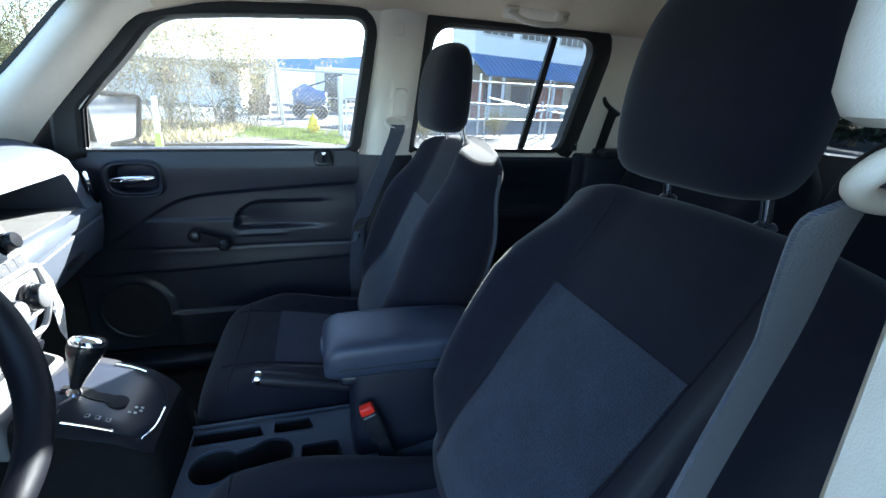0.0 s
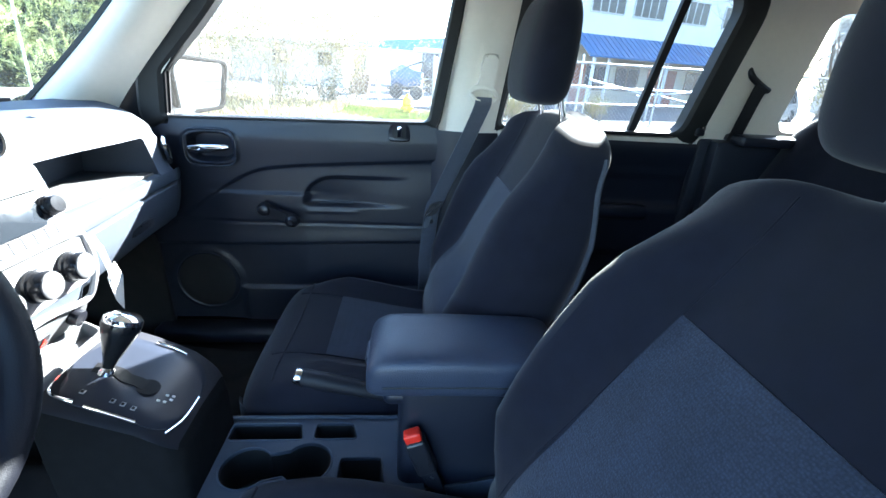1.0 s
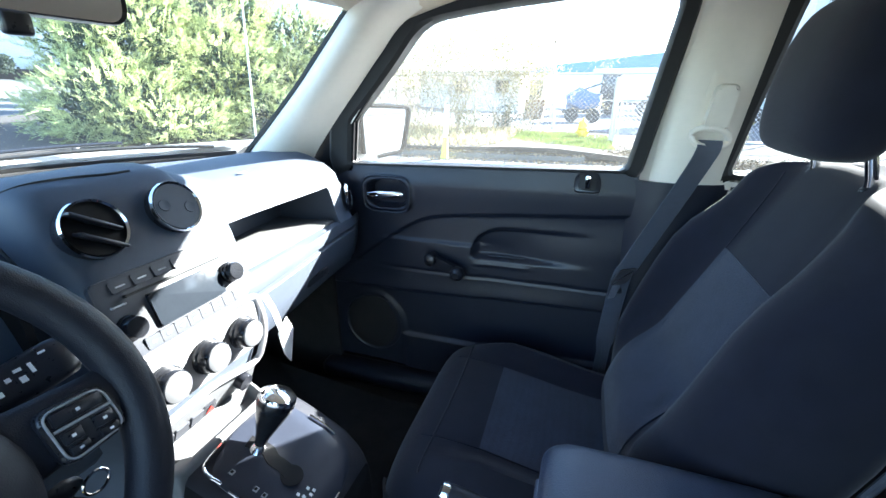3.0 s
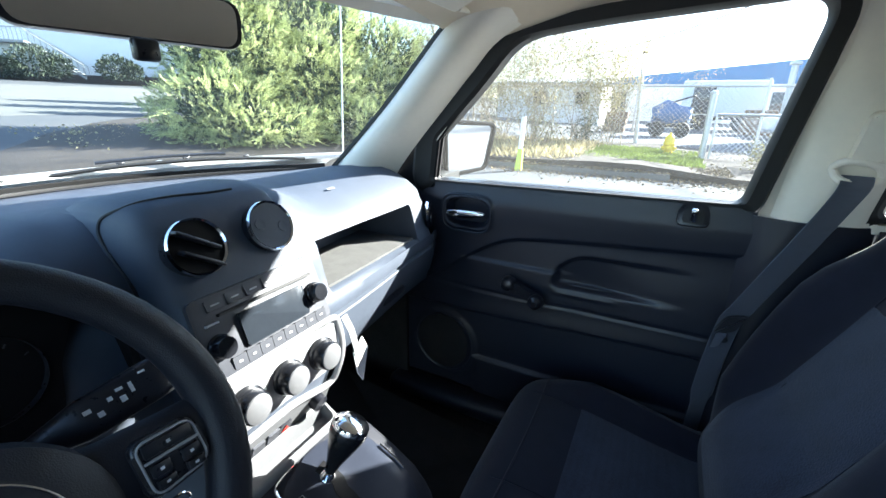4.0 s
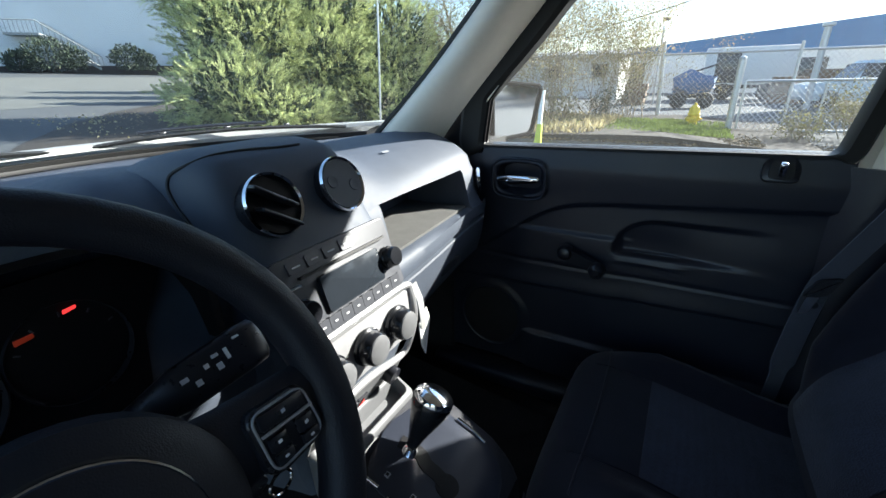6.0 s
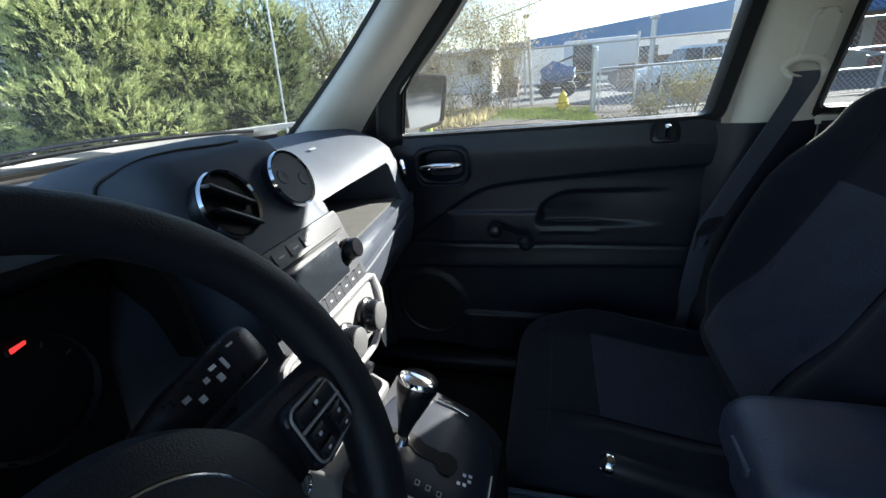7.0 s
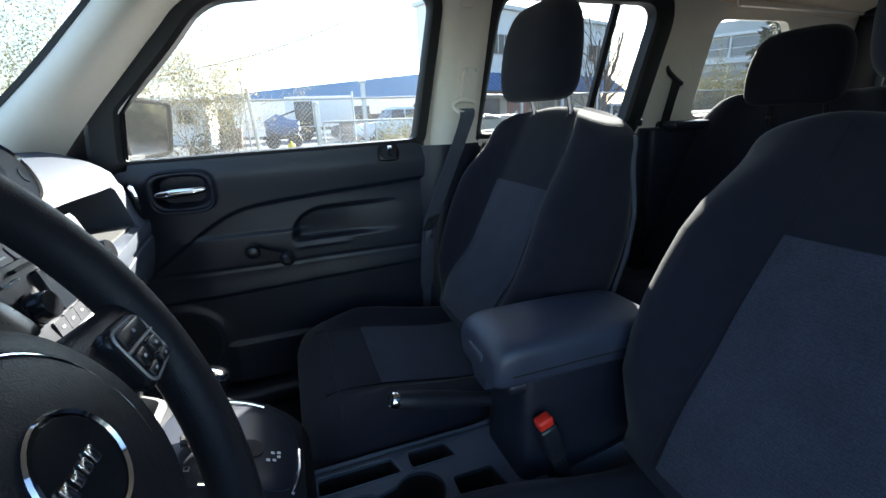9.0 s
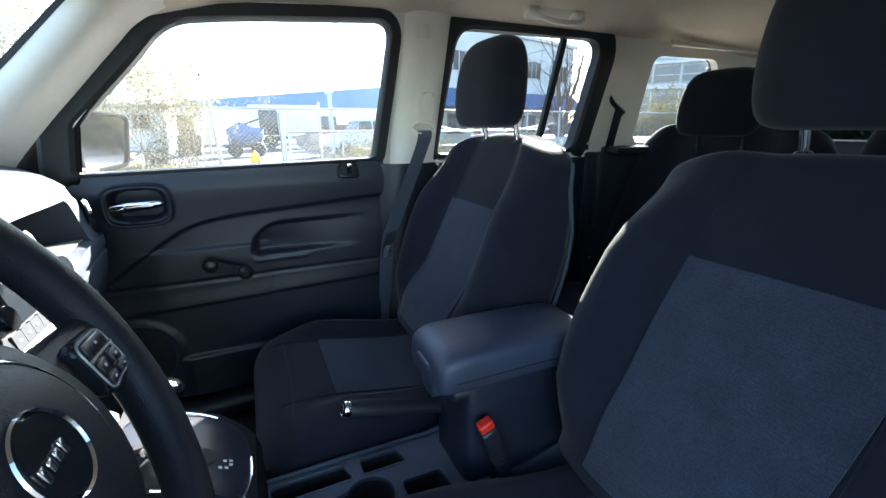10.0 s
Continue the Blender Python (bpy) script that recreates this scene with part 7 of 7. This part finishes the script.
vehicle("parked_car", "white estate car parked across the yard", 15.4, 17.8, 30, 4.5, 1.5, PAINT)
vehicle("parked_car", "dark navy car parked in the far lot", 22.0, 17.5, -40, 4.4, 1.45, CARNAVY, False)

# white box trailer and clutter in the yard
bt = thing("box_trailer", "white box trailer with dark open door in the yard", "trailer", at=(2.0, 29, 0))
part("box", bx((2.6, 30.5, 1.75), (4.2, 2.4, 1.9), 0.05), WALLW, bt)
part("door", bx((1.6, 29.28, 1.65), (1.1, 0.06, 1.5), 0.01), DARKPANE, bt, "dark open doorway")
part("chassis", bx((2.6, 30.5, 0.7), (4.4, 2.0, 0.2), 0.03), SATIN, bt)
for x in (1.6, 3.6):
    w = part("wheel", lathe([(0.2, -0.1), (0.42, -0.1), (0.45, 0), (0.42, 0.1), (0.2, 0.1)], (x, 29.4, 0.45), (0, 1, 0), 20), TYRE, bt)
    part("rim", lathe([(0.2, 0), (0.15, 0.08), (0.02, 0.1)], (x, 29.4, 0.45), (0, -1, 0), 16), STEEL, w)
tr = thing("tarped_machine", "blue tarped machine on dark wheels in the yard", "machine", at=(0.0, 22, 0))
part("tarp", loft([[Vector((-0.6 + 1.5 * k + 0.08 * math.sin(7 * a), 22 + 0.6 * math.cos(a) * w, 0.95 + 0.55 * max(math.sin(a), -0.8) * w + 0.08 * math.sin(11 * k + 2 * a))) for a in [2 * math.pi * j / 16 for j in range(16)]] for k, w in ((0, 0.5), (0.1, 0.8), (0.4, 1.0), (0.7, 0.85), (1, 0.5))]), BLUEPLAST, tr)
part("chassis", bx((0.15, 22.0, 0.5), (1.9, 0.9, 0.18), 0.04), SATIN, tr)
part("mast", rod((0.75, 21.9, 0.5), (0.95, 21.9, 1.75), 0.05, 8), SATIN, tr)
part("boom", rod((0.95, 21.9, 1.75), (-0.2, 21.8, 1.35), 0.04, 8), SATIN, tr)
for x in (-0.35, 0.65):
    part("wheel", lathe([(0.1, -0.12), (0.30, -0.12), (0.33, 0), (0.30, 0.12), (0.1, 0.12)], (x, 21.4, 0.33), (0, 1, 0), 20), TYRE, tr)
for i, (x, y, z, s) in enumerate(((3.9, 26.0, 0.6, 1.2), (5.4, 27.0, 0.75, 1.5), (-2.4, 24.0, 0.5, 1.0))):
    pl = thing("crate_stack", "stack of weathered brown timber crates in the yard", "crates", at=(x, y, 0))
    for j in range(3):
        part("crate", bx((x + 0.05 * j, y, z * (2 * j + 1) / 3), (s, s, z * 0.62), 0.02), BROWN, pl)


def window_unit(parent, origin, along, w, h, cols, depth=0.08, frame_mat=None):
    """A framed window on a wall: along is the wall's direction, out is to its right-hand side."""
    a = Vector(along).normalized()
    o = Vector((a.y, -a.x, 0))
    O = Vector(origin)
    up = Vector((0, 0, 1))

    def q(s, z, d):
        return O + a * s + up * z + o * d

    def slab(s0, s1, z0, z1, d0, d1):
        return loft([[q(s0, z0, d), q(s1, z0, d), q(s1, z1, d), q(s0, z1, d)] for d in (d0, d1)])

    f = frame_mat or STEEL
    win = part("window", merge(slab(0, w, -0.06, 0.0, 0, depth), slab(0, w, h, h + 0.06, 0, depth), slab(-0.06, 0, -0.06, h + 0.06, 0, depth), slab(w, w + 0.06, -0.06, h + 0.06, 0, depth)), f, parent, smooth=False)
    for i in range(cols):
        part("pane", slab(w * i / cols + 0.02, w * (i + 1) / cols - 0.02, 0.02, h - 0.02, 0.02, 0.04), DARKPANE, win, smooth=False)
        if i:
            part("mullion", slab(w * i / cols - 0.03, w * i / cols + 0.03, 0, h, 0.015, 0.06), f, win, smooth=False)
    return win


# white two-storey building with a blue metal awning
A0, AD = Vector((3.5, 24.55, 0)), Vector((0.952, 0.306, 0)).normalized()
AO = Vector((AD.y, -AD.x, 0))
wb = thing("two_storey_building", "white two-storey building with blue metal awning roof", "building", at=A0)


def bslab(s0, s1, z0, z1, d0, d1):
    return loft([[A0 + AD * s + AO * d + Vector((0, 0, z)) for s, z in ((s0, z0), (s1, z0), (s1, z1), (s0, z1))] for d in (d0, d1)])


part("wall", merge(bslab(7.0, 26, 3.3, 8.0, -2.5, 0)), WALLW, wb, smooth=False)
part("ground_floor_wall", bslab(7.0, 26, 0, 3.3, -2.5, -0.6), WALLC, wb, "cream ground-floor wall", smooth=False)
part("roof_edge", bslab(6.8, 26.3, 8.0, 8.25, -2.7, 0.25), STEEL, wb, smooth=False)
aw = part("awning", loft([[A0 + AD * s + AO * d + Vector((0, 0, z)) for d, z in ((0.0, 3.95), (1.7, 2.72), (1.7, 2.62), (0.0, 3.8))] for s in (6.7, 26.2)]), ROOFB, wb, "blue standing-seam metal awning", smooth=False)
for i in range(49):
    s = 6.8 + 0.4 * i
    part("seam", loft([[A0 + AD * (s + e) + AO * d + Vector((0, 0, z)) for d, z in ((0.0, 4.0), (1.71, 2.765), (1.71, 2.70), (0.0, 3.93))] for e in (-0.02, 0.02)]), ROOFB, aw, smooth=False)
for s in (7.1, 8.2, 12.8, 17.4, 22.0):
    part("awning_post", bslab(s, s + 0.14, 0, 2.7, 1.45, 1.6), WALLW, wb, smooth=False)
for s, w in ((7.4, 1.5), (13.6, 2.6)):
    part("door", bslab(s, s + w, 0.0, 2.3, -0.62, -0.55), BRICKR, wb, "red-brown roller door", smooth=False)
for s in (8.4, 10.9, 17.2, 19.6):
    window_unit(wb, A0 + AD * s + AO * -0.58 + Vector((0, 0, 0.9)), AD, 1.8, 1.35, 2, frame_mat=BROWN)
for s in (7.6, 10.8, 14.6, 18.6, 22.6):
    window_unit(wb, A0 + AD * s + Vector((0, 0, 5.15)), AD, 2.4, 1.25, 4)

# long white shed with a blue gable roof
sh = thing("long_shed", "long white shed with blue low-pitched roof", "building", at=(6, 42, 0))
part("wall", bx((8, 46, 1.55), (30, 8, 3.1), 0.02), WALLW, sh, smooth=False)
part("gable", loft([[Vector((x, y, z)) for x, z in ((-6.5, 3.0), (23.0, 3.0), (23.0, 5.9), (20, 5.8), (-6.5, 3.35))] for y in (41.9, 50)]), ROOFB, sh, "blue metal gable and roof", smooth=False)
for x in (-4.5, 2.5, 7.5, 13.5):
    part("doorway", bx((x, 41.97, 1.3), (1.6, 0.08, 2.2), 0.01), DARKPANE, sh, "dark open doorway")
ls = thing("low_shed", "low white shed behind the thicket", "building", at=(-8, 30, 0))
part("wall", bx((-7.5, 32, 1.3), (7, 5, 2.6), 0.02), WALLW, ls, smooth=False)
part("roof", poly([(-11.4, 29, 2.6), (-3.6, 29, 2.6), (-3.6, 35, 3.1), (-11.4, 35, 3.1)], 0.12), STEEL, ls, smooth=False)
window_unit(ls, (-5.6, 29.48, 1.3), (1, 0, 0), 0.9, 0.8, 1)
window_unit(ls, (-8.4, 29.48, 1.3), (1, 0, 0), 0.9, 0.8, 1)
up_ = thing("utility_pole", "grey utility pole carrying a cable", "utility pole", group="poles", at=(4.0, 20.5, 0))
part("pole", rod((4.0, 21.0, 0), (4.0, 21.0, 2.85), 0.11, 10), STEEL, up_)
part("cap", bx((4.0, 21.0, 2.9), (0.34, 0.3, 0.12), 0.02), STEEL, up_)
lp = thing("lamp_post", "slim grey lamp post with small head", "lamp post", group="poles", at=(-1.4, 24.0, 0))
part("pole", rod((-1.5, 24.0, 0), (-1.5, 24.0, 3.5), 0.05, 8), STEEL, lp)
part("lamp_head", bx((-1.45, 24.0, 3.75), (0.3, 0.2, 0.14), 0.03), SATIN, lp)
cab_ = thing("overhead_cable", "thin dark overhead cable crossing the sky", "cable", at=(0, 30, 5))
part("cable", tube(smooth_line([(-8.5, 25.2, 2.9), (-2.4, 24.9, 4.1), (1.1, 25.0, 5.1), (5.1, 24.5, 6.6), (14.0, 23.5, 10.4)], 6), 0.03, 6), RUBBER, cab_)

# bare trees and far backdrop to the right
for i, (x, y, h) in enumerate(((18.2, 15.6, 2.6), (19.0, 14.9, 3.0), (20.0, 15.0, 2.7), (20.6, 13.9, 3.1), (21.2, 13.2, 2.6), (17.4, 16.0, 2.9))):
    shrub(x, y, h, 12, 2600, OLIVE, 51 + i, 0.30, "tall yellow-green shrub on the far verge", 0.10, 2)


def bare_tree(x, y, h, seed, n=3):
    t = thing("bare_tree", "leafless grey-brown tree with fine twigs", "tree", group="bare trees", at=(x, y, 0))
    bm, tips = branches((x, y, 0), n, h, 0.16, seed, 0.11, 4)
    part("branches", bm, BARK, t)


bare_tree(14.2, 16.4, 9.0, 41, 5)
bare_tree(21.5, 21.0, 7.0, 42)
bare_tree(-14.0, 19.0, 9.0, 43, 4)
bare_tree(-9.0, 17.5, 8.0, 45, 4)
bare_tree(-19.0, 20.5, 9.0, 46, 4)
gb_ = thing("banded_building", "grey building with long banded balconies", "building", at=(40, 30, 0))
part("wall", bx((44, 33, 4.0), (16, 14, 8.0), 0.05, rot=(0, 0, 35)), GREYBLD, gb_, smooth=False)
for z, h in ((2.0, 0.5), (4.85, 0.45), (6.95, 0.25)):
    part("band", bx((44, 33, z), (16.6, 14.6, h), 0.04, rot=(0, 0, 35)), WALLW, gb_, smooth=False)
GU, GV = Vector((math.cos(radians(35)), math.sin(radians(35)), 0)), Vector((-math.sin(radians(35)), math.cos(radians(35)), 0))
for z, h in ((5.95, 1.35), (3.4, 1.3)):
    for i in range(6):
        win = part("window", bx(Vector((44, 33, z)) - GU * 8.02 + GV * (-5.9 + 2.35 * i), (0.12, 2.05, h), 0.02, rot=(0, 0, 35)), STAIRGREY, gb_, smooth=False)
        part("mullion", bx(Vector((44, 33, z)) - GU * 8.14 + GV * (-4.72 + 2.35 * i), (0.16, 0.14, h + 0.7), 0.02, rot=(0, 0, 35)), WALLW, win, smooth=False)
        part("sill", bx(Vector((44, 33, z - 0.1)) - GU * 8.12 + GV * (-5.9 + 2.35 * i), (0.10, 2.05, 0.08), 0.02, rot=(0, 0, 35)), WALLW, win, smooth=False)


def conifer(x, y, h, n=1500):
    t = thing("conifer_tree", "dark green conifer with drooping boughs", "tree", group="conifers", at=(x, y, 0))
    part("trunk", rod((x, y, 0), (x, y, h), 0.18, 8, 0.03), TWIG, t)
    z = h * (1 - np.sqrt(rng.uniform(0.0, 0.9, n)))
    z = np.maximum(z, 0.6)
    a = rng.uniform(0, 2 * np.pi, n)
    r = (h - z) * 0.24 * (0.45 + 0.55 * rng.uniform(0, 1, n)) * (1 + 0.25 * np.sin(z * 6))
    P = np.stack([x + r * np.cos(a), y + r * np.sin(a), z], 1)
    D = np.stack([np.cos(a), np.sin(a), np.full(n, -0.25)], 1) + rng.normal(scale=0.3, size=(n, 3))
    scatter_flakes("boughs", P, D, 0.55, 0.22, CONIFER, t, "", "stuff")


for x, y, h in ((27, 16.5, 7.0), (30, 19.5, 8.0), (33, 15.0, 6.5), (24.5, 13.5, 5.5), (29.0, 12.0, 6.0), (36.0, 21.0, 8.5)):
    conifer(x, y, h)
# unseen conifers added behind the juniper to throw shade on the road
for x, y, h in ((-13.2, 13.8, 5.6), (-15.6, 15.2, 6.4), (-18.4, 17.0, 6.8)):
    conifer(x, y, h, 3600)

# pale building across the rising road, with outside stair
fb = thing("street_building", "pale blue-grey building with grey outside stair", "building", at=(-50, 20, 3))
B0, BD = Vector((-62.6, 5.3, 2.9)), Vector((0.6, 0.8, 0)).normalized()
BO = Vector((BD.y, -BD.x, 0))


def fslab(s0, s1, z0, z1, d0, d1):
    return loft([[B0 + BD * s + BO * d + Vector((0, 0, z)) for s, z in ((s0, z0), (s1, z0), (s1, z1), (s0, z1))] for d in (d0, d1)])


part("wall", fslab(13.8, 48, -1.0, 11, -10, 0), WALLB, fb, smooth=False)
part("wing", fslab(-8, 13.8, -1.0, 11, -10, -1.4), WALLB, fb, smooth=False)
part("corner_column", fslab(13.2, 14.0, -1, 11, -1.0, 0.15), WALLW, fb, smooth=False)
part("base_kerb", fslab(-8, 48, -0.6, 0.28, 0.6, 1.2), SOIL, fb, smooth=False)
for z in (2.5, 5.6):
    part("balcony", fslab(-7, 13.0, z, z + 0.3, -1.6, 0.1), BROWN, fb, "brown timber balcony", smooth=False)
    for i in range(26):
        part("baluster", fslab(-7 + 0.75 * i, -6.88 + 0.75 * i, z + 0.3, z + 1.4, 0.0, 0.08), BROWN, fb, smooth=False)
    for s in (-4.5, 1.0, 5.5, 9.6):
        part("glass_door", fslab(s, s + 2.4, z + 0.3, z + 2.4, -1.41, -1.36), DARKPANE, fb, smooth=False)
for s in (-3.0, 4.2, 8.8, 11.6):
    part("column", fslab(s, s + 0.3, -0.4, 11, -0.2, 0.12), WALLW, fb, smooth=False)
stair = part("stair", merge(fslab(15.4, 17.8, 2.75, 2.95, 0.02, 1.5)), STAIRGREY, fb, "grey outside stair", smooth=False)
for i in range(14):
    s, z = 17.85 + 0.27 * i, 2.75 - 0.2 * i
    part("tread", fslab(s, s + 0.25, z, z + 0.05, 0.1, 1.4), STAIRGREY, stair, smooth=False)
for d in (0.08, 1.44):
    a, b = B0 + BD * 17.8 + BO * d + Vector((0, 0, 3.95)), B0 + BD * 21.6 + BO * d + Vector((0, 0, 1.1))
    part("stair_rail", rod(a, b, 0.05, 6), STAIRGREY, stair)
    part("stringer", rod(a - Vector((0, 0, 1.15)), b - Vector((0, 0, 1.15)), 0.1, 6), STAIRGREY, stair)
    for i in range(11):
        p = a.lerp(b, i / 10)
        part("stair_baluster", rod(p - Vector((0, 0, 1.1)), p, 0.025, 5), STAIRGREY, stair)
part("landing_rail", rod(B0 + BD * 15.4 + BO * 1.45 + Vector((0, 0, 3.95)), B0 + BD * 17.8 + BO * 1.45 + Vector((0, 0, 3.95)), 0.05, 6), STAIRGREY, stair)
for i in range(9):
    p = B0 + BD * (15.4 + 0.3 * i) + BO * 1.45 + Vector((0, 0, 2.9))
    part("landing_baluster", rod(p, p + Vector((0, 0, 1.05)), 0.025, 5), STAIRGREY, stair)


def round_shrub(s, d, r, label):
    p = B0 + BD * s + BO * d
    t = thing("rounded_shrub", label, "shrub", group="building shrubs", at=p)
    bm, tips = branches(p, 5, r * 1.4, 0.5, int(s * 7), 0.03, 1)
    part("stems", bm, TWIG, t)
    P, D = lobes([((p.x, p.y, p.z + r * 0.7), (r * 1.1, r * 1.2, r * 0.85), 1), ((p.x + 0.4, p.y + 0.9 * r, p.z + r * 0.5), (r * 0.7, r * 0.7, r * 0.6), 0.5)], 2600, 0.3)
    scatter_flakes("leaves", P, D, 0.22, 0.3, DARKLEAF, t, "", "stuff")


for s, r in ((10.6, 1.3), (18.4, 1.6), (16.2, 0.9), (24.2, 1.25), (30.5, 1.0)):
    round_shrub(s, 2.3, r, "clipped dark green shrub beside the building wall")
